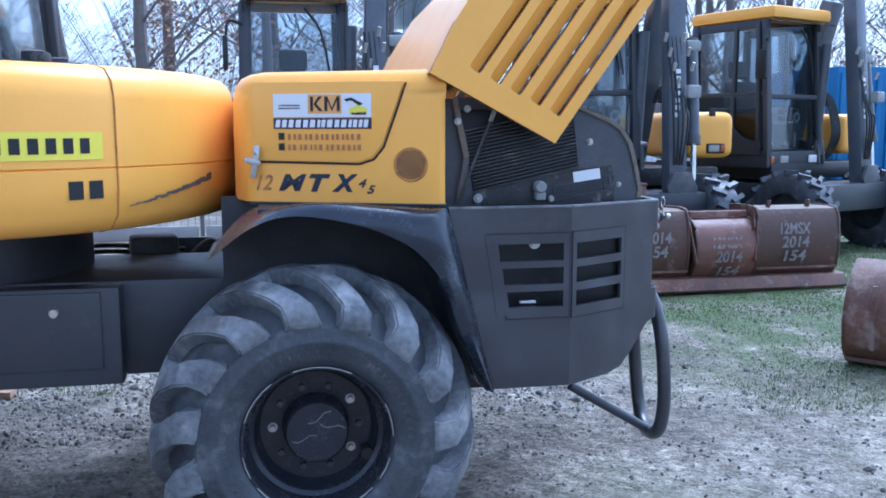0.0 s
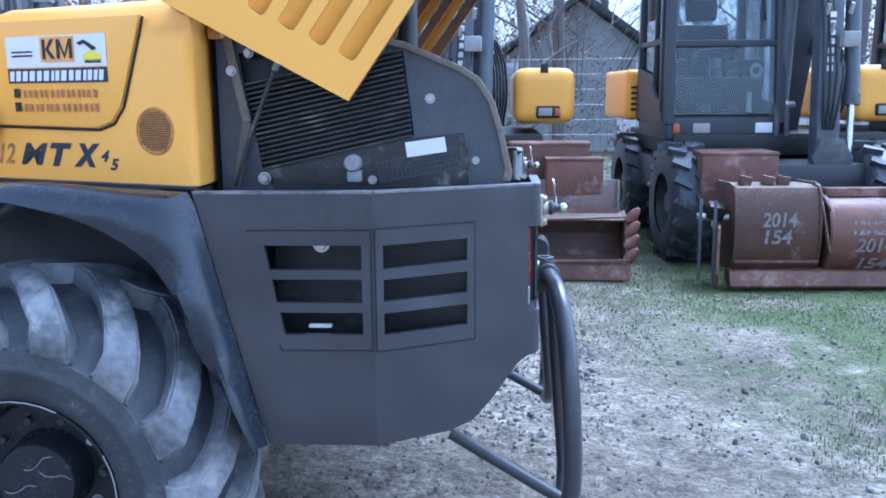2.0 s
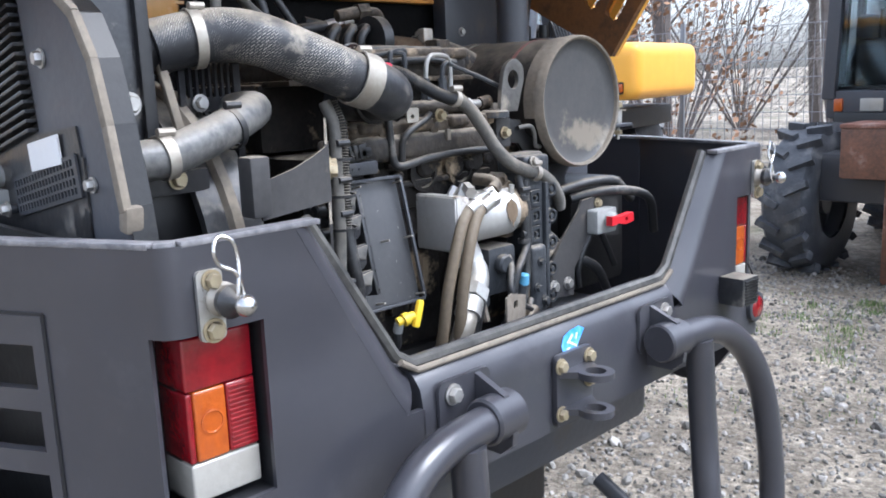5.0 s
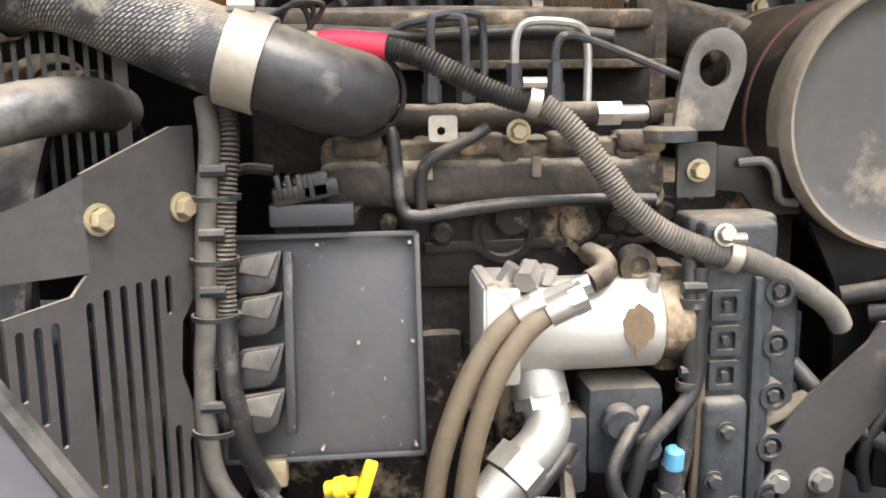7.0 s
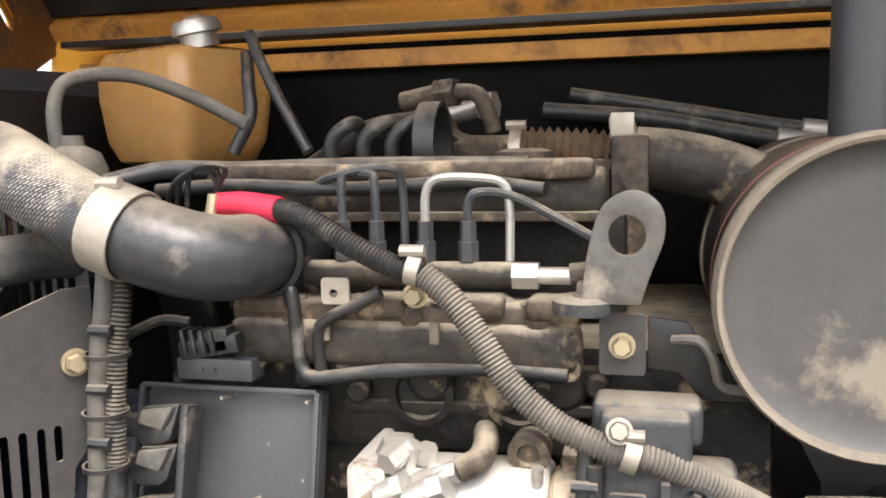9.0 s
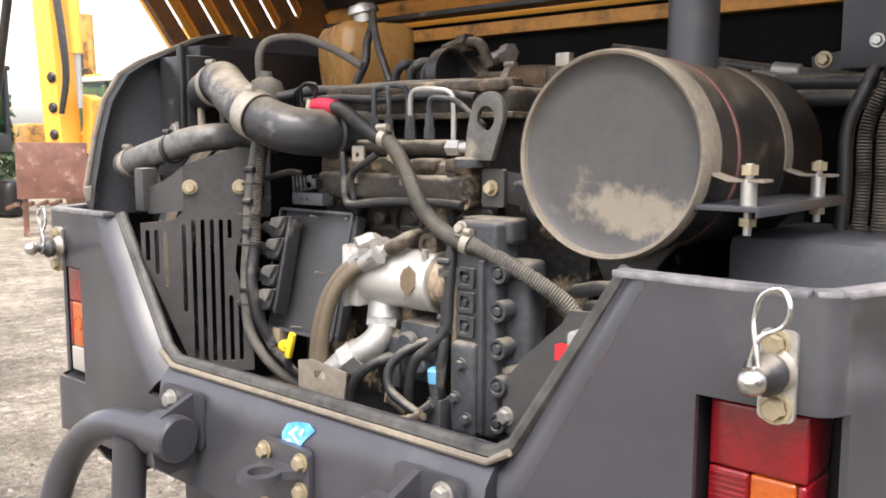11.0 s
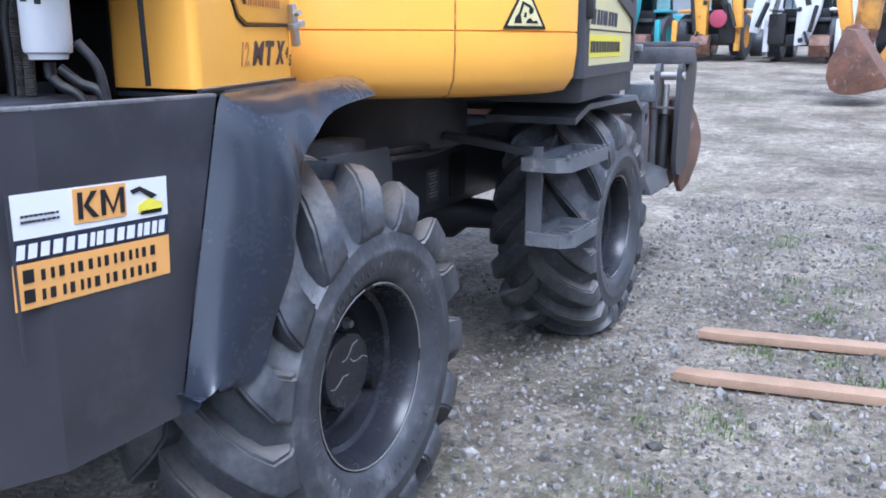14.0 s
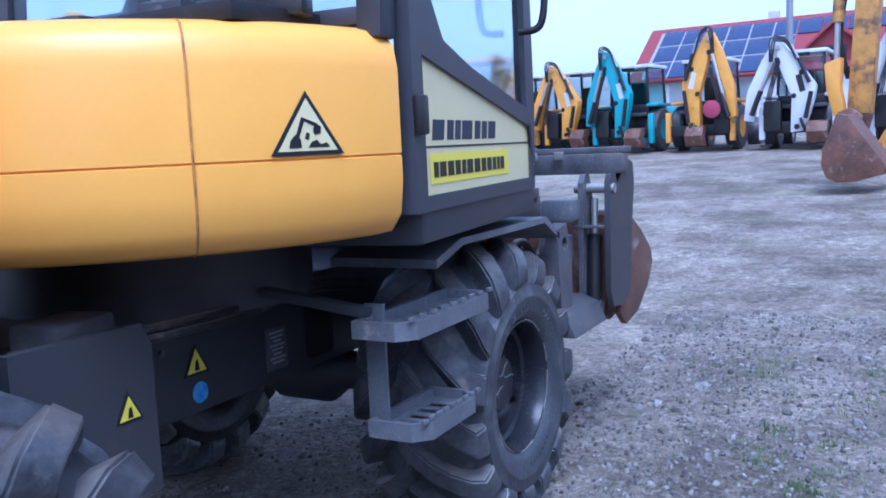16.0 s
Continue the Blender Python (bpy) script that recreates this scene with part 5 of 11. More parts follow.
# control unit with four plugs
flecked = material("flecked_grey_casing", (0.040, 0.041, 0.045), 0.42, other=(0.058, 0.058, 0.06), amount=0.9, scale=9, bump=0.05, spots=(0.30, 0.29, 0.27), spot_scale=110, spot_low=0.66, spot_high=0.70)
dusty_plug = material("dusty_black_plastic", (0.05, 0.048, 0.046), 0.6, other=(0.16, 0.15, 0.13), amount=0.9, scale=20, bump=0.1, dust=0.7)
um = basis((-0.211, -0.131, 1.097), (0, -1, 0), (-0.24, 0, 1))
ecu = ex("control_unit", plate(rounded(0, 0, 0.205, 0.232, 0.004), 0.022, um @ pose(0, 0, 0, 0, 180, 0) @ Matrix.Diagonal((-1, 1, 1, 1)), (), None, 0.002), flecked, label="flat dark grey engine control unit with pale flecks")
for u0, v0, u1, v1 in ((0.0, 0.0, 0.205, 0.0), (0.0, 0.232, 0.205, 0.232), (0.0, 0.0, 0.0, 0.232), (0.205, 0.0, 0.205, 0.232)):
    side_out = 1 if (um.to_3x3() @ Vector((0, 0, 1))).x > 0 else -1
    ex("unit_edge", between(um @ Vector((u0, v0, 0.014 * side_out)), um @ Vector((u1, v1, 0.014 * side_out)), 0.006, 0.006, um.to_3x3() @ Vector((0, 0, 1)), 0.0015), frame_grey, ecu)
out = um.to_3x3() @ Vector((0, 0, 1))
sign = 1 if out.x > 0 else -1
for u, v in ((0.008, 0.010), (0.008, 0.118), (0.008, 0.222), (0.065, 0.118), (0.105, 0.222), (0.105, 0.010)):
    ex("unit_screw", rod(um @ Vector((u, v, -0.001 * sign)), um @ Vector((u, v, 0.0235 * sign)), 0.0019, 8), dusty_steel, ecu)
ex("plug_flange", box((0.010, 0.185, 0.030), um @ pose(0.134, 0.122, 0.034 * sign), 0.003), plastic, ecu)
for v in (0.205, 0.165, 0.115, 0.072, 0.038):
    ex("flange_screw", rod(um @ Vector((0.131, v, 0.045 * sign)), um @ Vector((0.131, v, 0.051 * sign)), 0.0022, 6), guard_grey, ecu)
plug_side = [(0.138, 0.024), (0.182, 0.019), (0.189, 0.008), (0.202, 0.010), (0.202, -0.013), (0.186, -0.014), (0.182, -0.021), (0.156, -0.019), (0.147, -0.012)]
for v in (0.192, 0.150, 0.098, 0.052):
    pm = um @ pose(0, v, 0.050 * sign)
    plug = ex("plug", plate(plug_side, 0.040 * sign, pm, (), None, 0.004), plastic, ecu, "black angular multi-pin plug")
    ex("plug_cap", plate([(0.142, 0.021), (0.178, 0.016), (0.182, 0.002), (0.153, -0.004)], 0.010 * sign, um @ pose(0, v, 0.058 * sign), (), None, 0.003), dusty_plug, plug, "dusty upper half of the plug")
    bm = rod(um @ Vector((0.195, v - 0.002, 0.032 * sign)), um @ Vector((0.222, v - 0.002, 0.032 * sign)), 0.0125, 12, None, None, 0.003)
    ex("plug_boot", bm, plastic, plug)
bm = box((0.03, 0.088, 0.024), pose(-0.250, -0.240, 1.350), 0.004)
rod((-0.236, -0.255, 1.350), (-0.233, -0.255, 1.350), 0.003, 8, bm)
rod((-0.236, -0.240, 1.350), (-0.233, -0.240, 1.350), 0.003, 8, bm)
ex("bracket", bm, frame_grey, ecu)
bm = box((0.028, 0.070, 0.020), pose(-0.246, -0.245, 1.374, 10, 0, 0), 0.005)
box((0.022, 0.03, 0.028), pose(-0.243, -0.235, 1.380, 10, 0, 0), 0.004, bm)
for k in range(4):
    box((0.024, 0.006, 0.026), pose(-0.241, -0.272 + 0.011 * k, 1.380, 10, 0, 0), 0.002, bm)
ex("sensor_plug", bm, plastic, ecu)
ex("sensor_wire", tube([(-0.26, -0.28, 1.395), (-0.25, -0.31, 1.398), (-0.21, -0.335, 1.385)], 0.006, 8, 6), hose, ecu)

# wiring loom
loom_line = [(-0.20, -0.335, 1.47), (-0.185, -0.330, 1.431), (-0.178, -0.335, 1.378), (-0.174, -0.339, 1.318), (-0.172, -0.341, 1.263), (-0.170, -0.346, 1.207), (-0.170, -0.347, 1.148), (-0.174, -0.338, 1.086), (-0.20, -0.30, 1.02), (-0.26, -0.24, 0.96)]
loom = ex("wiring_loom", tube(loom_line, 0.0105, 12, 8), dusty_hose, label="taped black wiring loom with cable ties")
second = [(p[0] - 0.004, p[1] + 0.018, p[2]) for p in [Vector(q) for q in loom_line[:6]]]
ex("ribbed_tube", tube(second, 0.0095, 12, 8, 0.0025, 0.0045), hose, loom)
ex("loom_branch", tube([second[4], (-0.165, -0.322, 1.20), (-0.165, -0.315, 1.165), (-0.17, -0.308, 1.12), (-0.19, -0.29, 1.07)], 0.011, 10, 8), hose, loom)
ex("ribbed_tube", tube([(-0.175, -0.31, 1.13), (-0.178, -0.305, 1.10), (-0.19, -0.29, 1.06), (-0.22, -0.26, 1.01)], 0.008, 10, 8, 0.0025, 0.0045), hose, loom)
for k in (2, 3, 4, 6):
    p = Vector(loom_line[k])
    ex("cable_tie", clamp_ring(p + Vector((0, 0.009, 0)), (0, 0, 1), 0.021, 0.005), plastic, loom)

# hydraulic pump with its fittings
pump = ex("hydraulic_pump", rod((-0.215, -0.055, 1.230), (-0.215, 0.118, 1.232), 0.050, 32, None, None, 0.003), alloy, label="bare aluminium pump with an oil stain")
bm = box((0.108, 0.040, 0.104), pose(-0.222, -0.052, 1.230), 0.007)
box((0.112, 0.012, 0.108), pose(-0.222, -0.062, 1.230), 0.004, bm)
ex("pump_flange", bm, alloy, pump)
bm = rod((-0.22, 0.118, 1.230), (-0.22, 0.155, 1.230), 0.044, 24, None, None, 0.004)
box((0.05, 0.03, 0.12), pose(-0.24, 0.14, 1.23), 0.01, bm)
ex("pump_end", bm, engine_grey, pump)
bm = bmesh.new()
for a, b, r, k in (((-0.195, -0.03, 1.262), (-0.19, -0.015, 1.30), 0.014, 6), ((-0.19, -0.018, 1.296), (-0.165, -0.03, 1.287), 0.012, 6), ((-0.182, -0.002, 1.265), (-0.165, 0.024, 1.277), 0.013, 6),
                   ((-0.178, 0.024, 1.277), (-0.172, 0.040, 1.284), 0.0115, 6), ((-0.205, -0.045, 1.28), (-0.20, -0.035, 1.298), 0.009, 6), ((-0.20, -0.002, 1.278), (-0.198, 0.002, 1.296), 0.010, 6)):
    rod(a, b, r, k, bm)
ex_pieces("pump_fitting", bm, steel, pump, "", "pump_fitting")
bm = tube([(-0.172, 0.038, 1.284), (-0.178, 0.055, 1.292), (-0.20, 0.058, 1.300), (-0.23, 0.052, 1.302)], 0.0125, 12, 5)
ex("dusty_elbow", bm, engine_grey, pump)
ex("top_boss", lathe([(0, -0.02), (0.020, -0.02), (0.020, 0.004), (0.011, 0.006), (0.010, 0.0), (0, 0.0)], basis((-0.205, 0.098, 1.292), (0, 1, 0), (0, 0, 1)), 16), engine_grey, pump)
ex("pale_plug", rod((-0.185, 0.108, 1.268), (-0.183, 0.109, 1.287), 0.006, 10), steel, pump)
ex("oil_stain", plate([((0.0165 + 0.004 * noise.noise((a * 0.045, 2, 0))) * math.cos(radians(a)), (0.022 + 0.005 * noise.noise((a * 0.05, 7, 0))) * math.sin(radians(a)) - (0.012 if a == 260 else 0)) for a in range(0, 360, 10)], 0.0012, basis((-0.1642, 0.088, 1.238), (0, 1, 0), (-0.12, 0, 1))), oil_stain, pump, "brown oil stain")
for line, end in (([(-0.168, -0.034, 1.256), (-0.158, -0.065, 1.23), (-0.150, -0.095, 1.18), (-0.150, -0.118, 1.11), (-0.155, -0.128, 1.04), (-0.17, -0.135, 0.96)], (-0.166, -0.01, 1.268)),
                  ([(-0.162, -0.004, 1.258), (-0.150, -0.036, 1.235), (-0.140, -0.066, 1.19), (-0.138, -0.088, 1.12), (-0.142, -0.098, 1.04), (-0.16, -0.10, 0.96)], (-0.158, 0.03, 1.274))):
    ex("fabric_hose", tube(line, 0.0112, 14, 8), tan_hose, pump, "brown fabric-covered hydraulic hose")
    bm = rod(Vector(line[0]) * 0.9 + Vector(line[1]) * 0.1, end, 0.0145, 14)
    rod(Vector(line[0]).lerp(Vector(end), 0.6), end, 0.0165, 6, bm)
    ex("hose_end", bm, steel, pump)
bm = bmesh.new()
rod((-0.215, -0.01, 1.185), (-0.205, -0.005, 1.155), 0.030, 20, bm)
rod((-0.205, -0.005, 1.157), (-0.20, -0.003, 1.143), 0.030, 6, bm)
tube([(-0.20, -0.003, 1.148), (-0.188, 0.0, 1.13), (-0.175, -0.012, 1.112), (-0.165, -0.032, 1.098)], 0.024, 16, 6, 0, 0.006, bm)
rod((-0.168, -0.028, 1.10), (-0.158, -0.048, 1.083), 0.031, 6, bm)
rod((-0.158, -0.048, 1.083), (-0.148, -0.07, 1.06), 0.026, 18, bm)
ex("pump_elbow", bm, dusty_zinc, pump, "zinc-plated elbow fitting")
ex("suction_hose", tube([(-0.15, -0.066, 1.064), (-0.145, -0.085, 1.035), (-0.16, -0.10, 0.97)], 0.021, 16, 6), dusty_steel, pump)

# timing cover at the engine's end: a cast box with raised panels and a row of bolt bosses
bm = bmesh.new()
box((0.06, 0.082, 0.335), pose(-0.222, 0.204, 1.170), 0.010, bm, 3)
cover = ex("timing_cover", bm, engine_dark, label="dark ribbed cast timing cover")
ex("cover_body", box((0.05, 0.10, 0.04), pose(-0.240, 0.205, 1.322), 0.010, None, 3), engine_dark, cover, "dusty upper end of the casting")
ex("cover_body", box((0.05, 0.06, 0.36), pose(-0.245, 0.258, 1.10), 0.014, None, 3), engine_dark, cover)
ex("cover_body", box((0.075, 0.050, 0.15), pose(-0.215, 0.190, 1.075), 0.012, None, 3), engine_dark, cover)
pm = basis((-0.1905, 0, 0), (0, 1, 0), (0, 0, 1))
for z in (1.250, 1.212, 1.174):
    ex("raised_panel", plate(rounded(0.172, z - 0.016, 0.206, z + 0.016, 0.004, 2), 0.006, pm @ Matrix.Translation((0, 0, 0.005)), [rounded(0.179, z - 0.010, 0.199, z + 0.010, 0.003, 2)]), engine_dark, cover)
    ex("panel_stud", rod((-0.192, 0.189, z), (-0.184, 0.189, z), 0.0045, 8), engine_dark, cover)
ex("cover_ridge", box((0.014, 0.010, 0.27), pose(-0.189, 0.222, 1.145), 0.004), engine_dark, cover)
for k in range(5):
    z = 1.262 - 0.058 * k
    ex("bolt_boss", lathe([(0.016, -0.04), (0.016, 0), (0.0115, 0), (0.0105, -0.012), (0, -0.012)], basis((-0.19, 0.248, z), (0, 1, 0), (0, 0, 1)), 18), engine_dark, cover)
    ex("cover_bolt", bolt((-0.202, 0.248, z), (1, 0, 0), 0.0075, 0.012), engine_dark, cover)
for y, z in ((0.19, 1.115), (0.178, 1.06), (0.202, 1.03)):
    ex("cover_bolt", bolt((-0.178, y, z), (1, 0, 0), 0.008, 0.010), engine_dark, cover)
# thin hoses and clips between pump and cover
ex("cover_hose", tube([(-0.20, 0.152, 1.30), (-0.188, 0.150, 1.24), (-0.184, 0.151, 1.16), (-0.18, 0.146, 1.10), (-0.185, 0.135, 1.03)], 0.009, 10, 8), hose, cover)
ex("cover_hose", tube([(-0.205, 0.165, 1.29), (-0.196, 0.164, 1.22), (-0.192, 0.165, 1.12), (-0.195, 0.163, 1.02)], 0.006, 8, 8), tan_hose, cover)
for z in (1.255, 1.165):
    ex("hose_clip", clamp_ring((-0.188, 0.151, z), (0, 0, 1), 0.0115, 0.010), plastic, cover)
# small pump and its lines below
bm = bmesh.new()
box((0.07, 0.085, 0.10), pose(-0.225, 0.085, 1.115), 0.014, bm)
rod((-0.19, 0.075, 1.13), (-0.17, 0.075, 1.13), 0.02, 16, bm, bevel=0.004)
rod((-0.19, 0.105, 1.10), (-0.17, 0.105, 1.10), 0.014, 12, bm, bevel=0.003)
box((0.06, 0.03, 0.09), pose(-0.22, 0.03, 1.09), 0.01, bm)
feed_pump = ex_pieces("feed_pump", bm, engine_dark, piece="pump_boss", label="dark cast fuel feed pump")
bm = rod((-0.18, 0.134, 1.075), (-0.176, 0.134, 1.10), 0.0115, 12, None, 0.0105, 0.003)
ex("blue_cap", bm, blue_plastic, feed_pump, "blue plastic cap")
bm = rod((-0.19, 0.134, 1.04), (-0.182, 0.134, 1.08), 0.013, 10)
box((0.03, 0.03, 0.06), pose(-0.19, 0.134, 1.02), 0.006, bm)
ex("filter_body", bm, engine_dark, feed_pump)
for line, r in (([(-0.19, 0.16, 1.29), (-0.185, 0.158, 1.22), (-0.182, 0.155, 1.165), (-0.175, 0.13, 1.135), (-0.168, 0.10, 1.105), (-0.17, 0.085, 1.05), (-0.19, 0.08, 0.99)], 0.0085),
                ([(-0.15, 0.12, 1.03), (-0.145, 0.09, 1.045), (-0.145, 0.066, 1.06), (-0.15, 0.06, 1.09), (-0.165, 0.08, 1.12), (-0.20, 0.11, 1.14)], 0.008),
                ([(-0.165, 0.14, 1.045), (-0.15, 0.11, 1.02), (-0.14, 0.075, 1.01), (-0.14, 0.03, 1.0)], 0.0075),
                ([(-0.20, 0.03, 1.10), (-0.17, 0.0, 1.085), (-0.155, -0.03, 1.05), (-0.16, -0.05, 0.98)], 0.0095)):
    ex("fuel_line", tube(line, r, 10, 8), hose, feed_pump)
bm = bmesh.new()
rod((-0.15, 0.062, 1.045), (-0.15, 0.105, 1.03), 0.0105, 10, bm)
rod((-0.145, 0.10, 1.012), (-0.15, 0.135, 1.03), 0.010, 10, bm)
ex("line_end", bm, engine_grey, feed_pump)
bm = rod((-0.215, 0.02, 1.14), (-0.20, 0.022, 1.075), 0.011, 10)
rod((-0.20, 0.022, 1.08), (-0.185, 0.024, 1.02), 0.008, 6, bm)
ex("drain_fitting", bm, rim_dust, feed_pump)
# bent zinc bracket above the beam
bm = plate([(-0.055, 0), (0.03, 0), (0.035, 0.045), (-0.03, 0.062), (-0.055, 0.058)], 0.004, basis((-0.075, -0.005, 1.045), (-0.3, 0.95, 0), (0, 0, 1)), [rounded(-0.025, 0.03, -0.005, 0.045, 0.005)])
ex("bent_bracket", bm, rim_dust, label="bent zinc bracket")
# black pipes across the block
ex("coolant_pipe", tube([(-0.255, -0.165, 1.437), (-0.25, -0.155, 1.432), (-0.25, -0.15, 1.39), (-0.248, -0.145, 1.352), (-0.245, -0.125, 1.344), (-0.25, -0.06, 1.352), (-0.255, 0.04, 1.358), (-0.25, 0.13, 1.355)], 0.0075, 10, 8), hose)
ex("breather_pipe", tube([(-0.24, -0.055, 1.437), (-0.238, -0.075, 1.425), (-0.24, -0.115, 1.405), (-0.245, -0.125, 1.385), (-0.25, -0.125, 1.35)], 0.0065, 10, 8), hose)

# oil dipstick
bm = rod((-0.155, -0.200, 1.088), (-0.165, -0.232, 1.080), 0.0085, 10)
rod((-0.158, -0.212, 1.085), (-0.160, -0.222, 1.082), 0.012, 10, bm)
box((0.010, 0.014, 0.050), pose(-0.152, -0.193, 1.090, -18, 0, 0), 0.004, bm)
dip = ex("dipstick", bm, yellow_plastic, label="yellow plastic dipstick handle")
ex("dipstick_collar", rod((-0.166, -0.226, 1.078), (-0.172, -0.226, 1.060), 0.009, 10), pale_grey, dip)
ex("dipstick_tube", tube([(-0.172, -0.226, 1.060), (-0.18, -0.222, 1.03), (-0.25, -0.18, 0.99)], 0.007, 8, 6), hose, dip)
bm = box((0.02, 0.024, 0.03), pose(-0.20, -0.285, 1.087), 0.004)
ex("copper_terminal", bm, brass)

# lifting eye and bracket between engine and exhaust
eye_m = basis((-0.237, 0.186, 1.494), (0, 1, 0), (0, 0, 1))
outline = [(-0.043, -0.065), (-0.035, -0.01), (-0.022, 0.028), (0.006, 0.042), (0.03, 0.028), (0.034, 0.0), (0.022, -0.035), (0.012, -0.065)]
outline = [(p.x, p.y) for p in curve_points([(x, y, 0) for x, y in outline], 4)]
eye = ex("lifting_eye", plate(outline, 0.011, eye_m, [[(0.017 * math.cos(radians(a)), 0.019 * math.sin(radians(a))) for a in range(0, 360, 20)]], None, 0.0015), eye_steel, label="flat worn steel lifting eye")
ex("eye_tab", plate(rounded(-0.022, -0.03, 0.022, 0.03, 0.004), 0.008, basis((-0.264, 0.181, 1.385), (0, 1, 0), (0, 0, 1))), guard_grey, eye)
ex("side_strap", plate([(0.205, 1.412), (0.242, 1.408), (0.262, 1.378), (0.305, 1.350), (0.305, 1.332), (0.255, 1.332), (0.235, 1.358), (0.205, 1.362)], 0.008, basis((-0.268, 0, 0), (0, 1, 0), (0, 0, 1)), (), None, 0.002), black, eye, "bent black strap")
ex("wire_loop", tube([(-0.262, 0.228, 1.392), (-0.25, 0.252, 1.394), (-0.248, 0.264, 1.378), (-0.252, 0.272, 1.352), (-0.258, 0.295, 1.346)], 0.005, 8, 6), eye_steel, eye)
ex("eye_bolt", bolt((-0.262, 0.181, 1.385), (1, 0, 0), 0.0095, 0.014), brass, eye)
ex("eye_foot", lathe([(0.030, -0.012), (0.030, 0), (0.024, 0.004), (0, 0.004)], pose(-0.255, 0.145, 1.43), 20), engine_dark, eye)
ex("foot_bolt", bolt((-0.255, 0.148, 1.434), (0, 0, 1), 0.010, 0.014), rim_dust, eye)

# exhaust silencer
MUF_Y, MUF_Z, MUF_R = 0.408, 1.439, 0.142
mm = basis((-0.228, MUF_Y, MUF_Z), (0, 1, 0), (0, 0, 1))
bm = lathe([(0, -0.50), (0.09, -0.50), (0.13, -0.485), (MUF_R, -0.455), (MUF_R, -0.30), (MUF_R + 0.002, -0.298), (MUF_R + 0.002, -0.288), (MUF_R, -0.286), (MUF_R, -0.01)], mm, 56)
silencer = ex("exhaust_silencer", bm, muffler_skin, label="black drum-shaped exhaust silencer with dusty end plate")
ex("heat_ring", lathe([(MUF_R, -0.118), (MUF_R + 0.0012, -0.116), (MUF_R + 0.0012, -0.109), (MUF_R, -0.107)], mm, 56), heat_tint, silencer, "reddish heat-tinted ring")
ex("end_plate", lathe([(0, -0.012), (0.11, -0.011), (0.13, -0.009), (0.137, -0.004)], mm, 56), muffler_end, silencer, "flat dusty end plate")
ex("end_rim", lathe([(0.137, -0.004), (0.139, 0.004), (0.143, 0.006), (0.146, 0.0), (0.147, -0.018), (MUF_R, -0.022)], mm, 56), rim_dust, silencer, "dust-covered rolled rim")
for x in (-0.262, -0.525):
    bm = bmesh.new()
    half_w = 0.014
    pts = [Vector((x, MUF_Y + (MUF_R + 0.003) * math.cos(radians(a)), MUF_Z + (MUF_R + 0.003) * math.sin(radians(a)))) for a in range(-8, 200, 8)]
    pts = [Vector((x, 0.622, 1.412)), Vector((x, 0.575, 1.412)), Vector((x, 0.556, 1.418))] + pts
    rows = []
    for i, p in enumerate(pts):
        d = (pts[min(i + 1, len(pts) - 1)] - pts[max(i - 1, 0)]).normalized()
        nrm = Vector((1, 0, 0)).cross(d)
        rows.append([bm.verts.new(p + Vector((sx, 0, 0)) + nrm * h) for sx, h in ((-half_w, 0), (half_w, 0), (half_w, 0.004), (-half_w, 0.004))])
    for a, b in zip(rows, rows[1:]):
        for j in range(4):
            bm.faces.new((a[j], a[(j + 1) % 4], b[(j + 1) % 4], b[j]))
    bm.faces.new(rows[0])
    bm.faces.new(rows[-1])
    strap = ex("strap", bm, rim_dust, silencer, "dusty steel strap")
    bm = rod((x + 0.004, 0.598, 1.34), (x + 0.004, 0.598, 1.432), 0.0055, 10)
    rod((x + 0.004, 0.598, 1.378), (x + 0.004, 0.598, 1.412), 0.0105, 12, bm)
    ex("strap_bolt", bm, steel, strap)
    bm = rod((x + 0.004, 0.598, 1.417), (x + 0.004, 0.598, 1.43), 0.0115, 6)
    ex("strap_nut", bm, brass, silencer)
    ex("strap_nut", rod((x + 0.004, 0.598, 1.352), (x + 0.004, 0.598, 1.362), 0.0115, 6), brass, silencer)
bm = box((0.35, 0.085, 0.007), pose(-0.405, 0.578, 1.375), 0.001)
box((0.35, 0.004, 0.014), pose(-0.405, 0.6205, 1.372), 0.001, bm)
ex("silencer_shelf", bm, frame_grey, silencer)
bm = bmesh.new()
plate([(0.0, 0), (0.16, 0.0), (0.11, -0.06), (0.09, -0.30), (0.05, -0.30), (0.04, -0.08)], 0.01, basis((-0.30, 0.33, 1.325), (0, 1, 0), (0, 0, 1)), (), bm)
ex("silencer_leg", bm, black, silencer)
stack = ex("exhaust_pipe", lathe([(0.032, 0), (0.038, 0.0), (0.038, 1.05), (0.034, 1.05)], pose(-0.44, 0.428, 1.565), 28), frame_grey, silencer, "upright grey exhaust pipe")
ex("inlet_flange", lathe([(0.030, 0.0), (0.042, 0.0), (0.042, 0.014), (0.036, 0.016)], basis((-0.50, 0.172, 1.560), (1, 0, 0), (0, 0, -1)), 24), dusty_steel, silencer)
ex("inlet_pipe", tube([(-0.50, 0.185, 1.559), (-0.50, 0.24, 1.552), (-0.495, 0.30, 1.535), (-0.48, 0.37, 1.50)], 0.038, 24, 6), manifold_skin, silencer, "grey dusty exhaust inlet pipe")
ex("bellows", tube([(-0.50, 0.046, 1.570), (-0.50, 0.11, 1.568), (-0.50, 0.172, 1.562)], 0.026, 24, 6, 0.008, 0.0105), bellows_skin, silencer, "rust-stained corrugated exhaust bellows")
for y in (0.044, 0.168):
    ex("bellows_clip", clamp_ring((-0.50, y, 1.566), (0, 1, 0), 0.031, 0.014), dusty_steel, silencer)
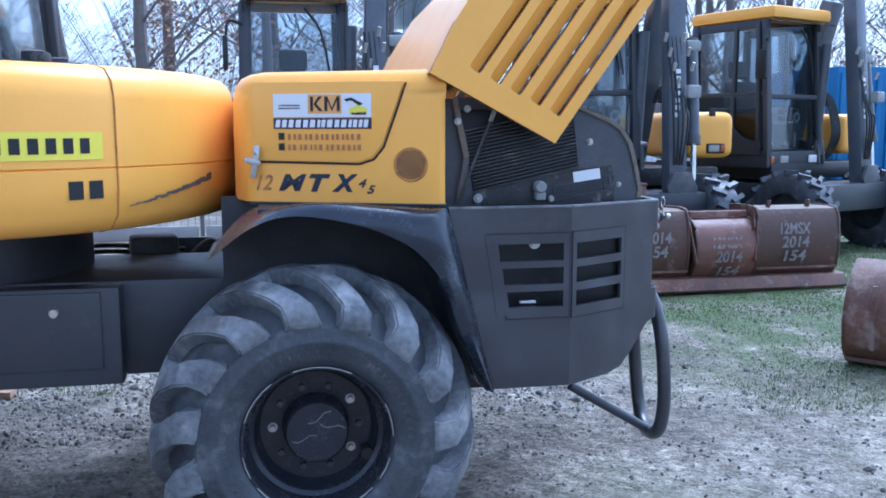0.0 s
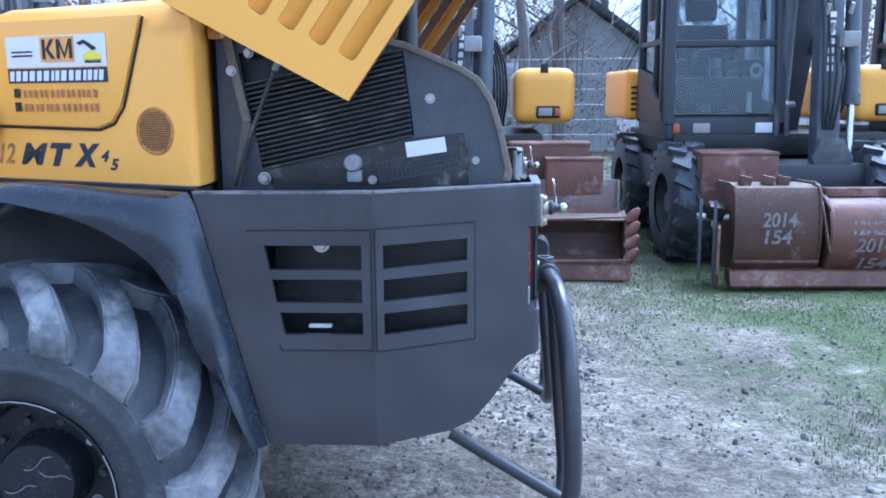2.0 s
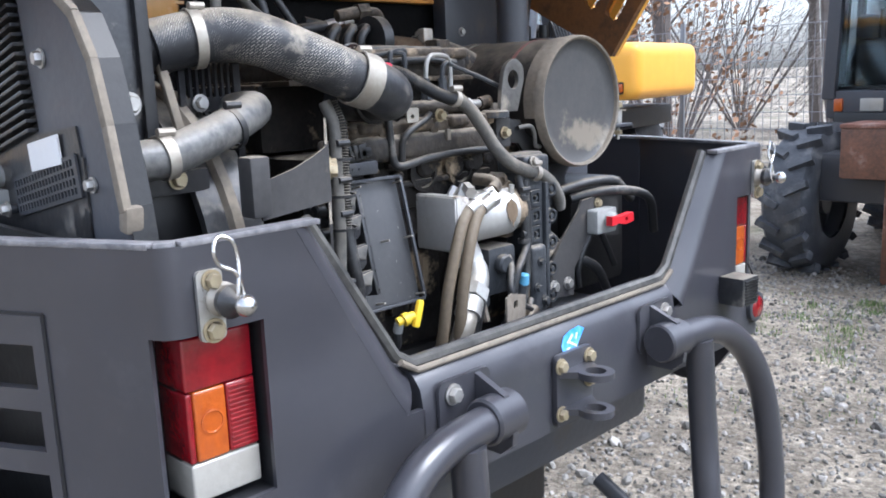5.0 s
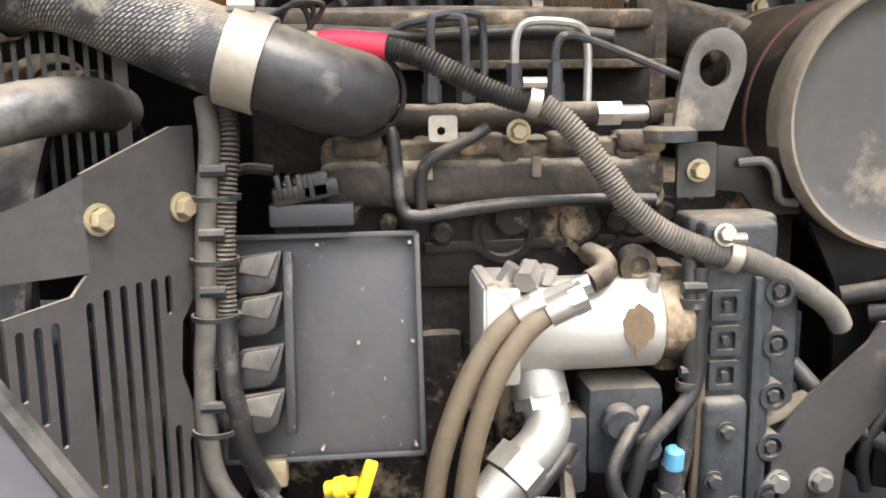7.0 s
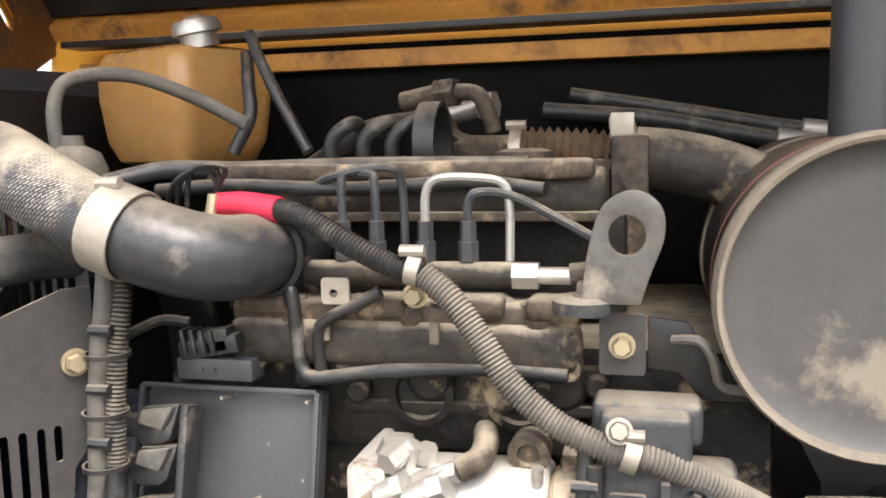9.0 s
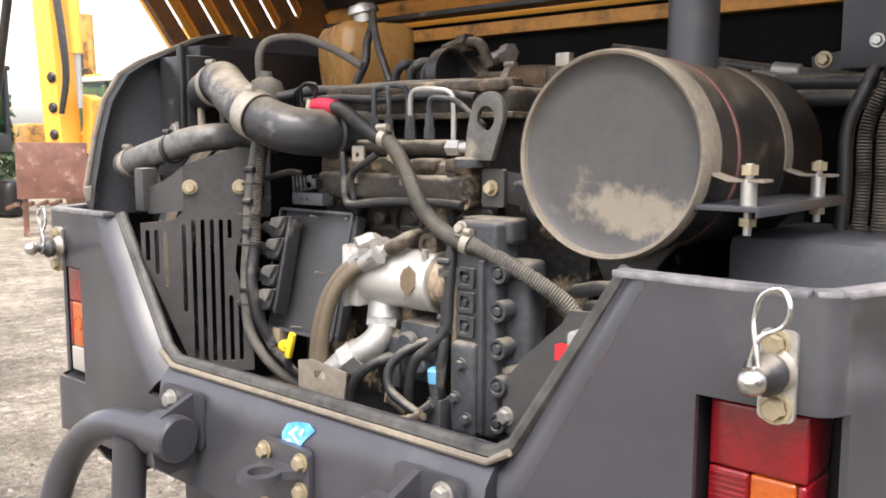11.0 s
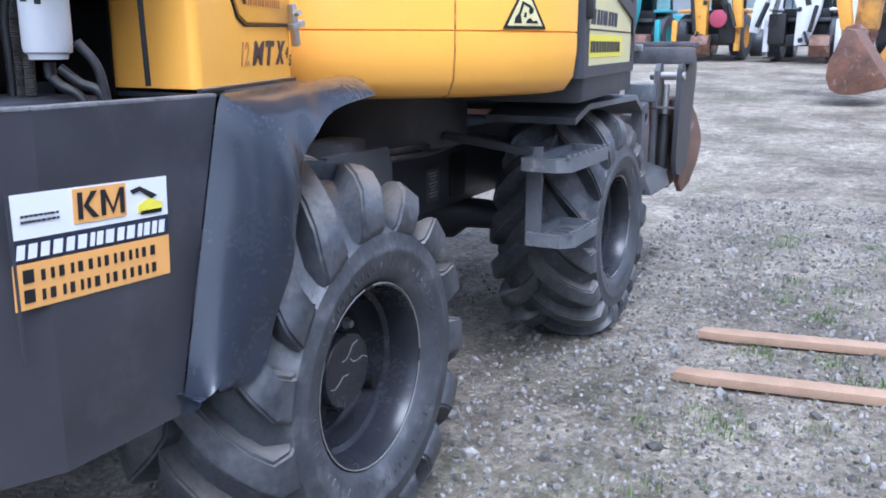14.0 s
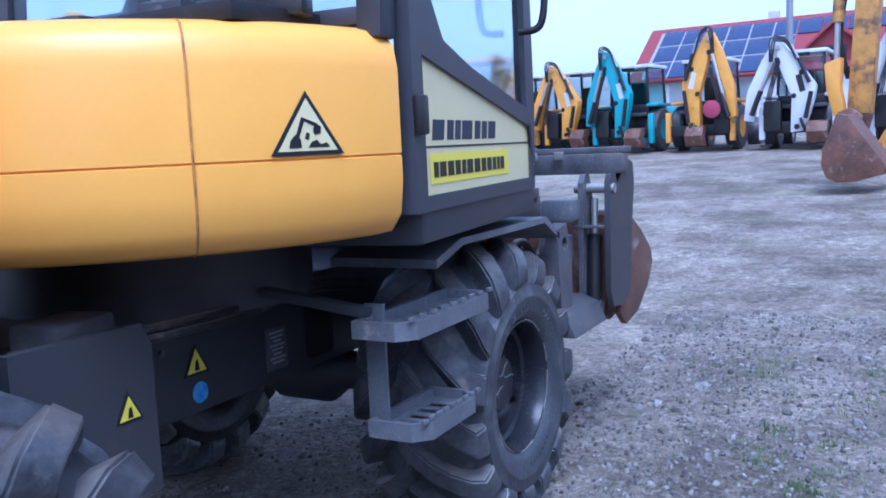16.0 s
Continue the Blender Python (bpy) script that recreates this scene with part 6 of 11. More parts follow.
ex("flange_tab", box((0.02, 0.028, 0.03), pose(-0.478, 0.172, 1.598), 0.003), dusty_steel, silencer)
ex("rust_shield", box((0.008, 0.095, 0.022), pose(-0.466, 0.122, 1.548), 0.003), engine_grey, silencer)
ex("flange_slab", box((0.04, 0.042, 0.15), pose(-0.452, 0.182, 1.512), 0.005), engine_grey, silencer, "dust-covered flange slab")
bm = tube([(-0.50, -0.06, 1.612), (-0.50, -0.045, 1.585), (-0.50, -0.02, 1.572), (-0.50, 0.04, 1.570)], 0.020, 18, 6)
rod((-0.50, -0.066, 1.575), (-0.50, -0.04, 1.60), 0.026, 16, bm)
ex("turbo_pipe", bm, engine_grey, silencer)

# hydraulic lines along the bulkhead, with a bolted black bracket
for line, r in (([(-0.80, 0.08, 1.652), (-0.80, 0.25, 1.622), (-0.80, 0.40, 1.594), (-0.80, 0.56, 1.572), (-0.80, 0.72, 1.566)], 0.011), ([(-0.79, 0.04, 1.628), (-0.79, 0.20, 1.612), (-0.79, 0.36, 1.580), (-0.79, 0.56, 1.548), (-0.79, 0.72, 1.54)], 0.013)):
    line_ob = ex("hydraulic_line", tube(line, r, 12, 8), hose)
    q0, q1 = Vector(line[2]).lerp(Vector(line[3]), 0.10), Vector(line[2]).lerp(Vector(line[3]), 0.42)
    ex("line_ferrule", rod(q0, q1, r * 1.35, 12, None, None, 0.002), dusty_zinc, line_ob)
bracket_ob = ex("line_bracket", box((0.012, 0.13, 0.062), pose(-0.825, 0.545, 1.592, 8, 0, 0), 0.004), black, label="black bolted line bracket")
for y, z in ((0.50, 1.607), (0.555, 1.588)):
    ex("bracket_bolt", bolt((-0.819, y, z), (1, 0, 0), 0.011, 0.012), brass, bracket_ob)
bm = rod((-0.46, -0.09, 1.632), (-0.452, -0.045, 1.640), 0.0125, 14)
rod((-0.452, -0.045, 1.640), (-0.448, -0.020, 1.642), 0.018, 6, bm)
tube([(-0.448, -0.020, 1.642), (-0.446, 0.005, 1.638), (-0.45, 0.018, 1.615), (-0.455, 0.022, 1.595)], 0.010, 12, 5, 0, 0.006, bm)
ex_pieces("hose_elbow_fitting", bm, engine_grey, piece="hex_nut")

# expansion tank
bm = bmesh.new()
tank_rings = []
for z, w, d in ((1.566, 0.085, 0.060), (1.572, 0.098, 0.072), (1.60, 0.112, 0.082), (1.66, 0.120, 0.088), (1.71, 0.120, 0.088), (1.728, 0.112, 0.080), (1.734, 0.095, 0.066)):
    tank_rings.append([bm.verts.new((-0.615 + x, -0.476 + 0.90 * y, z - 0.008)) for x, y in rounded(-d, -w, d, w, 0.03, 4)])
for a, b in zip(tank_rings, tank_rings[1:]):
    for j in range(len(a)):
        bm.faces.new((a[j], a[(j + 1) % len(a)], b[(j + 1) % len(b)], b[j]))
bm.faces.new(tank_rings[0])
bm.faces.new(tank_rings[-1])
bmesh.ops.rotate(bm, cent=(-0.615, -0.470, 1.65), matrix=Matrix.Rotation(radians(-24), 3, "Z"), verts=bm.verts)
tank = ex("expansion_tank", bm, amber_tank, label="brown-stained translucent coolant tank")
ex("tank_seam", between((-0.568, -0.570, 1.652), (-0.505, -0.400, 1.652), 0.012, 0.006, (0, 0, 1), 0.002), amber_tank, tank)
bm = lathe([(0, 0.024), (0.012, 0.024), (0.015, 0.020), (0.030, 0.018), (0.034, 0.010), (0.035, 0.0), (0.026, -0.002), (0.026, -0.02), (0, -0.02)], pose(-0.555, -0.415, 1.742, 8, 8, 0), 24)
ex("tank_cap", bm, steel, tank, "grey metal pressure cap")
ex("overflow_hose", tube([(-0.30, -0.46, 1.58), (-0.30, -0.46, 1.635), (-0.32, -0.45, 1.665), (-0.36, -0.40, 1.67), (-0.40, -0.34, 1.645), (-0.42, -0.28, 1.61)], 0.0085, 10, 10), dusty_hose, tank)
ex("vent_hose", tube([(-0.46, -0.29, 1.725), (-0.445, -0.27, 1.69), (-0.43, -0.24, 1.64), (-0.42, -0.20, 1.575)], 0.0075, 10, 8), hose, tank)
ex("vent_hose", tube([(-0.47, -0.30, 1.70), (-0.44, -0.285, 1.66), (-0.43, -0.28, 1.62), (-0.42, -0.30, 1.575)], 0.0085, 10, 8), hose, tank)
bm = lathe([(0.0, 0.05), (0.012, 0.05), (0.014, 0.038), (0.03, 0.03), (0.038, 0.012), (0.038, -0.01), (0, -0.012)], pose(-0.30, -0.44, 1.55, 0, 0, 0), 24)
ex("breather_cap", bm, dusty_hose, label="grey dusty breather cap")
ex("cross_hose", tube([(-0.30, -0.40, 1.545), (-0.33, -0.34, 1.558), (-0.34, -0.25, 1.556), (-0.34, -0.10, 1.558), (-0.345, 0.08, 1.556)], 0.011, 12, 8), scuffed_hose)
ex("cross_hose", tube([(-0.31, -0.34, 1.535), (-0.315, -0.25, 1.54), (-0.32, -0.12, 1.535), (-0.33, 0.02, 1.54), (-0.32, 0.10, 1.532)], 0.008, 10, 8), hose)
ex("hydraulic_hose", tube([(-0.62, -0.28, 1.55), (-0.58, -0.18, 1.60), (-0.56, -0.10, 1.612), (-0.55, -0.05, 1.618)], 0.014, 12, 8), hose)
bm = rod((-0.55, -0.052, 1.618), (-0.545, -0.01, 1.628), 0.013, 12)
rod((-0.545, -0.012, 1.627), (-0.54, 0.01, 1.63), 0.018, 6, bm)
ex("hose_fitting", bm, steel)
for y in (-0.16, -0.12, -0.085):
    ex("injector_hose", tube([(-0.40, y, 1.55), (-0.395, y, 1.585), (-0.40, y + 0.02, 1.605), (-0.43, y + 0.025, 1.60), (-0.45, y + 0.025, 1.55)], 0.009, 10, 6), hose)
bm = lathe([(0.045, -0.012), (0.05, -0.012), (0.05, 0.012), (0.045, 0.012), (0.0, 0.01)], basis((-0.41, -0.04, 1.58), (1, 0, 0), (0, 0, 1)), 20)
ex("belt_wheel", bm, hose)

# loops of wire by the red sleeve
for k in range(3):
    ex("loose_wire", tube([(-0.26, -0.30 + 0.012 * k, 1.515), (-0.24, -0.275 + 0.01 * k, 1.548 + 0.006 * k), (-0.245, -0.245 + 0.012 * k, 1.562), (-0.255, -0.235, 1.54), (-0.26, -0.25, 1.515)], 0.003, 6, 6), hose)
bm = rod((-0.235, -0.238, 1.495), (-0.24, -0.232, 1.535), 0.006, 8)
ex("terminal_bolt", bm, brass)

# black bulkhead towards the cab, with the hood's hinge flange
ex("bulkhead", box((0.008, 1.43, 0.62), pose(-0.852, -0.055, 1.44)), bulkhead_black)
bm = between((-0.835, -0.80, 1.722), (-0.835, 0.86, 1.722), 0.035, 0.03, (0, 0, 1), 0.004)
ex("hinge_flange", bm, yellow_in, label="rust-stained orange flange")
bm = between((-0.80, -0.80, 1.765), (-0.80, 0.86, 1.765), 0.06, 0.012, (0, 0, 1), 0.003)
ex("hinge_seal", bm, hose)
# right rear corner of the bay
bm = box((0.05, 0.24, 0.14), pose(-0.80, 0.66, 1.655), 0.006)
box_plate = ex("relay_box", bm, frame_grey, label="dark grey box on the bulkhead")
ex("box_bolt", bolt((-0.774, 0.60, 1.63), (1, 0, 0), 0.009, 0.01), steel, box_plate)
for z, r in ((1.562, 0.013), (1.535, 0.015)):
    ex("fuel_pipe", tube([(-0.70, 0.46, z), (-0.70, 0.56, z - 0.003), (-0.69, 0.66, z - 0.006), (-0.66, 0.72, z)], r, 10, 6), hose)
filt = ex("fuel_filter", lathe([(0, -0.078), (0.036, -0.078), (0.038, -0.068), (0.045, -0.064), (0.047, -0.052), (0.047, 0.078), (0.043, 0.085), (0, 0.085)], pose(-0.618, 0.744, 1.474), 32), white_tin, label="white screw-on fuel filter")
bm = box((0.09, 0.10, 0.035), pose(-0.625, 0.744, 1.585), 0.01)
rod((-0.625, 0.70, 1.60), (-0.625, 0.70, 1.635), 0.016, 12, bm)
rod((-0.625, 0.78, 1.60), (-0.625, 0.78, 1.64), 0.014, 12, bm)
box((0.04, 0.16, 0.04), pose(-0.66, 0.76, 1.57), 0.008, bm)
ex("filter_head", bm, black, filt)
for k in range(2):
    ex("print_bar", box((0.001, 0.018, 0.008), pose(-0.5714, 0.748 - 0.002 * k, 1.52 - 0.012 * k)), ink, filt)
ex("print_bar", box((0.001, 0.012, 0.022), pose(-0.5815, 0.773, 1.51, 0, 0, 38)), ink, filt)
bm = rod((-0.618, 0.744, 1.36), (-0.618, 0.744, 1.39), 0.012, 12)
ex("drain_tap", bm, hose, filt)
for a in ([(-0.62, 0.77, 1.38), (-0.64, 0.80, 1.35), (-0.66, 0.83, 1.33), (-0.68, 0.84, 1.25)], [(-0.62, 0.74, 1.365), (-0.62, 0.77, 1.345), (-0.64, 0.80, 1.32), (-0.66, 0.82, 1.25)], [(-0.64, 0.80, 1.43), (-0.66, 0.83, 1.38), (-0.67, 0.84, 1.30)]):
    ex("filter_hose", tube(a, 0.010, 10, 6), hose, filt)
for k in range(3):
    y = 0.60 + 0.028 * k
    ex("upright_loom", tube([(-0.66, y + 0.03, 1.575), (-0.645, y + 0.02, 1.54), (-0.64, y, 1.48), (-0.64, y, 1.38), (-0.64, y - 0.005, 1.25)], 0.011, 10, 8, 0.0025 if k else 0, 0.005), hose)
ex("battery_box", box((0.30, 0.26, 0.20), pose(-0.60, 0.62, 1.22), 0.02), dusty_cover)
# gas strut of the hood
bm = rod((-0.78, 0.84, 1.34), (-0.76, 0.85, 1.62), 0.006, 10)
rod((-0.76, 0.85, 1.56), (-0.70, 0.86, 2.05), 0.010, 12, bm)
ex("gas_strut", bm, black)

# battery switch on its bent plate, beside the opening
sm = basis((-0.2, 0, 0), (0, 1, 0), (0, 0, 1))
outline = [(0.253, 1.050), (0.253, 1.092), (0.294, 1.142), (0.358, 1.200), (0.370, 1.221), (0.426, 1.224), (0.509, 1.208), (0.517, 1.121), (0.399, 1.135), (0.375, 1.117), (0.339, 1.071), (0.334, 1.011), (0.248, 1.019)]
swp = ex("switch_plate", plate(outline, 0.006, sm), guard_grey, label="bent dark grey bracket plate for the battery switch")
for y, z in ((0.261, 1.043), (0.311, 1.042)):
    ex("plate_bolt", bolt((-0.2, y, z), (1, 0, 0), 0.011, 0.012), steel, swp)
ex("plate_bolt", bolt((-0.2, 0.428, 1.209), (1, 0, 0), 0.009, 0.010), brass, swp)
bm = plate(rounded(0.386, 1.142, 0.462, 1.198, 0.006), 0.03, sm @ Matrix.Translation((0, 0, 0.03)), (), None, 0.004)
ex("battery_switch", bm, pale_grey, swp, "pale grey battery switch")
ex("switch_hub", rod((-0.172, 0.43, 1.172), (-0.150, 0.43, 1.172), 0.019, 16, None, 0.016, 0.003), pale_grey, swp)
key = [(0.391, 1.165), (0.391, 1.186), (0.42, 1.182), (0.445, 1.184), (0.475, 1.186), (0.478, 1.166), (0.445, 1.162), (0.42, 1.168)]
ex("red_key", plate(key, 0.016, sm @ Matrix.Translation((0, 0, 0.066)), [[(0.447 + 0.005 * math.cos(radians(a)), 1.174 + 0.005 * math.sin(radians(a))) for a in range(0, 360, 45)]], None), red_plastic, swp, "red plastic battery switch key")
ex("dust_ledge", box((0.03, 0.07, 0.012), pose(-0.225, 0.275, 1.118, 20, 0, 0), 0.004), rim_dust, swp)
for line in ([(-0.20, 0.40, 1.14), (-0.205, 0.375, 1.10), (-0.21, 0.365, 1.06), (-0.215, 0.375, 1.02)], [(-0.20, 0.44, 1.14), (-0.205, 0.48, 1.09), (-0.21, 0.51, 1.05)]):
    ex("switch_cable", tube(line, 0.0075, 10, 6), hose, swp)
bm = bmesh.new()
box((0.20, 0.22, 0.26), pose(-0.36, 0.52, 1.12), 0.02, bm)
ex("hydraulic_tank", bm, black)
for line in ([(-0.25, 0.35, 1.24), (-0.22, 0.42, 1.255), (-0.20, 0.50, 1.25), (-0.21, 0.58, 1.20)], [(-0.26, 0.30, 1.16), (-0.22, 0.35, 1.10), (-0.20, 0.42, 1.06), (-0.22, 0.50, 0.98)], [(-0.24, 0.38, 1.22), (-0.18, 0.46, 1.235), (-0.15, 0.56, 1.21), (-0.17, 0.62, 1.12)]):
    ex("bay_hose", tube(line, 0.011, 12, 8), hose)

# ---------------------------------------------------------------- outside of the rear body
def bars(m, width, height, count, mat, parent, name="print_bar", seed=1, gap=0.25, shear=0.0):
    """A line of writing that cannot be read, as one row of plain bars."""
    rnd = random.Random(seed)
    sizes = [0.6 + 0.6 * rnd.random() for _ in range(count)]
    total = sum(sizes) * (1 + gap)
    bm = bmesh.new()
    x = 0.0
    for w in sizes:
        wide = width * w / total
        s = shear * height
        plate([(x, 0), (x + wide, 0), (x + wide + s, height), (x + s, height)], 0.0006, m, (), bm)
        x += wide * (1 + gap)
    return tagged(ex(name, bm, mat, parent, smooth=0), kind="stuff")


def flat(m, x0, y0, x1, y1, mat, parent, name, label="", lift=0.001):
    return ex(name, plate([(x0, y0), (x1, y0), (x1, y1), (x0, y1)], 0.0008, m @ Matrix.Translation((0, 0, lift))), mat, parent, label, 0)


brown_ink = material("brown_ink", (0.42, 0.16, 0.06), 0.5, bump=0.0)


def rental_sticker(m, w, h, parent, boxed):
    """A rental firm's sticker: white field, orange mark with black shapes, picture of a machine, dark band, two lines of bars."""
    top = flat(m, 0, 0.60 * h, w, h, white_paper, parent, "sticker", "white and orange rental sticker with dark print")
    lift = m @ Matrix.Translation((0, 0, 0.0018))
    flat(lift, 0.36 * w, 0.66 * h, 0.70 * w, 0.985 * h, orange_paper, top, "orange_field")
    up = m @ Matrix.Translation((0, 0, 0.0036))
    for k, (pts) in enumerate(([(0.385, 0.70), (0.415, 0.70), (0.415, 0.95), (0.385, 0.95)], [(0.42, 0.82), (0.475, 0.70), (0.515, 0.70), (0.45, 0.83), (0.51, 0.95), (0.47, 0.95)],
                               [(0.53, 0.70), (0.56, 0.70), (0.56, 0.95), (0.53, 0.95)], [(0.655, 0.70), (0.685, 0.70), (0.685, 0.95), (0.655, 0.95)], [(0.56, 0.95), (0.607, 0.76), (0.655, 0.95), (0.655, 0.88), (0.607, 0.70), (0.56, 0.88)])):
        ex("mark_shape", plate([(x * w, y * h) for x, y in pts], 0.0006, up @ Matrix.Translation((0, 0, 0.001))), ink, top, smooth=0)
    bars(lift @ Matrix.Translation((0.06 * w, 0.79 * h, 0.001)), 0.22 * w, 0.022 * h, 9, ink, top, seed=3)
    bars(lift @ Matrix.Translation((0.06 * w, 0.74 * h, 0.001)), 0.22 * w, 0.022 * h, 10, ink, top, seed=4)
    for pts, mat in (([(0.78, 0.66), (0.95, 0.66), (0.96, 0.74), (0.86, 0.80), (0.78, 0.74)], yellow_paper), ([(0.73, 0.90), (0.80, 0.93), (0.92, 0.82), (0.88, 0.79), (0.80, 0.88), (0.75, 0.86)], ink), ([(0.80, 0.64), (0.95, 0.64), (0.95, 0.68), (0.80, 0.68)], ink)):
        ex("machine_shape", plate([(x * w, y * h) for x, y in pts], 0.0006, lift @ Matrix.Translation((0, 0, 0.0012))), mat, top, smooth=0)
    band = flat(m, 0, 0.40 * h, w, 0.585 * h, navy, parent, "sticker_band")
    bars(lift @ Matrix.Translation((0.02 * w, 0.425 * h, 0.001)), 0.96 * w, 0.13 * h, 15, white_paper, band, seed=5, gap=0.45, shear=0.15)
    if boxed:
        field = flat(m, 0, -0.03 * h, w, 0.385 * h, orange_paper, parent, "sticker_field")
    else:
        field = band
    for k, y in enumerate((0.21, 0.03)):
        flat(lift, 0.05 * w, y * h, 0.11 * w, (y + 0.12) * h, ink, field, "phone_symbol")
        bars(lift @ Matrix.Translation((0.15 * w, y * h, 0.001)), 0.78 * w, 0.10 * h, 14, ink if boxed else brown_ink, field, seed=7 + k, gap=1.3)


for s in (-1, 1):
    a, b = Vector((-1.565, s * 0.625, 0)), Vector((-0.865, s * 0.90, 0))
    if s < 0:
        face = basis(a, b - a, (0, 0, 1))
        ux = lambda x: (x + 1.565) / 0.931
    else:
        face = basis(b, a - b, (0, 0, 1))
        ux = lambda x: (-0.865 - x) / 0.931
    # lid with its rounded corner
    lid = [(-1.54, 1.485), (-1.17, 1.478), (-1.12, 1.495), (-1.085, 1.54), (-1.03, 1.70), (-1.008, 1.768), (-1.54, 1.768)]
    pts = [(ux(x), z) for x, z in lid]
    if s > 0:
        pts = pts[::-1]
    ex("cowl_lid", plate(pts, 0.012, face @ Matrix.Translation((0, 0, 0.007)), (), None, 0.004), yellow, cowl, "yellow lid")
    seam_pts = [face @ Vector((ux(x + 0.006), z - 0.006, 0.002)) for x, z in lid[:6]]
    # black tube draws the thin shadow line along the lid's edge
    ex("lid_shadow_line", tube(seam_pts, 0.004, 6, raw=True), ink, cowl)
    # round pierced disc
    c = (ux(-0.987), 1.471)
    ring = None if s > 0 else lathe([(0.0, 0.001), (0.056, 0.001), (0.058, 0.004), (0.062, 0.003), (0.063, 0.0)], face @ Matrix.Translation((c[0], c[1], 0)), 36)
    if s < 0:
        disc = ex("vent_disc", ring, yellow_in, cowl, "round pierced yellow vent")
        dots = bmesh.new()
        for i in range(-9, 10):
            for j in range(-9, 10):
                u, v = i * 0.006, j * 0.006
                if u * u + v * v < 0.053 ** 2:
                    plate([(c[0] + u - 0.0018, c[1] + v - 0.0018), (c[0] + u + 0.0018, c[1] + v - 0.0018), (c[0] + u + 0.0018, c[1] + v + 0.0018), (c[0] + u - 0.0018, c[1] + v + 0.0018)], 0.0004, face @ Matrix.Translation((0, 0, 0.002)), (), dots)
        tagged(ex("vent_dots", dots, ink, disc, smooth=0), kind="stuff")
    # model mark as plain slanted shapes
    start = -1.535 if s < 0 else -1.13
    d = 1 if s < 0 else -1
    for text, off, size, width, mt in (("12", 0.0, 0.080, 0.066, yellow_in), ("M", 0.082, 0.082, 0.108, navy), ("T", 0.192, 0.082, 0.082, navy), ("X", 0.272, 0.082, 0.100, navy), ("4", 0.366, 0.042, 0.032, navy), ("5", 0.396, 0.042, 0.032, navy)):
        letter_m = BASE @ face @ Matrix.Translation((ux(start + d * off), 1.366 if text == "5" else 1.388 if text == "4" else 1.375, 0.0014))
        lettering(text, letter_m, size, mt, cowl, "model_mark", width=width, shear=0.32, bold=0.003 if text == "M" else 0.0045 if text in "TX" else 0.0012)
    # sticker and latch
    m2 = face @ Matrix.Translation((ux(-1.463 if s < 0 else -1.119), 1.515, 0.0085))
    rental_sticker(m2, 0.37, 0.21, cowl, False)
    bm = bmesh.new()
    p = face @ Vector((ux(-1.53), 1.48, 0.02))
    box((0.022, 0.02, 0.12), Matrix.Translation(p) @ pose(0, 0, 0, 0, 8, 0), 0.004, bm)
    box((0.06, 0.025, 0.02), Matrix.Translation(p + Vector((-0.01, 0, 0.0))) @ pose(0, 0, 0, 0, 15, 0), 0.004, bm)
    rod(p + Vector((0, 0, 0.03)), p + Vector((0.01, s * 0.03, 0.035)), 0.008, 8, bm)
    ex("latch", bm, steel, cowl, "zinc latch")
# dark trim under the cowl
ex("cowl_trim", between((-1.56, -0.63, 1.326), (-0.865, -0.905, 1.326), 0.02, 0.012, (0, 0, 1), 0.003), hose)
ex("cowl_trim", between((-1.56, 0.63, 1.326), (-0.865, 0.905, 1.326), 0.02, 0.012, (0, 0, 1), 0.003), hose)

# raised frames round the cooling slots
fm = basis((0, -SIDE_Y - 0.003, 0), (1, 0, 0), (0, 0, 1))
slots = [[(xa + 0.01, z0), (-0.44, z0), (-0.44, z1), (xa, z1)] for z0, z1, xa in ((1.122, 1.185, -0.688), (1.036, 1.097, -0.672), (0.952, 1.01, -0.654))]
ex("slot_frame", plate([(-0.735, 1.218), (-0.69, 0.925), (-0.424, 0.925), (-0.424, 1.218)], 0.004, fm, slots), grey, shell_left)
a = Vector((FOLD_X, -SIDE_Y, 0))
turn = Vector((0.022, -REAR_Y + MID_Y, 0)) - a
fm = basis(a + Vector((-0.001, -0.003, 0)), turn, (0, 0, 1))
slots = [[(0.025, z0), (0.258, z0 + 0.006), (0.258, z1), (0.025, z1 - 0.004)] for z0, z1 in ((1.122, 1.187), (1.036, 1.098), (0.948, 1.01))]
ex("slot_frame", plate([(0.008, 1.218), (0.008, 0.92), (0.278, 0.93), (0.278, 1.222)], 0.004, fm, slots), grey, shell_left)
ex("slot_bolt", bolt((-0.545, -SIDE_Y + 0.02, 1.185), (0, -1, 0), 0.016, 0.012), steel, shell_left)
ex("white_scrap", box((0.06, 0.02, 0.008), pose(-0.56, -SIDE_Y + 0.05, 0.962), 0.002), white_paper, shell_left)
ex("inner_baffle", box((0.55, 0.01, 0.5), pose(-0.42, -0.80, 1.07)), black, shell_left)

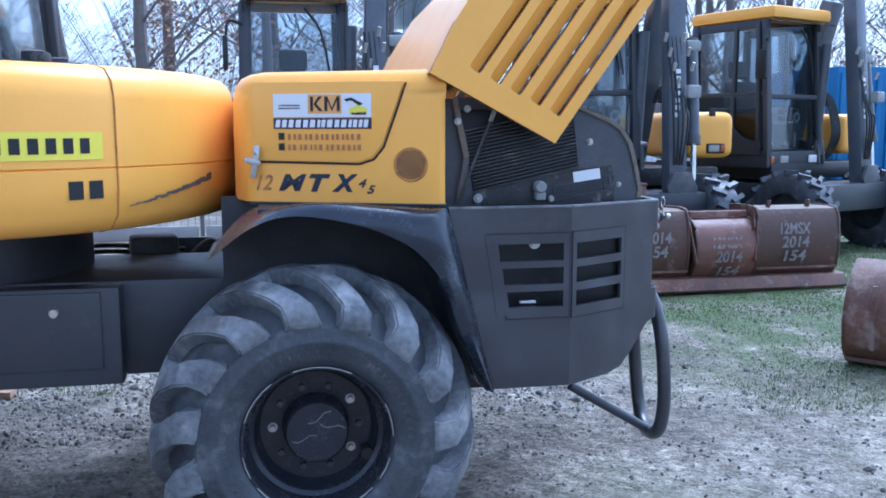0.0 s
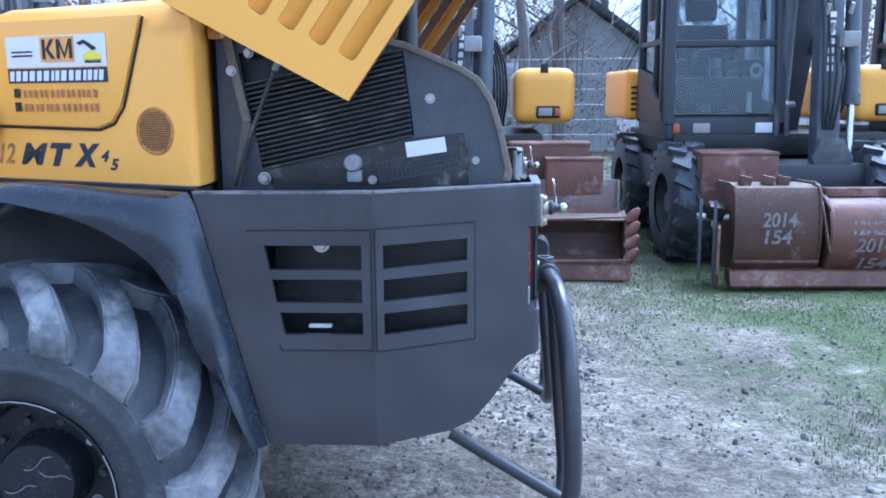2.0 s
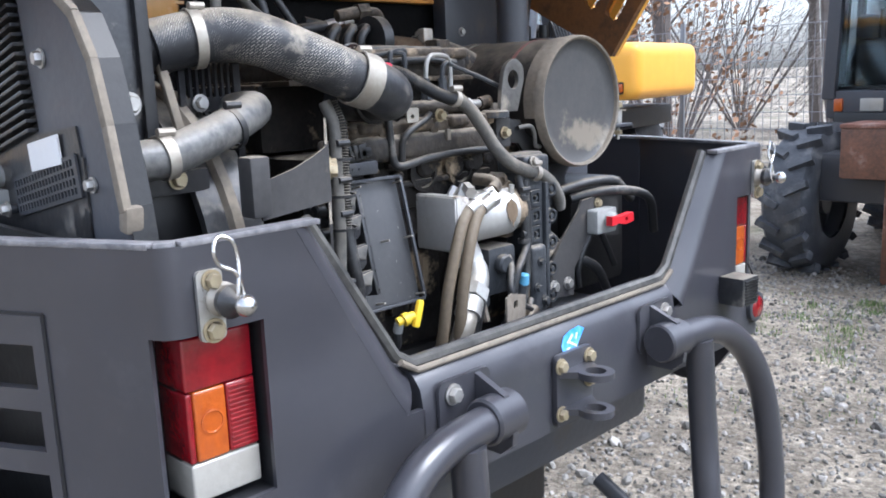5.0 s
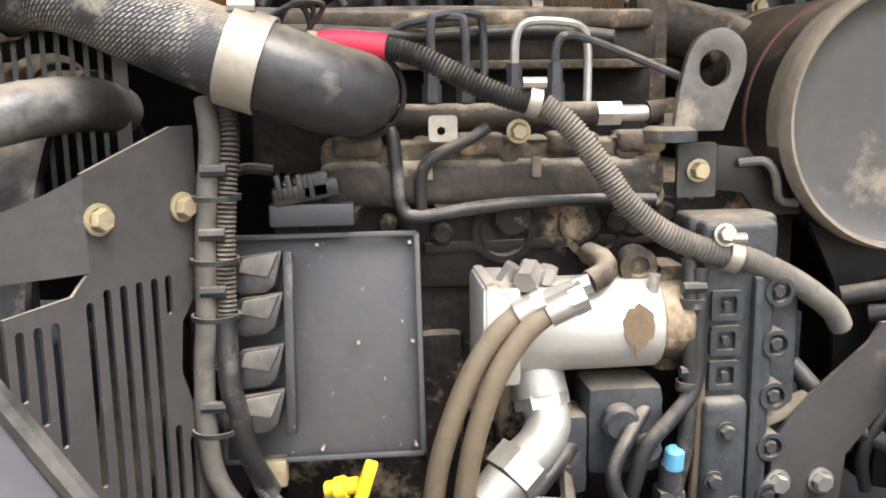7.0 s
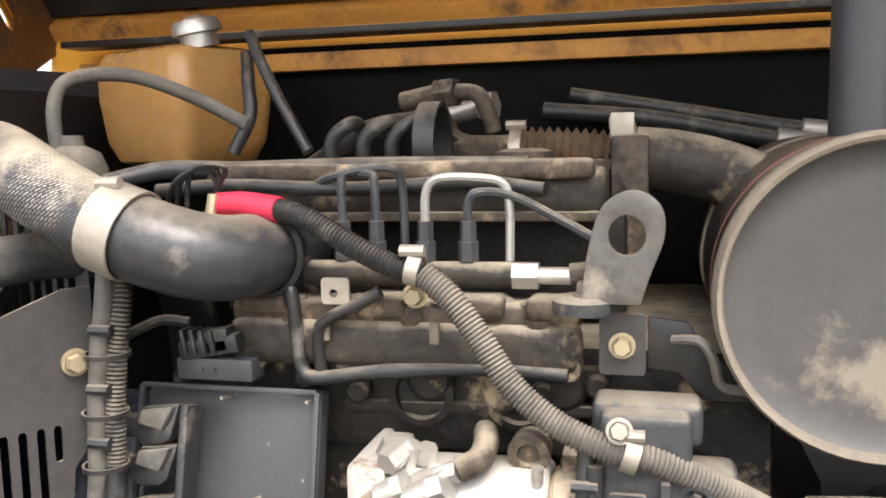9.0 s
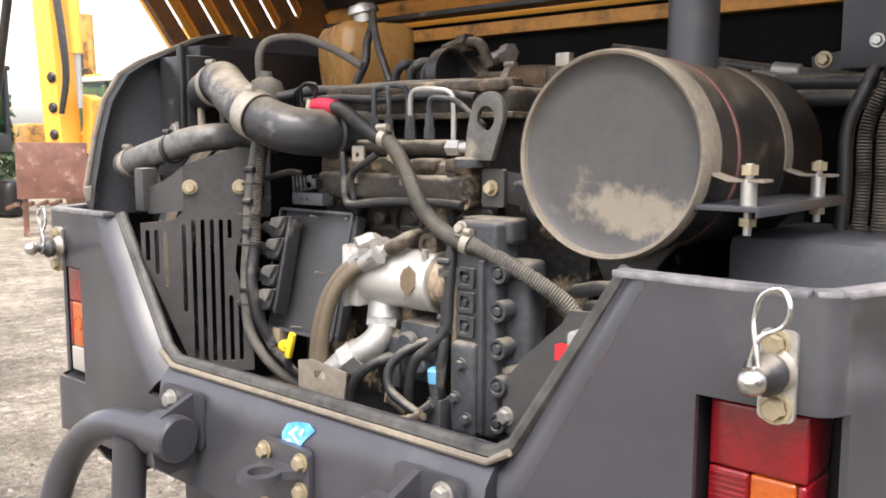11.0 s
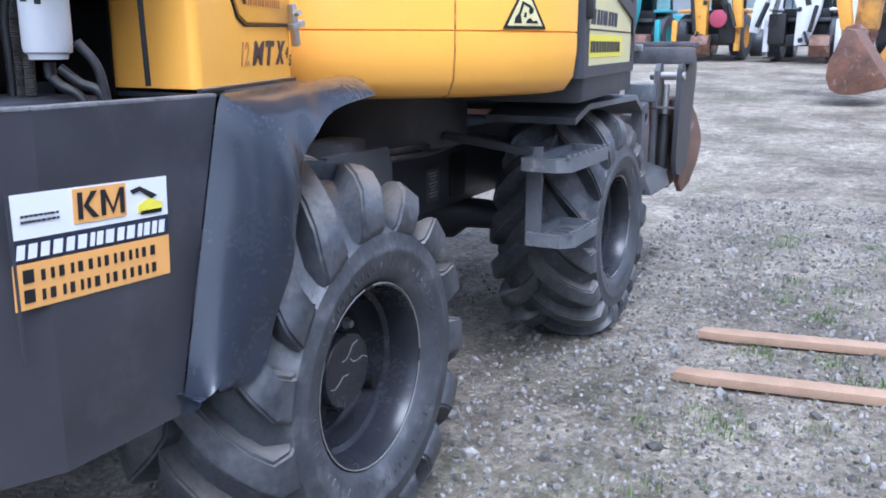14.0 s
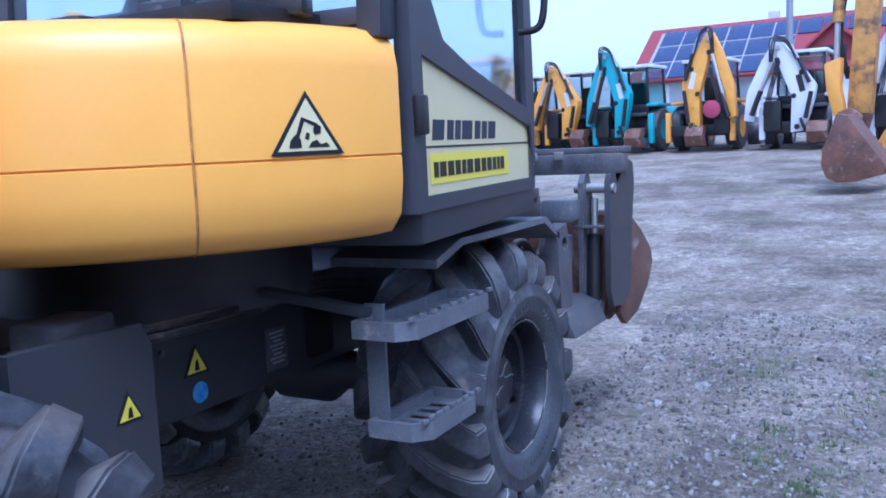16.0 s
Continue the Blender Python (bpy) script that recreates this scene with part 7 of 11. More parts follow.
# lamps behind the openings of the rear corners
for s in (-1, 1):
    lm = basis((0.022, MID_Y, 0), (0, 1, 0), (0, 0, 1))
    side_y = lambda v: s * v + MID_Y
    shell = shell_right if s > 0 else shell_left
    # near-black plates: the dark of the hollow is put into their colour
    ex("lamp_recess", box((0.006, 0.15, 0.25), pose(-0.088, side_y(0.712), 1.088)), ink, shell, "lamp recess with its darkness put into black plates")
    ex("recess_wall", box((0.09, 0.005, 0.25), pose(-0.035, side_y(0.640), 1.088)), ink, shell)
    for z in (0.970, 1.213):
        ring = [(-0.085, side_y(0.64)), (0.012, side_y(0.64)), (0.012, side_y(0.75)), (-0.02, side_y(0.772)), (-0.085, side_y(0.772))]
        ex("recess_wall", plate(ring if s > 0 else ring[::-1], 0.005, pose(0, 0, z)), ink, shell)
    lamp = ex("rear_lamp", box((0.05, 0.098, 0.222), pose(-0.056, side_y(0.700), 1.088), 0.003), black, excavator, "rear lamp with red, orange and clear fields")
    for v0, v1, z0, z1, mt in ((0.650, 0.750, 1.128, 1.197, red_lens), (0.650, 0.693, 1.033, 1.1265, red_lens), (0.694, 0.740, 1.033, 1.1265, orange_lens), (0.741, 0.750, 1.033, 1.1265, red_lens), (0.650, 0.750, 0.980, 1.0315, white_lens)):
        ex("lens", box((0.070, v1 - v0, z1 - z0), pose(-0.039, side_y((v0 + v1) / 2), (z0 + z1) / 2), 0.004, None, 3), mt, lamp)
    for k in range(14):
        ex("lens_rib", box((0.003, 0.038, 0.0035), pose(-0.0035, side_y(0.6715), 1.0385 + 0.0063 * k), 0.001), red_lens, lamp)
    ex("lens_boss", lathe([(0.016, 0), (0.0165, 0.002), (0.014, 0.0025), (0.0135, 0.001), (0, 0.001)], pose(-0.0042, side_y(0.716), 1.083, 0, 90, 0), 20), orange_lens, lamp)
    # spring catch: zinc plate, rubber cone, ball knob and pin
    uc = side_y(0.708 if s > 0 else 0.741)
    hole = [rounded(uc - 0.004 - s * 0.010, 1.262, uc + 0.004 - s * 0.010, 1.272, 0.0035, 2), rounded(uc - 0.004 + s * 0.009, 1.205, uc + 0.004 + s * 0.009, 1.213, 0.0035, 2)]
    clip = ex("hood_catch", plate(rounded(uc - 0.0175, 1.197, uc + 0.0175, 1.285, 0.007), 0.006, lm @ Matrix.Translation((0, 0, 0.0075)), hole, None), steel, excavator, "zinc hood catch with a split pin")
    kc = Vector((side_y(0.706 if s > 0 else 0.728), 1.247, 0))
    ex("catch_seat", lathe([(0, 0.007), (0.021, 0.008), (0.022, 0.012), (0.018, 0.018), (0.017, 0.024), (0.0, 0.025)], lm @ Matrix.Translation(kc), 24), dusty_steel, clip)
    ex("catch_cone", lathe([(0, 0.024), (0.020, 0.025), (0.021, 0.034), (0.012, 0.044), (0.008, 0.052), (0, 0.053)], lm @ Matrix.Translation(kc), 20), plastic, clip, "black rubber cone")
    ex("catch_knob", lathe([(0.006, 0.045)] + [(0.0135 * math.sin(radians(a)), 0.064 - 0.0135 * math.cos(radians(a))) for a in range(25, 181, 15)], lm @ Matrix.Translation(kc), 20), polished, clip, "bright ball knob")
    loop = [(0.002, -0.006), (-0.004, 0.024), (-0.010, 0.050), (-0.004, 0.074), (0.012, 0.080), (0.022, 0.066), (0.016, 0.048), (-0.002, 0.036), (-0.010, 0.010), (-0.006, -0.012)]
    ex("split_pin", tube([lm @ Vector((kc.x + s * x, 1.247 + y, 0.046 + 0.003 * (i % 2) - 0.012 * max(0, y) / 0.08)) for i, (x, y) in enumerate(loop)], 0.0026, 8, 6), polished, clip)
    ex("catch_bolt", bolt(lm @ Vector((uc - s * 0.002, 1.272, 0.0075)), lm.to_3x3() @ Vector((0, 0, 1)), 0.010, 0.012), brass, clip)
    ex("catch_bolt", bolt(lm @ Vector((uc, 1.210, 0.0075)), lm.to_3x3() @ Vector((0, 0, 1)), 0.0115, 0.012), brass, clip)
    if s > 0:
        rc = lm @ Matrix.Translation((0.74, 0.928, 0))
        refl = ex("reflector", lathe([(0, 0.012), (0.027, 0.012), (0.031, 0.012), (0.036, 0.010), (0.037, 0.0)], rc, 28), frame_grey, excavator, "round red reflector in a grey ring")
        ex("reflector_lens", lathe([(0, 0.016), (0.024, 0.0145), (0.027, 0.012)], rc, 28), red_lens, refl)
        work = ex("work_lamp", box((0.062, 0.066, 0.066), pose(0.055, 0.615, 1.003, 0, 0, -4), 0.006), plastic, excavator, "small black work lamp with a yellow tag")
        for k in range(8):
            ex("lamp_rib", box((0.004, 0.052, 0.003), pose(0.087, 0.613, 0.979 + 0.007 * k, 0, 0, -4)), black, work)
            ex("lamp_rib", box((0.05, 0.004, 0.003), pose(0.055, 0.649, 0.979 + 0.007 * k, 0, 0, -4)), black, work)
        ex("yellow_tag", box((0.006, 0.010, 0.03), pose(0.074, 0.655, 1.012, 12, 0, 0), 0.002), yellow_plastic, work)
        ex("tag_tie", tube([(0.072, 0.652, 1.02), (0.070, 0.646, 1.04), (0.064, 0.638, 1.062)], 0.0022, 6, 4), ink, work)
# sticker on the right side
rm = basis((-0.338, SIDE_Y + 0.001, 0.985), (-1, 0, -0.035), (0, 0, 1))
rental_sticker(rm, 0.36, 0.195, shell_right, True)
ex("panel_groove", box((0.006, 0.004, 0.30), pose(-0.345, SIDE_Y + 0.001, 1.03)), frame_grey, shell_right)

# beam: sticker, towing eyes, guard hoops
ex("blue_sticker", plate([(-0.036, -0.020), (-0.020, -0.026), (0.002, -0.022), (0.014, -0.006), (0.036, 0.014), (0.020, 0.022), (-0.006, 0.019), (-0.028, 0.012), (-0.038, -0.004)], 0.0008, basis((0.0205, 0.036, 1.018), (0, 1, 0), (-0.16, 0, 1))), blue_paper, excavator, "torn bright blue sticker with pale marks")
for u, v, w, h, turn in ((-0.012, 0.004, 0.022, 0.004, 35), (-0.006, -0.006, 0.024, 0.004, -30), (0.008, 0.006, 0.012, 0.004, 60), (-0.02, -0.012, 0.010, 0.003, 10)):
    ex("sticker_mark", plate([(-w / 2, -h / 2), (w / 2, -h / 2), (w / 2, h / 2), (-w / 2, h / 2)], 0.0004, basis((0.0205, 0.036, 1.018), (0, 1, 0), (-0.16, 0, 1)) @ pose(u, v, 0.0012, 0, 0, turn)), white_paper, smooth=0)
tow = ex("towing_bracket", plate(rounded(-0.055, -0.075, 0.055, 0.06, 0.012), 0.012, basis((0.035, 0.02, 0.945), (0, 1, 0), (0, 0, 1)), (), None, 0.003), grey, excavator, "bolted towing bracket with two flat eyes")
for z in (0.975, 0.905):
    ring_pts = [(0.035 * math.cos(radians(a)) + 0.045, 0.032 * math.sin(radians(a))) for a in range(-120, 121, 15)] + [(0.0, -0.05), (0.0, 0.05)][::-1]
    hole = [(0.02 * math.cos(radians(a)) + 0.045, 0.018 * math.sin(radians(a))) for a in range(0, 360, 24)]
    ex("towing_eye", plate(ring_pts, 0.012, basis((0.035, 0.02, z), (1, 0, 0), (0, 1, 0)), [hole], None, 0), grey, tow, "flat steel eye")
for y, z in ((-0.025, 0.985), (-0.025, 0.895), (0.06, 0.94), (0.06, 0.985)):
    ex("bracket_bolt", bolt((0.036, y, z), (1, 0, 0), 0.011, 0.012), brass, tow)


def hoop(s):
    """A bent tube guard on the beam: a collar, a tube that bends out and down, an upright, a low stay."""
    line = [(0.078, 0.285, 0.967), (0.088, 0.39, 0.963), (0.098, 0.47, 0.935), (0.110, 0.545, 0.865), (0.120, 0.60, 0.755), (0.130, 0.625, 0.60), (0.136, 0.625, 0.43), (0.130, 0.60, 0.32), (0.125, 0.53, 0.275), (0.128, 0.44, 0.285), (0.135, 0.375, 0.35), (0.128, 0.355, 0.46), (0.108, 0.352, 0.70), (0.092, 0.35, 0.95)]
    bm = tube([(x, s * v + MID_Y, z) for x, v, z in line], 0.029, 20, 8)
    guard = ex("guard_hoop", bm, grey, excavator, "dark painted bent tube guard")
    ex("guard_stay", rod((0.128, s * 0.50, 0.28), (-0.24, s * 0.48, 0.50), 0.02, 14), frame_grey, guard)
    ex("guard_collar", rod((0.072, s * 0.225 + MID_Y, 0.967), (0.076, s * 0.297 + MID_Y, 0.967), 0.039, 24, None, None, 0.004), grey, guard)
    m = basis((0.05, s * 0.262 + MID_Y, 0.965), (1, 0, 0), (0, 0, 1))
    ex("guard_plate", plate([(-0.03, -0.06), (0.03, -0.06), (0.055, -0.04), (0.06, 0.0), (0.04, 0.04), (-0.03, 0.07)], 0.012, m), grey, guard)
    ex("guard_plate", plate(rounded(-0.06, -0.05, 0.06, 0.05, 0.015), 0.006, basis((0.029, s * 0.285 + MID_Y, 0.985), (0, 1, 0), (0, 0, 1))), grey, guard)
    ex("guard_bolt", bolt((0.03, s * 0.315 + MID_Y, 1.01), (1, 0, 0), 0.013, 0.014), steel, guard)


hoop(-1)
hoop(1)
# bottom of the rear body
bm = plate([(-0.80, -0.90), (-0.41, -0.92), (-0.05, -0.77), (-0.05, 0.77), (-0.41, 0.92), (-0.80, 0.90)], 0.01, Matrix.Translation((0, 0, 0.84)))
ex("belly_plate", bm, frame_grey)
bm = box((0.5, 1.2, 0.18), pose(-0.42, 0, 0.74), 0.03)
ex("rear_ballast", bm, frame_grey)

# ---------------------------------------------------------------- hood, swung open
HOOD_A = Vector((-0.927, 0, 1.792))
E1, E2 = Vector((0.577, 0, 0.817)), Vector((-0.817, 0, 0.577))
HOOD_PROFILE = [(0.0, 0.0), (0.20, 0.03), (0.45, 0.04), (0.62, 0.01), (0.76, -0.06), (0.86, -0.17), (0.92, -0.31), (0.95, -0.517)]


def hood_side(s, inner=False):
    m = basis(HOOD_A + Vector((0, s * 0.915, 0)), E1, E2)
    outline = HOOD_PROFILE + [(0.063, -0.517)]
    holes = []
    for i in range(5):
        w0 = -0.10 - 0.082 * i
        end = 0.80 - 0.012 * i
        holes.append(rounded(0.10 + 0.012 * i, w0 - 0.048, end, w0, 0.012, 3))
    if inner:
        return plate(outline, 0.02 if s < 0 else -0.02, m @ Matrix.Translation((0, 0, -0.0145 if s < 0 else 0.0145)), holes)
    return plate(outline, 0.014 if s < 0 else -0.014, m, holes)


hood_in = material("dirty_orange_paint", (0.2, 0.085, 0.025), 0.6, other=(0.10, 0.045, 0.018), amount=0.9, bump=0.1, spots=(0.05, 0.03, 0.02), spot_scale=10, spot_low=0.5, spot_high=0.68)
hood = ex("hood", hood_side(-1), yellow, label="yellow engine hood with slotted sides, swung up")
ex("hood_side", hood_side(1), yellow, hood)


def louvre(s, i, deep):
    """A sloped blade in one slot of the hood's side, leaving a narrow gap at its lower edge."""
    w0, u0, u1 = -0.101 - 0.082 * i, 0.10 + 0.012 * i, 0.80 - 0.012 * i
    bm = bmesh.new()
    corners = []
    for u in (u0, u1):
        for w, d in ((w0, 0.003), (w0 - 0.014, 0.020), (w0 - 0.041, 0.034)):
            for t in (0.0, 0.003):
                corners.append(bm.verts.new(HOOD_A + E1 * u + E2 * w + Vector((0, s * (0.915 - d - t - deep), 0))))
    a, b = corners[:6], corners[6:]
    for k in (0, 2):
        for j in (0, 1):
            bm.faces.new((a[k + j], a[k + 2 + j], b[k + 2 + j], b[k + j]))
    for e in (a, b):
        bm.faces.new((e[0], e[2], e[3], e[1]))
        bm.faces.new((e[2], e[4], e[5], e[3]))
    bm.faces.new((a[4], a[5], b[5], b[4]))
    bm.faces.new((a[0], a[1], b[1], b[0]))
    return bm


for s in (-1, 1):
    for i in range(5):
        ex("louvre_blade", louvre(s, i, 0.0), yellow, hood)
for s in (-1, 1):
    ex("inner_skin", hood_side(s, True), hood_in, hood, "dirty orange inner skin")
bm = bmesh.new()
rows = []
for u, w in HOOD_PROFILE:
    p = HOOD_A + E1 * u + E2 * w
    nrm = E2
    rows.append([[bm.verts.new(p + Vector((0, y, 0)) - E2 * h) for h in (0.0, 0.012)] for y in [-0.915 + 1.83 * k / 8 for k in range(9)]])
for a, b in zip(rows, rows[1:]):
    for j in range(8):
        for h in (0, 1):
            bm.faces.new((a[j][h], a[j + 1][h], b[j + 1][h], b[j][h]))
ex("hood_top", bm, yellow, hood)
bm = bmesh.new()
for i in range(3):
    u = 0.25 + 0.25 * i
    p = HOOD_A + E1 * u - E2 * 0.02
    between(p + Vector((0, -0.88, 0)), p + Vector((0, 0.88, 0)), 0.03, 0.04, E1, 0.004, bm)
ex("hood_lining", bm, black, hood)
# front lip of the hood: a bent edge under the top
p = HOOD_A + E1 * 0.03 - E2 * 0.03
ex("hood_lip", between(p + Vector((0, -0.90, 0)), p + Vector((0, 0.90, 0)), 0.05, 0.06, E1, 0.006), yellow_in, hood)
bm = plate([(0.05, -0.88), (0.90, -0.88), (0.90, 0.88), (0.05, 0.88)], 0.006, basis(HOOD_A - E2 * 0.03 + E1 * 0.02, E1, (0, 1, 0)))
ex("sound_mat", bm, black, hood)

# ---------------------------------------------------------------- upper structure: seams, stickers, cab
def groove(angle, parent):
    R = 1.166
    pts = []
    for z, d in ((1.244, -0.115), (1.260, -0.05), (1.309, -0.0105), (1.40, 0.001), (1.70, 0.001), (1.76, -0.011), (1.80, -0.044), (1.817, -0.12)):
        pts.append((TURN[0] + (R + d) * math.cos(angle), (R + d) * math.sin(angle), z))
    ex("seam", tube(pts, 0.0032, 6, raw=True), yellow_in, parent)


upper = [o for o in excavator.children if o.name.startswith("counterweight")][0]
groove(radians(51.5), upper)
groove(radians(-46), upper)


def on_round(angle_deg, z, w, h, lift=0.003):
    a = radians(angle_deg)
    R = 1.166 + lift
    o = Vector((TURN[0] + R * math.cos(a), R * math.sin(a), z))
    return basis(o, (-math.sin(a), math.cos(a), 0), (0, 0, 1))


def curved_patch(a0, a1, z0, z1, mat, parent, name, label="", lift=0.002):
    bm = bmesh.new()
    n = 10
    R = 1.165 + lift
    col = []
    for i in range(n + 1):
        a = radians(a0 + (a1 - a0) * i / n)
        col.append([bm.verts.new((TURN[0] + R * math.cos(a), R * math.sin(a), z)) for z in (z0, z1)])
    for a, b in zip(col, col[1:]):
        bm.faces.new((a[0], b[0], b[1], a[1]))
    return ex(name, bm, mat, parent, label)


# left side: yellow strip with bars, dark model mark, scraped corner
strip = curved_patch(-70, -48.5, 1.50, 1.59, yellow_paper, upper, "sticker", "yellow sticker with dark print")
for k in range(7):
    curved_patch(-68.6 + 2.7 * k, -67.0 + 2.7 * k, 1.52, 1.57, ink, strip, "print_bar", "", 0.0035)
for k in range(2):
    curved_patch(-54.6 + 3.4 * k, -52.2 + 3.4 * k, 1.37, 1.43, ink, upper, "mark_shape")
scrape = material("scraped_bare_steel", (0.05, 0.045, 0.045), 0.6, other=(0.16, 0.13, 0.1), amount=0.9, scale=20)
bm = bmesh.new()
for i in range(16):
    a = radians(-44 + 1.4 * i)
    z = 1.335 + 0.0045 * i + 0.008 * noise.noise((i * 0.9, 0, 0))
    h = 0.006 + 0.02 * (i / 15) * (1 + 0.6 * noise.noise((i * 0.7, 4, 1)))
    r0, r1 = 1.163, 1.1685
    plate([(0, 0), (0.036, 0.004), (0.036, h), (0, h * 0.8)], 0.002, basis((TURN[0] + r1 * math.cos(a), r1 * math.sin(a), z), (-math.sin(a), math.cos(a), 0), (0, 0, 1)), (), bm)
ex("scrape", bm, scrape, upper, "scraped bare patch", 0)
# right side: warning triangle
tm = on_round(65.5, 1.479, 0.2, 0.15)
tri_ob = ex("warning_triangle", plate([(-0.103, 0), (0.103, 0), (0, 0.158)], 0.001, tm), ink, upper, "yellow warning triangle with a black rim")
ex("triangle_field", plate([(-0.083, 0.0105), (0.083, 0.0105), (0, 0.139)], 0.001, tm @ Matrix.Translation((0, 0, 0.0015))), cream_paper, tri_ob, smooth=0)
for pts in ([(-0.046, 0.016), (-0.016, 0.016), (-0.018, 0.034), (-0.030, 0.044), (-0.042, 0.032)],
            [(-0.030, 0.038), (-0.022, 0.036), (-0.006, 0.074), (-0.014, 0.080)],
            [(-0.014, 0.080), (-0.006, 0.070), (0.026, 0.056), (0.024, 0.066)],
            [(0.018, 0.066), (0.032, 0.060), (0.030, 0.046), (0.016, 0.042), (0.012, 0.052)],
            [(0.000, 0.016), (0.052, 0.016), (0.044, 0.026), (0.030, 0.022), (0.020, 0.032), (0.008, 0.028)],
            [(-0.008, 0.034), (0.002, 0.032), (0.004, 0.046), (-0.004, 0.048)]):
    ex("triangle_mark", plate([(1.17 * u, 1.17 * v) for u, v in pts], 0.0006, tm @ Matrix.Translation((0, 0, 0.0032))), ink, tri_ob, smooth=0)

# cab
dm = basis((-2.62, 1.172, 0), (-0.993, -0.118, 0), (0, 0, 1))
cab = ex("cab", box((1.22, 0.95, 0.16), pose(-3.28, 0.60, 1.28, 0, 0, 6.8), 0.03), cab_grey, excavator, "dark grey glazed cab")


def cab_bar(a, b, w, h, up=(0, 1, 0), name="cab_pillar"):
    return ex(name, between(a, b, w, h, up, 0.012), cab_grey, cab)


def dpt(u, z, out=0.0):
    return dm @ Vector((u, z, out))


# door: lower panel with sticker, slanted glass edge, frame
door = ex("door_frame", plate([(0.04, 1.30), (1.27, 1.30), (1.30, 1.62), (1.27, 2.62), (0.06, 2.62)], 0.05, dm, [[(0.125, 1.345), (1.225, 1.345), (1.235, 1.545), (0.125, 1.745)], [(0.30, 1.80), (0.55, 1.735), (1.18, 1.62), (1.19, 2.5), (0.17, 2.5), (0.18, 1.95)]]), cab_grey, cab, "dark door frame")
field = ex("door_panel", plate([(0.10, 1.335), (1.24, 1.335), (1.25, 1.56), (0.10, 1.77)], 0.02, dm @ Matrix.Translation((0, 0, -0.012))), cream_paper, door, "pale yellow lower door panel with stickers")
flat(dm @ Matrix.Translation((0, 0, -0.011)), 0.175, 1.375, 0.945, 1.465, yellow_paper, door, "sticker", "yellow sticker with dark print")
bars(dm @ Matrix.Translation((0.20, 1.395, -0.0085)), 0.70, 0.045, 12, ink, door, seed=21)
bars(dm @ Matrix.Translation((0.20, 1.505, -0.0105)), 0.62, 0.06, 7, navy, door, "mark_shape", seed=22, shear=0.2)
flat(dm @ Matrix.Translation((0, 0, -0.0112)), 0.10, 1.482, 1.24, 1.488, ink, door, "panel_line")
ex("door_glass", plate([(0.16, 1.74), (1.20, 1.58), (1.20, 2.52), (0.15, 2.52)], 0.006, dm @ Matrix.Translation((0, 0, -0.022))), glass, door)
ex("door_hinge", box((0.055, 0.11, 0.03), dm @ pose(0.07, 1.575, 0.012), 0.008), black, door)
ex("door_hinge", box((0.055, 0.11, 0.03), dm @ pose(0.07, 2.3, 0.012), 0.008), black, door)
ex("mirror_arm", tube([dpt(1.08, 1.9, 0.01), dpt(1.09, 1.92, 0.09), dpt(1.10, 2.05, 0.11), dpt(1.10, 2.2, 0.11), dpt(1.09, 2.28, 0.05), dpt(1.09, 2.29, 0.0)], 0.014, 10, 6), black, door)
for y in (-0.30,):
    cab_bar((-2.52, y, 1.80), (-2.58, y, 2.65), 0.08, 0.09)
    cab_bar((-3.85, y, 1.30), (-3.75, y, 2.65), 0.08, 0.08)
cab_bar((-2.60, 1.10, 1.78), (-2.64, 1.10, 2.65), 0.08, 0.08)
cab_bar((-2.50, -0.30, 1.845), (-2.60, 1.10, 1.845), 0.06, 0.05, (0, 0, 1), "cab_rail")
cab_bar((-3.12, -0.32, 1.84), (-3.14, -0.32, 2.65), 0.07, 0.07)
ex("rear_glass", plate([(0, 0), (1.36, 0), (1.36, 0.72), (0, 0.72)], 0.006, basis((-2.50, -0.28, 1.87), (-0.07, 1, 0), (-0.06, 0, 1))), glass, cab)
ex("left_glass", plate([(0, 0), (1.28, 0), (1.22, 1.24), (0.04, 1.24)], 0.006, basis((-2.56, -0.33, 1.38), (-1, 0, 0), (0, 0, 1))), glass, cab)
ex("front_glass", plate([(0, 0), (1.3, 0), (1.3, 1.24), (0, 1.24)], 0.006, basis((-3.86, -0.28, 1.38), (-0.03, 1, 0), (0.08, 0, 1))), glass, cab)
ex("cab_roof", box((1.35, 1.5, 0.10), pose(-3.2, 0.39, 2.68, 0, 0, -3), 0.03), yellow, cab)
bm = box((0.45, 0.5, 0.12), pose(-3.0, 0.42, 1.72), 0.04)
box((0.12, 0.48, 0.6), pose(-2.78, 0.42, 2.05, 0, -8, 0), 0.04, bm)
ex("seat", bm, black, cab, "black seat")
ex("steering_column", rod((-3.55, 0.42, 1.4), (-3.45, 0.42, 1.95), 0.04, 12), black, cab)
ex("rear_tray", box((0.5, 1.2, 0.05), pose(-2.45, 0.35, 1.835), 0.01), black, cab)
for y in (0.1, 0.5, 0.9):
    ex("rear_item", box((0.10, 0.16, 0.09), pose(-2.45, y, 1.885, 0, 0, 20 * y), 0.02), plastic, cab)
# boom foot on the far side of the cab
bm = box((0.5, 0.22, 0.8), pose(-3.5, -0.62, 1.75, 0, 12, 0), 0.04)
ex("boom_foot", bm, cab_grey)
bm = between((-3.45, -0.62, 2.0), (-4.3, -0.62, 3.3), 0.2, 0.3, (0, 1, 0), 0.03)
ex("boom", bm, cab_grey, label="dark grey boom")

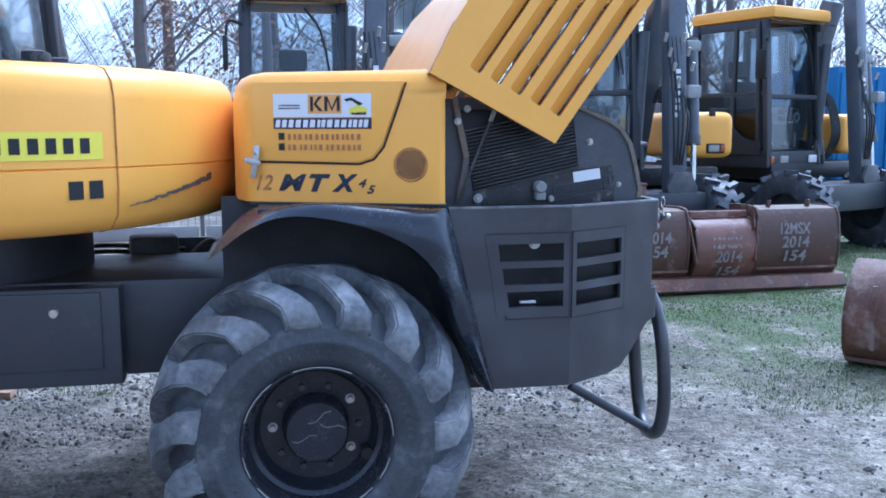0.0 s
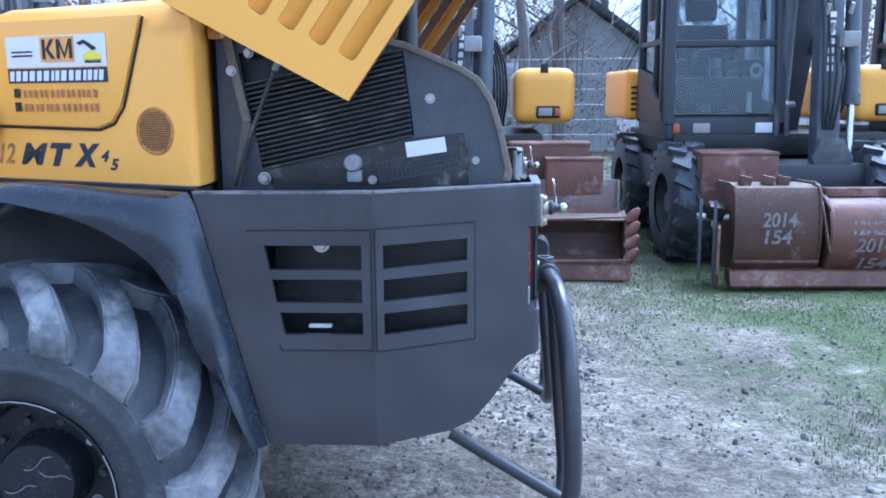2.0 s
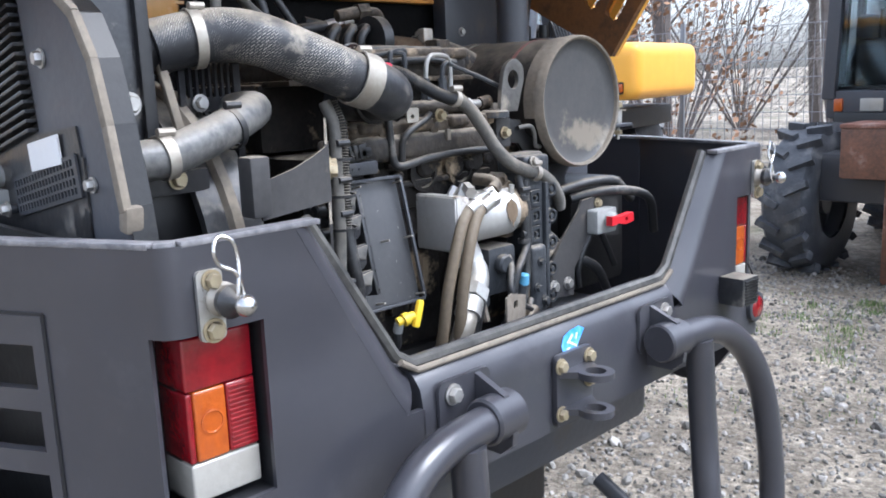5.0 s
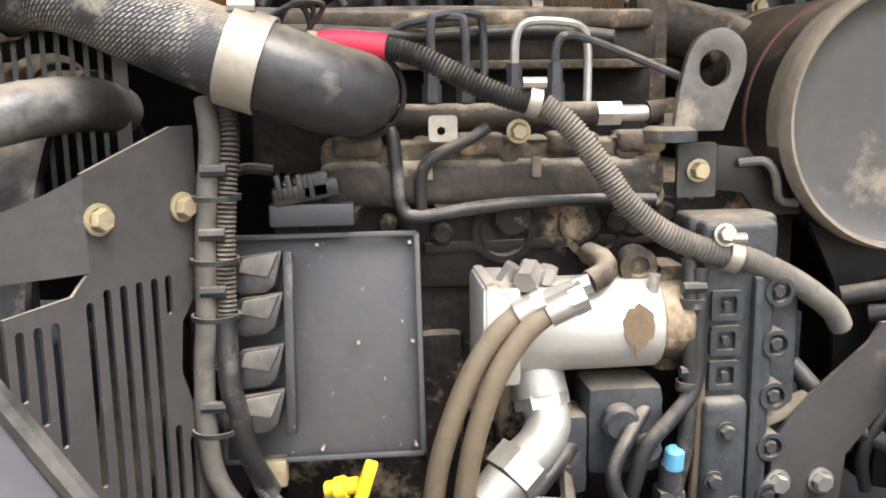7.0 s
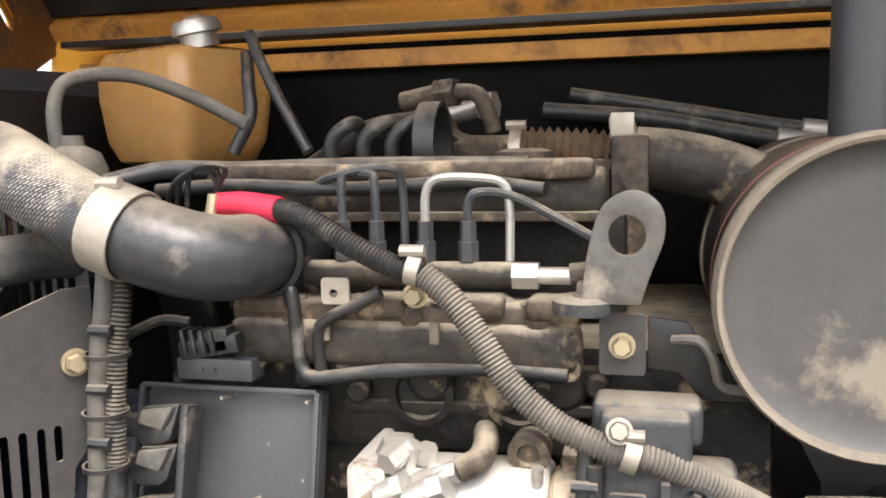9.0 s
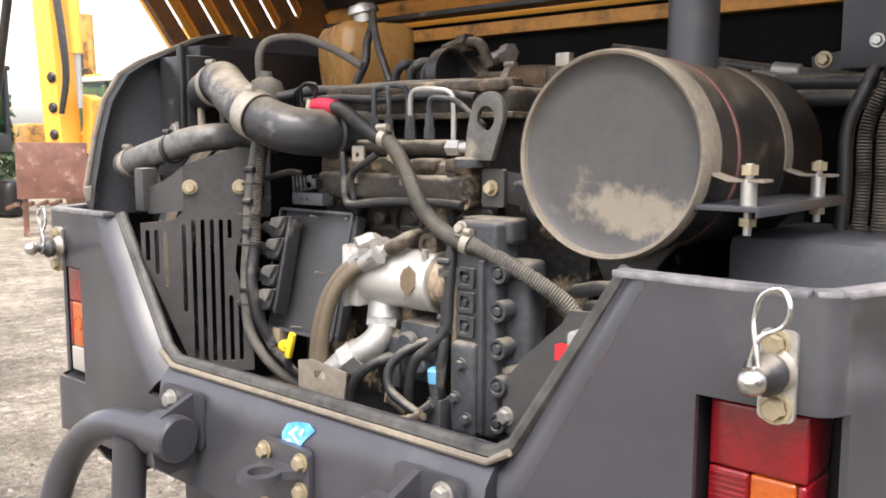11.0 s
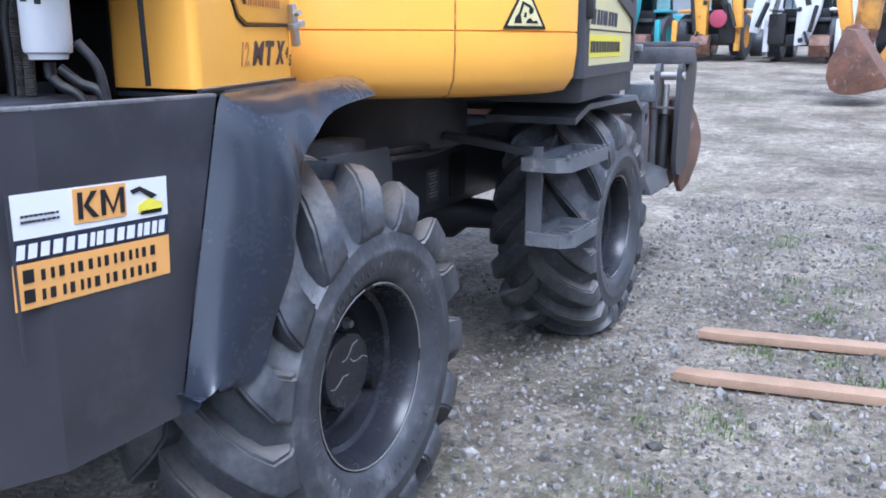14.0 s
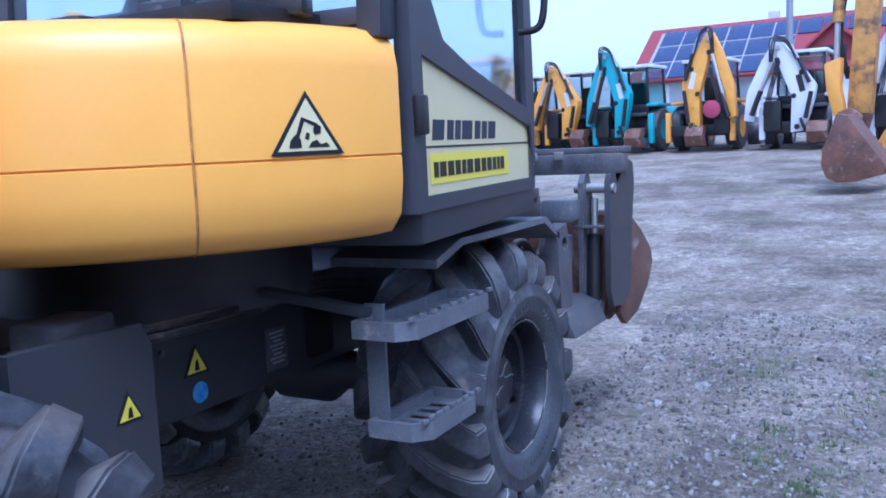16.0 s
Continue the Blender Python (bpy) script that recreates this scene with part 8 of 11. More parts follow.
# ---------------------------------------------------------------- chassis details
worn_dark = material("worn_dark_steel", (0.05, 0.052, 0.06), 0.45, other=(0.12, 0.118, 0.115), amount=0.8, scale=9, bump=0.12, spots=(0.2, 0.17, 0.13), spot_scale=8, spot_low=0.58, spot_high=0.7)
toolbox = ex("tool_box", box((0.95, 0.10, 0.37), pose(-2.52, -0.56, 0.835), 0.012), frame_grey, excavator, "dark grey side box with a lock")
ex("box_door", box((0.62, 0.012, 0.29), pose(-2.42, -0.615, 0.86), 0.006), frame_grey, toolbox)
ex("box_lock", lathe([(0, 0.02), (0.016, 0.02), (0.02, 0.006), (0.02, 0)], basis((-2.27, -0.621, 0.935), (1, 0, 0), (0, 0, 1)), 16), steel, toolbox)
bm = plate([(0, 0.60), (0.42, 0.60), (0.42, 1.06), (0.03, 1.06), (0, 1.0)], 0.03, basis((-2.20, 0.56, 0), (1, 0, 0), (0, 0, 1)))
ex("stop_plate", bm, frame_grey)
for x, z, w in ((-2.105, 0.812, 0.09), (-2.645, 0.775, 0.115)):
    m = basis((x, 0.594 if x > -2.5 else 0.305, z), (-1, 0, 0), (0, 0, 1))
    t1 = ex("warning_triangle", plate([(-w / 2, 0), (w / 2, 0), (0, w * 0.9)], 0.001, m), ink, excavator, "small yellow warning triangle")
    ex("triangle_field", plate([(-w * 0.38, w * 0.07), (w * 0.38, w * 0.07), (0, w * 0.76)], 0.001, m @ Matrix.Translation((0, 0, 0.0015))), yellow_paper, t1, smooth=0)
    ex("triangle_mark", plate([(-w * 0.1, w * 0.12), (w * 0.1, w * 0.12), (w * 0.05, w * 0.45), (-w * 0.04, w * 0.4)], 0.0006, m @ Matrix.Translation((0, 0, 0.003))), ink, t1, smooth=0)
ex("blue_sign", lathe([(0, 0.001), (0.035, 0.001), (0.036, 0)], basis((-2.655, 0.304, 0.712), (-1, 0, 0), (0, 0, 1)), 20), blue_paper)
for x, z, r in ((-2.5, 0.95, 0.012), (-2.5, 0.88, 0.012), (-2.75, 0.98, 0.02), (-2.95, 0.95, 0.02)):
    ex("chassis_bolt", bolt((x, 0.30, z), (0, 1, 0), r, 0.012), worn_dark)
# bits on the right flank of the chassis
plate_ob = ex("data_plate", box((0.12, 0.006, 0.16), pose(-3.06, 0.303, 0.77), 0.002), worn_dark, excavator, "worn data plate with pale print")
for k in range(8):
    ex("print_bar", box((0.085 - 0.02 * (k % 3), 0.002, 0.007), pose(-3.06, 0.307, 0.83 - 0.016 * k)), pale_grey, plate_ob)
ex("access_cover", plate(rounded(-0.09, -0.11, 0.09, 0.11, 0.03), 0.012, basis((-3.33, 0.303, 0.79), (-1, 0, 0), (0, 0, 1))), black)
for z in (0.99, 1.02):
    ex("brake_line", tube([(-1.9, 0.42, z), (-2.3, 0.56, z + 0.01), (-2.7, 0.50, z - 0.01), (-3.1, 0.47, z), (-3.4, 0.48, z - 0.04)], 0.012, 8, 6), hose)
ex("axle_hose", tube([(-2.0, 0.40, 0.80), (-1.9, 0.52, 0.95), (-1.78, 0.50, 1.05), (-1.7, 0.40, 1.0)], 0.018, 8, 6), dusty_hose)
ex("swivel_block", box((0.22, 0.16, 0.14), pose(-2.05, 0.44, 1.02, 0, 0, 12), 0.02), worn_dark)
for x in (-2.0, -2.06, -2.12):
    ex("swivel_fitting", rod((x, 0.52, 1.03), (x, 0.56, 1.03), 0.015, 8), steel)
# steps
step_grey = material("scuffed_step_paint", (0.09, 0.1, 0.115), 0.4, other=(0.17, 0.175, 0.185), amount=0.9, scale=9, bump=0.1, spots=(0.32, 0.3, 0.27), spot_scale=14, spot_low=0.6, spot_high=0.7)
for z, x0, x1 in ((0.985, -2.66, -3.25), (0.665, -2.72, -3.12)):
    tray = [(x0, 0.92), (x0, 1.07), (x0 - 0.05, 1.12), (x1 + 0.06, 1.12), (x1, 1.06), (x1, 0.92)]
    hole = [(x0 - 0.02, 0.94), (x0 - 0.02, 1.065), (x0 - 0.055, 1.10), (x1 + 0.065, 1.10), (x1 + 0.02, 1.055), (x1 + 0.02, 0.94)]
    bm = plate(tray, 0.055, pose(0, 0, z), [hole])
    floor_bm = plate(hole, 0.006, pose(0, 0, z - 0.03), [rounded(x1 + 0.08 + k * abs(x1 - x0) / 6, 0.96, x1 + 0.12 + k * abs(x1 - x0) / 6, 1.05, 0.01, 2) for k in range(5)])
    step = ex("step", bm, step_grey, excavator, "pierced grey steel step")
    ex("step_floor", floor_bm, step_grey, step)
    for k in range(9):
        ex("step_tooth", box((0.03, 0.012, 0.014), pose(x0 + (x1 - x0) * (k + 0.5) / 9, 1.11, z + 0.008), 0.003), step_grey, step)
ex("step_post", between((-2.76, 0.94, 0.62), (-2.76, 0.94, 1.02), 0.07, 0.012, (1, 0, 0), 0.002), step_grey)
ex("step_post", between((-2.72, 0.94, 1.0), (-2.72, 0.55, 1.05), 0.05, 0.03, (0, 0, 1), 0.004), frame_grey)
# front mudguards
for s in (-1, 1):
    bm = bmesh.new()
    plate([(-3.02, 1.12), (-3.2, 1.17), (-4.0, 1.17), (-4.15, 1.08), (-4.15, 1.06), (-3.98, 1.145), (-3.22, 1.145), (-3.02, 1.09)], 0.42 if s > 0 else -0.42, basis((0, s * 1.02, 0), (-1, 0, 0), (0, 0, 1)) @ Matrix.Diagonal((-1, 1, 1, 1)), (), bm)
    ex("mudguard", bm, step_grey, excavator, "bent grey steel mudguard")
# loading bucket and linkage in front
worn_grey = material("scuffed_grey_steel", (0.05, 0.052, 0.06), 0.42, other=(0.15, 0.145, 0.15), amount=0.85, scale=9, bump=0.12, spots=(0.16, 0.1, 0.075), spot_scale=6, spot_low=0.56, spot_high=0.7)
prof = [(-4.80, 0.60), (-4.88, 0.55), (-5.10, 0.58), (-5.30, 0.68), (-5.40, 0.79), (-5.37, 0.87), (-5.22, 0.97), (-5.04, 1.05), (-4.94, 1.12), (-4.86, 1.10), (-4.82, 0.9)]
ex("front_bucket", plate(prof, 2.02, basis((0, -1.01, 0), (1, 0, 0), (0, 0, 1)), (), None, 0.01), rust, excavator, "worn brown loading bucket")
ex("bucket_lip", between((-5.39, -1.04, 0.82), (-5.39, 1.05, 0.82), 0.10, 0.03, (0, 0, 1), 0.006), rust)
for y in (-1.045, 1.045):
    ex("bucket_side", plate([(-4.80, 0.60), (-4.90, 0.53), (-5.12, 0.56), (-5.33, 0.67), (-5.43, 0.79), (-5.40, 0.86), (-5.22, 0.985), (-5.04, 1.07), (-4.92, 1.10)], 0.03, basis((0, y + 0.015, 0), (1, 0, 0), (0, 0, 1)), (), None, 0.004), rust)
    ex("bucket_wear_strip", between((-5.36, y * 1.025, 0.72), (-5.41, y * 1.025, 0.86), 0.05, 0.02, (0, 1, 0), 0.004), rust_pink)
for s in (-1, 1):
    eye = [(-4.62 + 0.022 * math.cos(radians(a)), 1.25 + 0.022 * math.sin(radians(a))) for a in range(0, 360, 30)]
    outer = [(-4.58, 1.28), (-4.61, 1.32), (-4.66, 1.32), (-4.70, 1.27), (-4.88, 1.38), (-4.97, 1.36), (-4.99, 1.26), (-4.94, 1.05), (-4.88, 0.70), (-4.74, 0.66), (-4.60, 0.68), (-4.56, 0.76)]
    ex("coupler_plate", plate(outer, 0.028, basis((0, s * 1.09, 0), (1, 0, 0), (0, 0, 1)), [eye], None), frame_grey, excavator, "dark grey coupler plate")
    inner_edge = [(-4.56, 1.28), (-4.60, 1.32), (-4.65, 1.32), (-4.70, 1.20), (-4.72, 0.95), (-4.70, 0.66), (-4.62, 0.62), (-4.55, 0.68), (-4.54, 1.0)]
    ex("coupler_plate", plate(inner_edge, 0.028, basis((0, s * 0.965, 0), (1, 0, 0), (0, 0, 1)), [eye], None), worn_grey, excavator, "scuffed grey coupler plate")
    ex("cylinder", rod((-4.58, s * 1.025, 0.68), (-4.62, s * 1.025, 1.03), 0.036, 16, None, None, 0.006), black)
    ex("cylinder_eye", rod((-4.58, s * 0.985, 0.68), (-4.58, s * 1.065, 0.68), 0.034, 16), worn_grey)
    ex("piston_rod", rod((-4.62, s * 1.025, 1.03), (-4.63, s * 1.025, 1.20), 0.017, 12), steel)
    ex("coupler_pin", rod((-4.62, s * 0.93, 1.25), (-4.62, s * 1.13, 1.25), 0.024, 14), steel)
    ex("coupler_tie", between((-4.56, s * 0.95, 1.07), (-4.56, s * 1.09, 1.07), 0.04, 0.012, (0, 0, 1), 0.002), worn_grey)
    ex("coupler_shoe", plate([(0.83, 0.63), (1.10, 0.625), (1.06, 0.72), (0.98, 0.75), (0.87, 0.75)], 0.44, basis((-4.54, 0, 0), (0, s, 0), (0, 0, 1)) @ Matrix.Diagonal((1, 1, -s, 1)), (), None, 0.006), worn_dark, excavator, "dark worn coupler foot")
    for x in (-4.42, -4.47):
        ex("coupler_rib", between((x, s * 0.93, 0.72), (x, s * 0.93, 0.92), 0.02, 0.03, (0, 1, 0), 0.003), worn_grey)
    ex("link_block", box((0.16, 0.12, 0.12), pose(-4.42, s * 0.90, 0.98), 0.015), worn_grey)
    ex("link_block", box((0.12, 0.16, 0.10), pose(-4.44, s * 0.92, 1.16), 0.015), step_grey)
    ex("lift_arm", plate([(-4.12, 1.10), (-4.24, 1.12), (-4.30, 0.95), (-4.28, 0.66), (-4.16, 0.62), (-4.14, 0.85)], 0.06, basis((0, s * 0.93 + 0.03, 0), (1, 0, 0), (0, 0, 1)), [[(-4.21 + 0.03 * math.cos(radians(a)), 1.03 + 0.03 * math.sin(radians(a))) for a in range(0, 360, 30)]], None), worn_grey)
    ex("arm_bolt", bolt((-4.20, s * 0.96, 0.86), (0, s, 0), 0.03, 0.03), steel)
    ex("arm_bolt", bolt((-4.22, s * 0.96, 0.74), (0, s, 0), 0.02, 0.02), steel)
for y in (0.60, 0.70):
    ex("loader_hose", tube([(-4.15, y, 0.95), (-4.35, y + 0.05, 1.02), (-4.50, y + 0.06, 0.92), (-4.62, y + 0.05, 1.0)], 0.018, 10, 6), hose)
ex("deck", box((0.62, 1.5, 0.05), pose(-4.30, 0, 1.235), 0.012), worn_grey, excavator, "pale grey scuffed deck plate")
ex("deck_front", box((0.04, 1.5, 0.20), pose(-4.60, 0, 1.12), 0.008), worn_grey)
for y in (0.45, 0.68):
    ex("deck_lamp", lathe([(0, 0.05), (0.03, 0.045), (0.04, 0.02), (0.04, 0)], basis((-4.68, y, 1.40), (0, 1, 0), (0, 0, 1)), 16), steel)
ex("front_frame", box((0.5, 1.5, 0.10), pose(-4.35, 0, 1.14), 0.02), frame_grey)
ex("front_frame", box((0.6, 1.1, 0.35), pose(-4.3, 0, 0.8), 0.03), frame_grey)
ex("front_crossbar", box((0.12, 2.3, 0.10), pose(-4.74, 0, 1.365), 0.02), worn_grey)
ex("front_crossbar", box((0.14, 2.3, 0.03), pose(-4.78, 0, 1.43), 0.008), worn_grey)
for y in (0.4, 0.62, 0.84):
    ex("bar_lug", box((0.02, 0.05, 0.04), pose(-4.655, y, 1.41), 0.006), steel)

# ---------------------------------------------------------------- the yard round the machine
def plank(x0, y0, x1, y1, name="plank"):
    a, b = Vector((x0, y0, 0.03)), Vector((x1, y1, 0.03))
    bm = bmesh.new()
    m = basis((a + b) / 2, b - a, Vector((0, 0, 1)).cross(b - a))
    plate([(-(b - a).length / 2, -0.03), (-(b - a).length / 2 + 0.12, -0.05), ((b - a).length / 2, -0.05), ((b - a).length / 2, 0.05), (-(b - a).length / 2 + 0.03, 0.05)], 0.04, m @ Matrix.Translation((0, 0, 0.012)), (), bm, 0.003)
    ob = part(name, bm, wood)
    return tagged(ob, "sawn reddish timber plank lying on gravel", "plank", "planks on the gravel")


plank(-3.70, 1.47, -4.25, 4.6)
plank(-3.08, 1.49, -3.50, 4.4)


def rusty_bucket(name, label, width, radius, at, chalked=False, teeth=0, mat=None):
    """A digging bucket: bent back sheet, two cheeks, lip, hooks. Its mouth faces up and back, the back sheet faces -y."""
    mat = mat or rust
    root = thing(name, label, "bucket", at=at)
    bm = bmesh.new()
    outer, inner = [], []
    for i in range(13):
        a = radians(95 + 190 * i / 12)
        r = radius * (1.0 + 0.10 * math.sin(a * 2))
        outer.append((r * math.cos(a) * 0.95, radius + r * math.sin(a)))
        inner.append(((r - 0.02) * math.cos(a) * 0.95, radius + (r - 0.02) * math.sin(a)))
    prof = outer + [(0.75 * radius, 0.02), (0.75 * radius, 0.045)] + inner[::-1]
    plate(prof, width, basis((-width / 2, 0, 0), (0, 1, 0), (0, 0, 1)) @ Matrix.Diagonal((1, 1, -1, 1)), (), bm)
    part("back_sheet", bm, mat, root)
    cheek = outer + [(0.75 * radius, 0.02), (0.60 * radius, radius * 1.1)]
    for x in (-width / 2 - 0.012, width / 2 - 0.008):
        part("cheek", plate(cheek, 0.02, basis((x, 0, 0), (0, 1, 0), (0, 0, 1)) @ Matrix.Diagonal((1, 1, -1, 1))), mat, root)
    part("lip", box((width, 0.12, 0.03), pose(0, -0.55 * radius, 0.03, -20, 0, 0), 0.005), mat, root)
    for x in (-0.14, 0.14):
        part("hook", box((0.03, 0.16, 0.12), pose(x * width * 1.4, -0.1, 2.0 * radius, 15, 0, 0), 0.01), mat, root)
    part("rib", box((0.03, 0.03, radius * 1.2), pose(-width * 0.3, -radius * 0.93, radius * 1.0), 0.005), mat, root)
    for k in range(teeth):
        part("tooth", box((0.06, 0.16, 0.05), pose(-width / 2 + width * (k + 0.5) / teeth, -0.62 * radius, 0.05, -20, 0, 0), 0.012), mat, root)
    if chalked:
        for k, text in enumerate(("2014", "154") if width > 0.6 and mat is rust and width < 0.9 else ("12MSX", "2014", "154")):
            cm = basis((-0.20, -radius * 0.965 - 0.016 * k, radius * (1.12 - 0.36 * k)), (1, 0, 0), (0, -0.12 + 0.3 * k, 1))
            ob = lettering(text, cm, radius * 0.42, chalk, root, "chalk_mark", width=0.36, shear=0.2)
    return root


boom_grey = material("weathered_boom_paint", (0.070, 0.078, 0.096), 0.36, other=(0.11, 0.118, 0.135), amount=0.9, scale=4, bump=0.06, spots=(0.16, 0.13, 0.10), spot_scale=6, spot_low=0.60, spot_high=0.74)


def excavator_front(name, at, turn, label, boom_side=1, seed=0):
    """A parked wheeled excavator seen from its front: undercarriage, wheels, cab, boom, yellow rear body."""
    root = thing(name, label, "excavator", "parked excavators", at=at @ pose(0, 0, 0, 0, 0, turn))
    rnd = random.Random(seed)
    part("undercarriage", box((1.7, 2.6, 0.35), pose(0.3, 0.6, 0.72), 0.04), frame_grey, root)
    part("turntable", box((2.1, 2.0, 0.22), pose(0.55, 0.9, 1.04), 0.04), black, root)
    for x in (-0.50, 1.28):
        for y in (-0.42, 1.62):
            m = basis((x, y, 0.52), (0, 1, 0), (0, 0, 1))
            bm = lathe([(0.28, -0.17), (0.45, -0.18), (0.52, -0.13), (0.54, 0), (0.52, 0.13), (0.45, 0.18), (0.28, 0.17)], m, 32)
            lugs = bmesh.new()
            for i in range(18):
                for sd in (-1, 1):
                    a = 2 * math.pi * (i + 0.25 * sd) / 18
                    sub = bmesh.new()
                    box((0.07, 0.05, 0.17), pose(0, 0, 0), 0, sub)
                    join(lugs, sub, m @ Matrix.Rotation(a, 4, "Z") @ pose(0.535, 0, sd * 0.095, 0, 0, 0) @ pose(0, 0, 0, sd * 28, 0, 0))
            wh = part("wheel", bm, rubber, root)
            tagged(part("tread", lugs, rubber, wh), kind="stuff")
            part("rim", lathe([(0.28, -0.15), (0.27, -0.05), (0.12, -0.04), (0.1, -0.12), (0, -0.12)], m, 24), frame_grey, wh)
            part("rim", lathe([(0.28, 0.15), (0.27, 0.05), (0.12, 0.04), (0.1, 0.12), (0, 0.12)], m, 24), frame_grey, wh)
    # cab
    cabp = part("cab", box((1.02, 1.25, 0.18), pose(0, 0.55, 1.17), 0.03), cab_grey, root)
    for x in (-0.49, 0.49):
        part("pillar", between((x, -0.06, 1.2), (x * 0.96, 0.06, 2.62), 0.075, 0.09, (1, 0, 0), 0.015), cab_grey, cabp)
        part("pillar", between((x, 1.15, 1.2), (x * 0.96, 1.15, 2.62), 0.075, 0.09, (1, 0, 0), 0.015), cab_grey, cabp)
        part("pillar", between((x, 0.5, 1.25), (x * 0.97, 0.5, 2.62), 0.05, 0.06, (1, 0, 0), 0.01), cab_grey, cabp)
        part("side_glass", box((0.008, 1.12, 1.36), pose(x * 0.99, 0.56, 1.92)), smoked_glass, cabp)
        part("side_panel", plate([(0.02, 1.22), (1.12, 1.22), (1.12, 1.66), (0.62, 1.60), (0.30, 1.40), (0.02, 1.34)], 0.03, basis((x - 0.015, 0, 0), (0, 1, 0), (0, 0, 1))), cab_grey, cabp)
        part("side_rail", between((x, 0.0, 1.86), (x, 1.12, 1.86), 0.05, 0.045, (0, 0, 1), 0.01), cab_grey, cabp)
        part("door_post", between((x, 0.06, 1.3), (x * 0.965, 0.14, 2.6), 0.05, 0.12, (1, 0, 0), 0.01), cab_grey, cabp)
        part("head_rail", between((x * 0.97, 0.0, 2.58), (x * 0.97, 1.15, 2.58), 0.05, 0.09, (0, 0, 1), 0.01), cab_grey, cabp)
    part("cross_rail", between((-0.49, -0.01, 1.83), (0.49, -0.01, 1.83), 0.05, 0.05, (0, 0, 1), 0.01), cab_grey, cabp)
    part("windscreen", box((0.94, 0.008, 0.74), pose(0, 0.03, 2.22, -5, 0, 0)), smoked_glass, cabp)
    part("lower_screen", box((0.94, 0.008, 0.52), pose(0, -0.03, 1.54, -5, 0, 0)), glass, cabp)
    part("rear_panel", box((0.95, 0.02, 0.62), pose(0, 1.17, 1.55)), black, cabp)
    part("roof", box((1.08, 1.34, 0.13), pose(0, 0.56, 2.69), 0.05), yellow, cabp, "yellow cab roof")
    part("sun_visor", box((0.98, 0.16, 0.012), pose(0, -0.12, 2.60, 12, 0, 0), 0.004), smoked_glass, cabp)
    part("side_console", box((0.16, 0.7, 0.34), pose(0.34, 0.55, 1.55), 0.04), black, cabp)
    part("side_console", box((0.16, 0.7, 0.34), pose(-0.34, 0.55, 1.55), 0.04), black, cabp)
    part("head_rest", box((0.3, 0.1, 0.2), pose(0, 0.88, 2.15, -8, 0, 0), 0.04), black, cabp)
    part("wheel_pillar", rod((0, 0.22, 1.3), (0, 0.3, 1.72), 0.05, 10), boom_grey, cabp)
    for x in (-0.38, 0.38):
        part("roof_lamp", box((0.16, 0.07, 0.08), pose(x, -0.07, 2.68), 0.02), yellow, cabp)
    part("floor_mat", box((0.9, 0.6, 0.02), pose(0, 0.35, 1.27), 0.004), plastic, cabp)
    part("pedal", box((0.10, 0.16, 0.03), pose(-0.12, 0.16, 1.34, 30, 0, 0), 0.008), worn_dark, cabp)
    part("pedal", box((0.10, 0.16, 0.03), pose(0.12, 0.16, 1.34, 30, 0, 0), 0.008), worn_dark, cabp)
    part("pale_can", rod((0.28, 0.2, 1.29), (0.28, 0.2, 1.45), 0.05, 14), pale_grey, cabp)
    part("heater_vent", lathe([(0.03, 0.0), (0.05, 0.012), (0.06, 0.0)], basis((0.34, 0.19, 1.62), (1, 0, 0), (0, 0, 1)), 16), pale_grey, cabp)
    part("seat", box((0.5, 0.15, 0.6), pose(0, 0.8, 1.72, -8, 0, 0), 0.05), black, cabp)
    part("console", box((0.8, 0.25, 0.3), pose(0, 0.28, 1.42), 0.05), black, cabp)
    part("steering_wheel", lathe([(0.17, 0), (0.185, 0.012), (0.2, 0), (0.185, -0.012), (0.17, 0)], pose(0, 0.3, 1.72, 30, 0, 0), 20), black, cabp)
    part("seat_cushion", box((0.5, 0.5, 0.14), pose(0, 0.55, 1.5), 0.05), black, cabp)
    for x in (-0.25, 0.22):
        part("control_lever", rod((x, 0.3, 1.3), (x, 0.22, 1.75), 0.02, 8), black, cabp)
    part("wiper", tube([(0.1, 0.0, 2.55), (0.25, -0.02, 2.35), (0.33, -0.04, 2.0)], 0.012, 6, 4), black, cabp)
    for x, mt in ((-0.42, orange_lens), (-0.2, white_lens), (0.35, white_paper)):
        part("front_lamp", box((0.15 if mt is not orange_lens else 0.06, 0.03, 0.08), pose(x, -0.075, 1.17), 0.008), mt, cabp)
    part("mirror", box((0.05, 0.16, 0.3), pose(-0.66, -0.05, 2.15), 0.03), black, cabp)
    part("mirror_arm", tube([(-0.5, 0.0, 2.4), (-0.62, -0.05, 2.42), (-0.65, -0.05, 2.3)], 0.014, 6, 4), black, cabp)
    cabp.matrix_basis = Matrix.Translation((0, 0, 1.20)) @ Matrix.Diagonal((1.1, 1, 1.22, 1)) @ Matrix.Translation((0, 0, -1.17))
    # boom, stick and hoses beside the cab
    boom = part("boom", between((0.86, 0.7, 1.15), (0.92, 0.1, 3.3), 0.2, 0.26, (1, 0, 0), 0.03), boom_grey, root, "dark grey boom")
    part("stick", between((0.84, -0.25, 3.3), (0.78, -0.55, 0.75), 0.19, 0.22, (1, 0, 0), 0.03), boom_grey, boom)
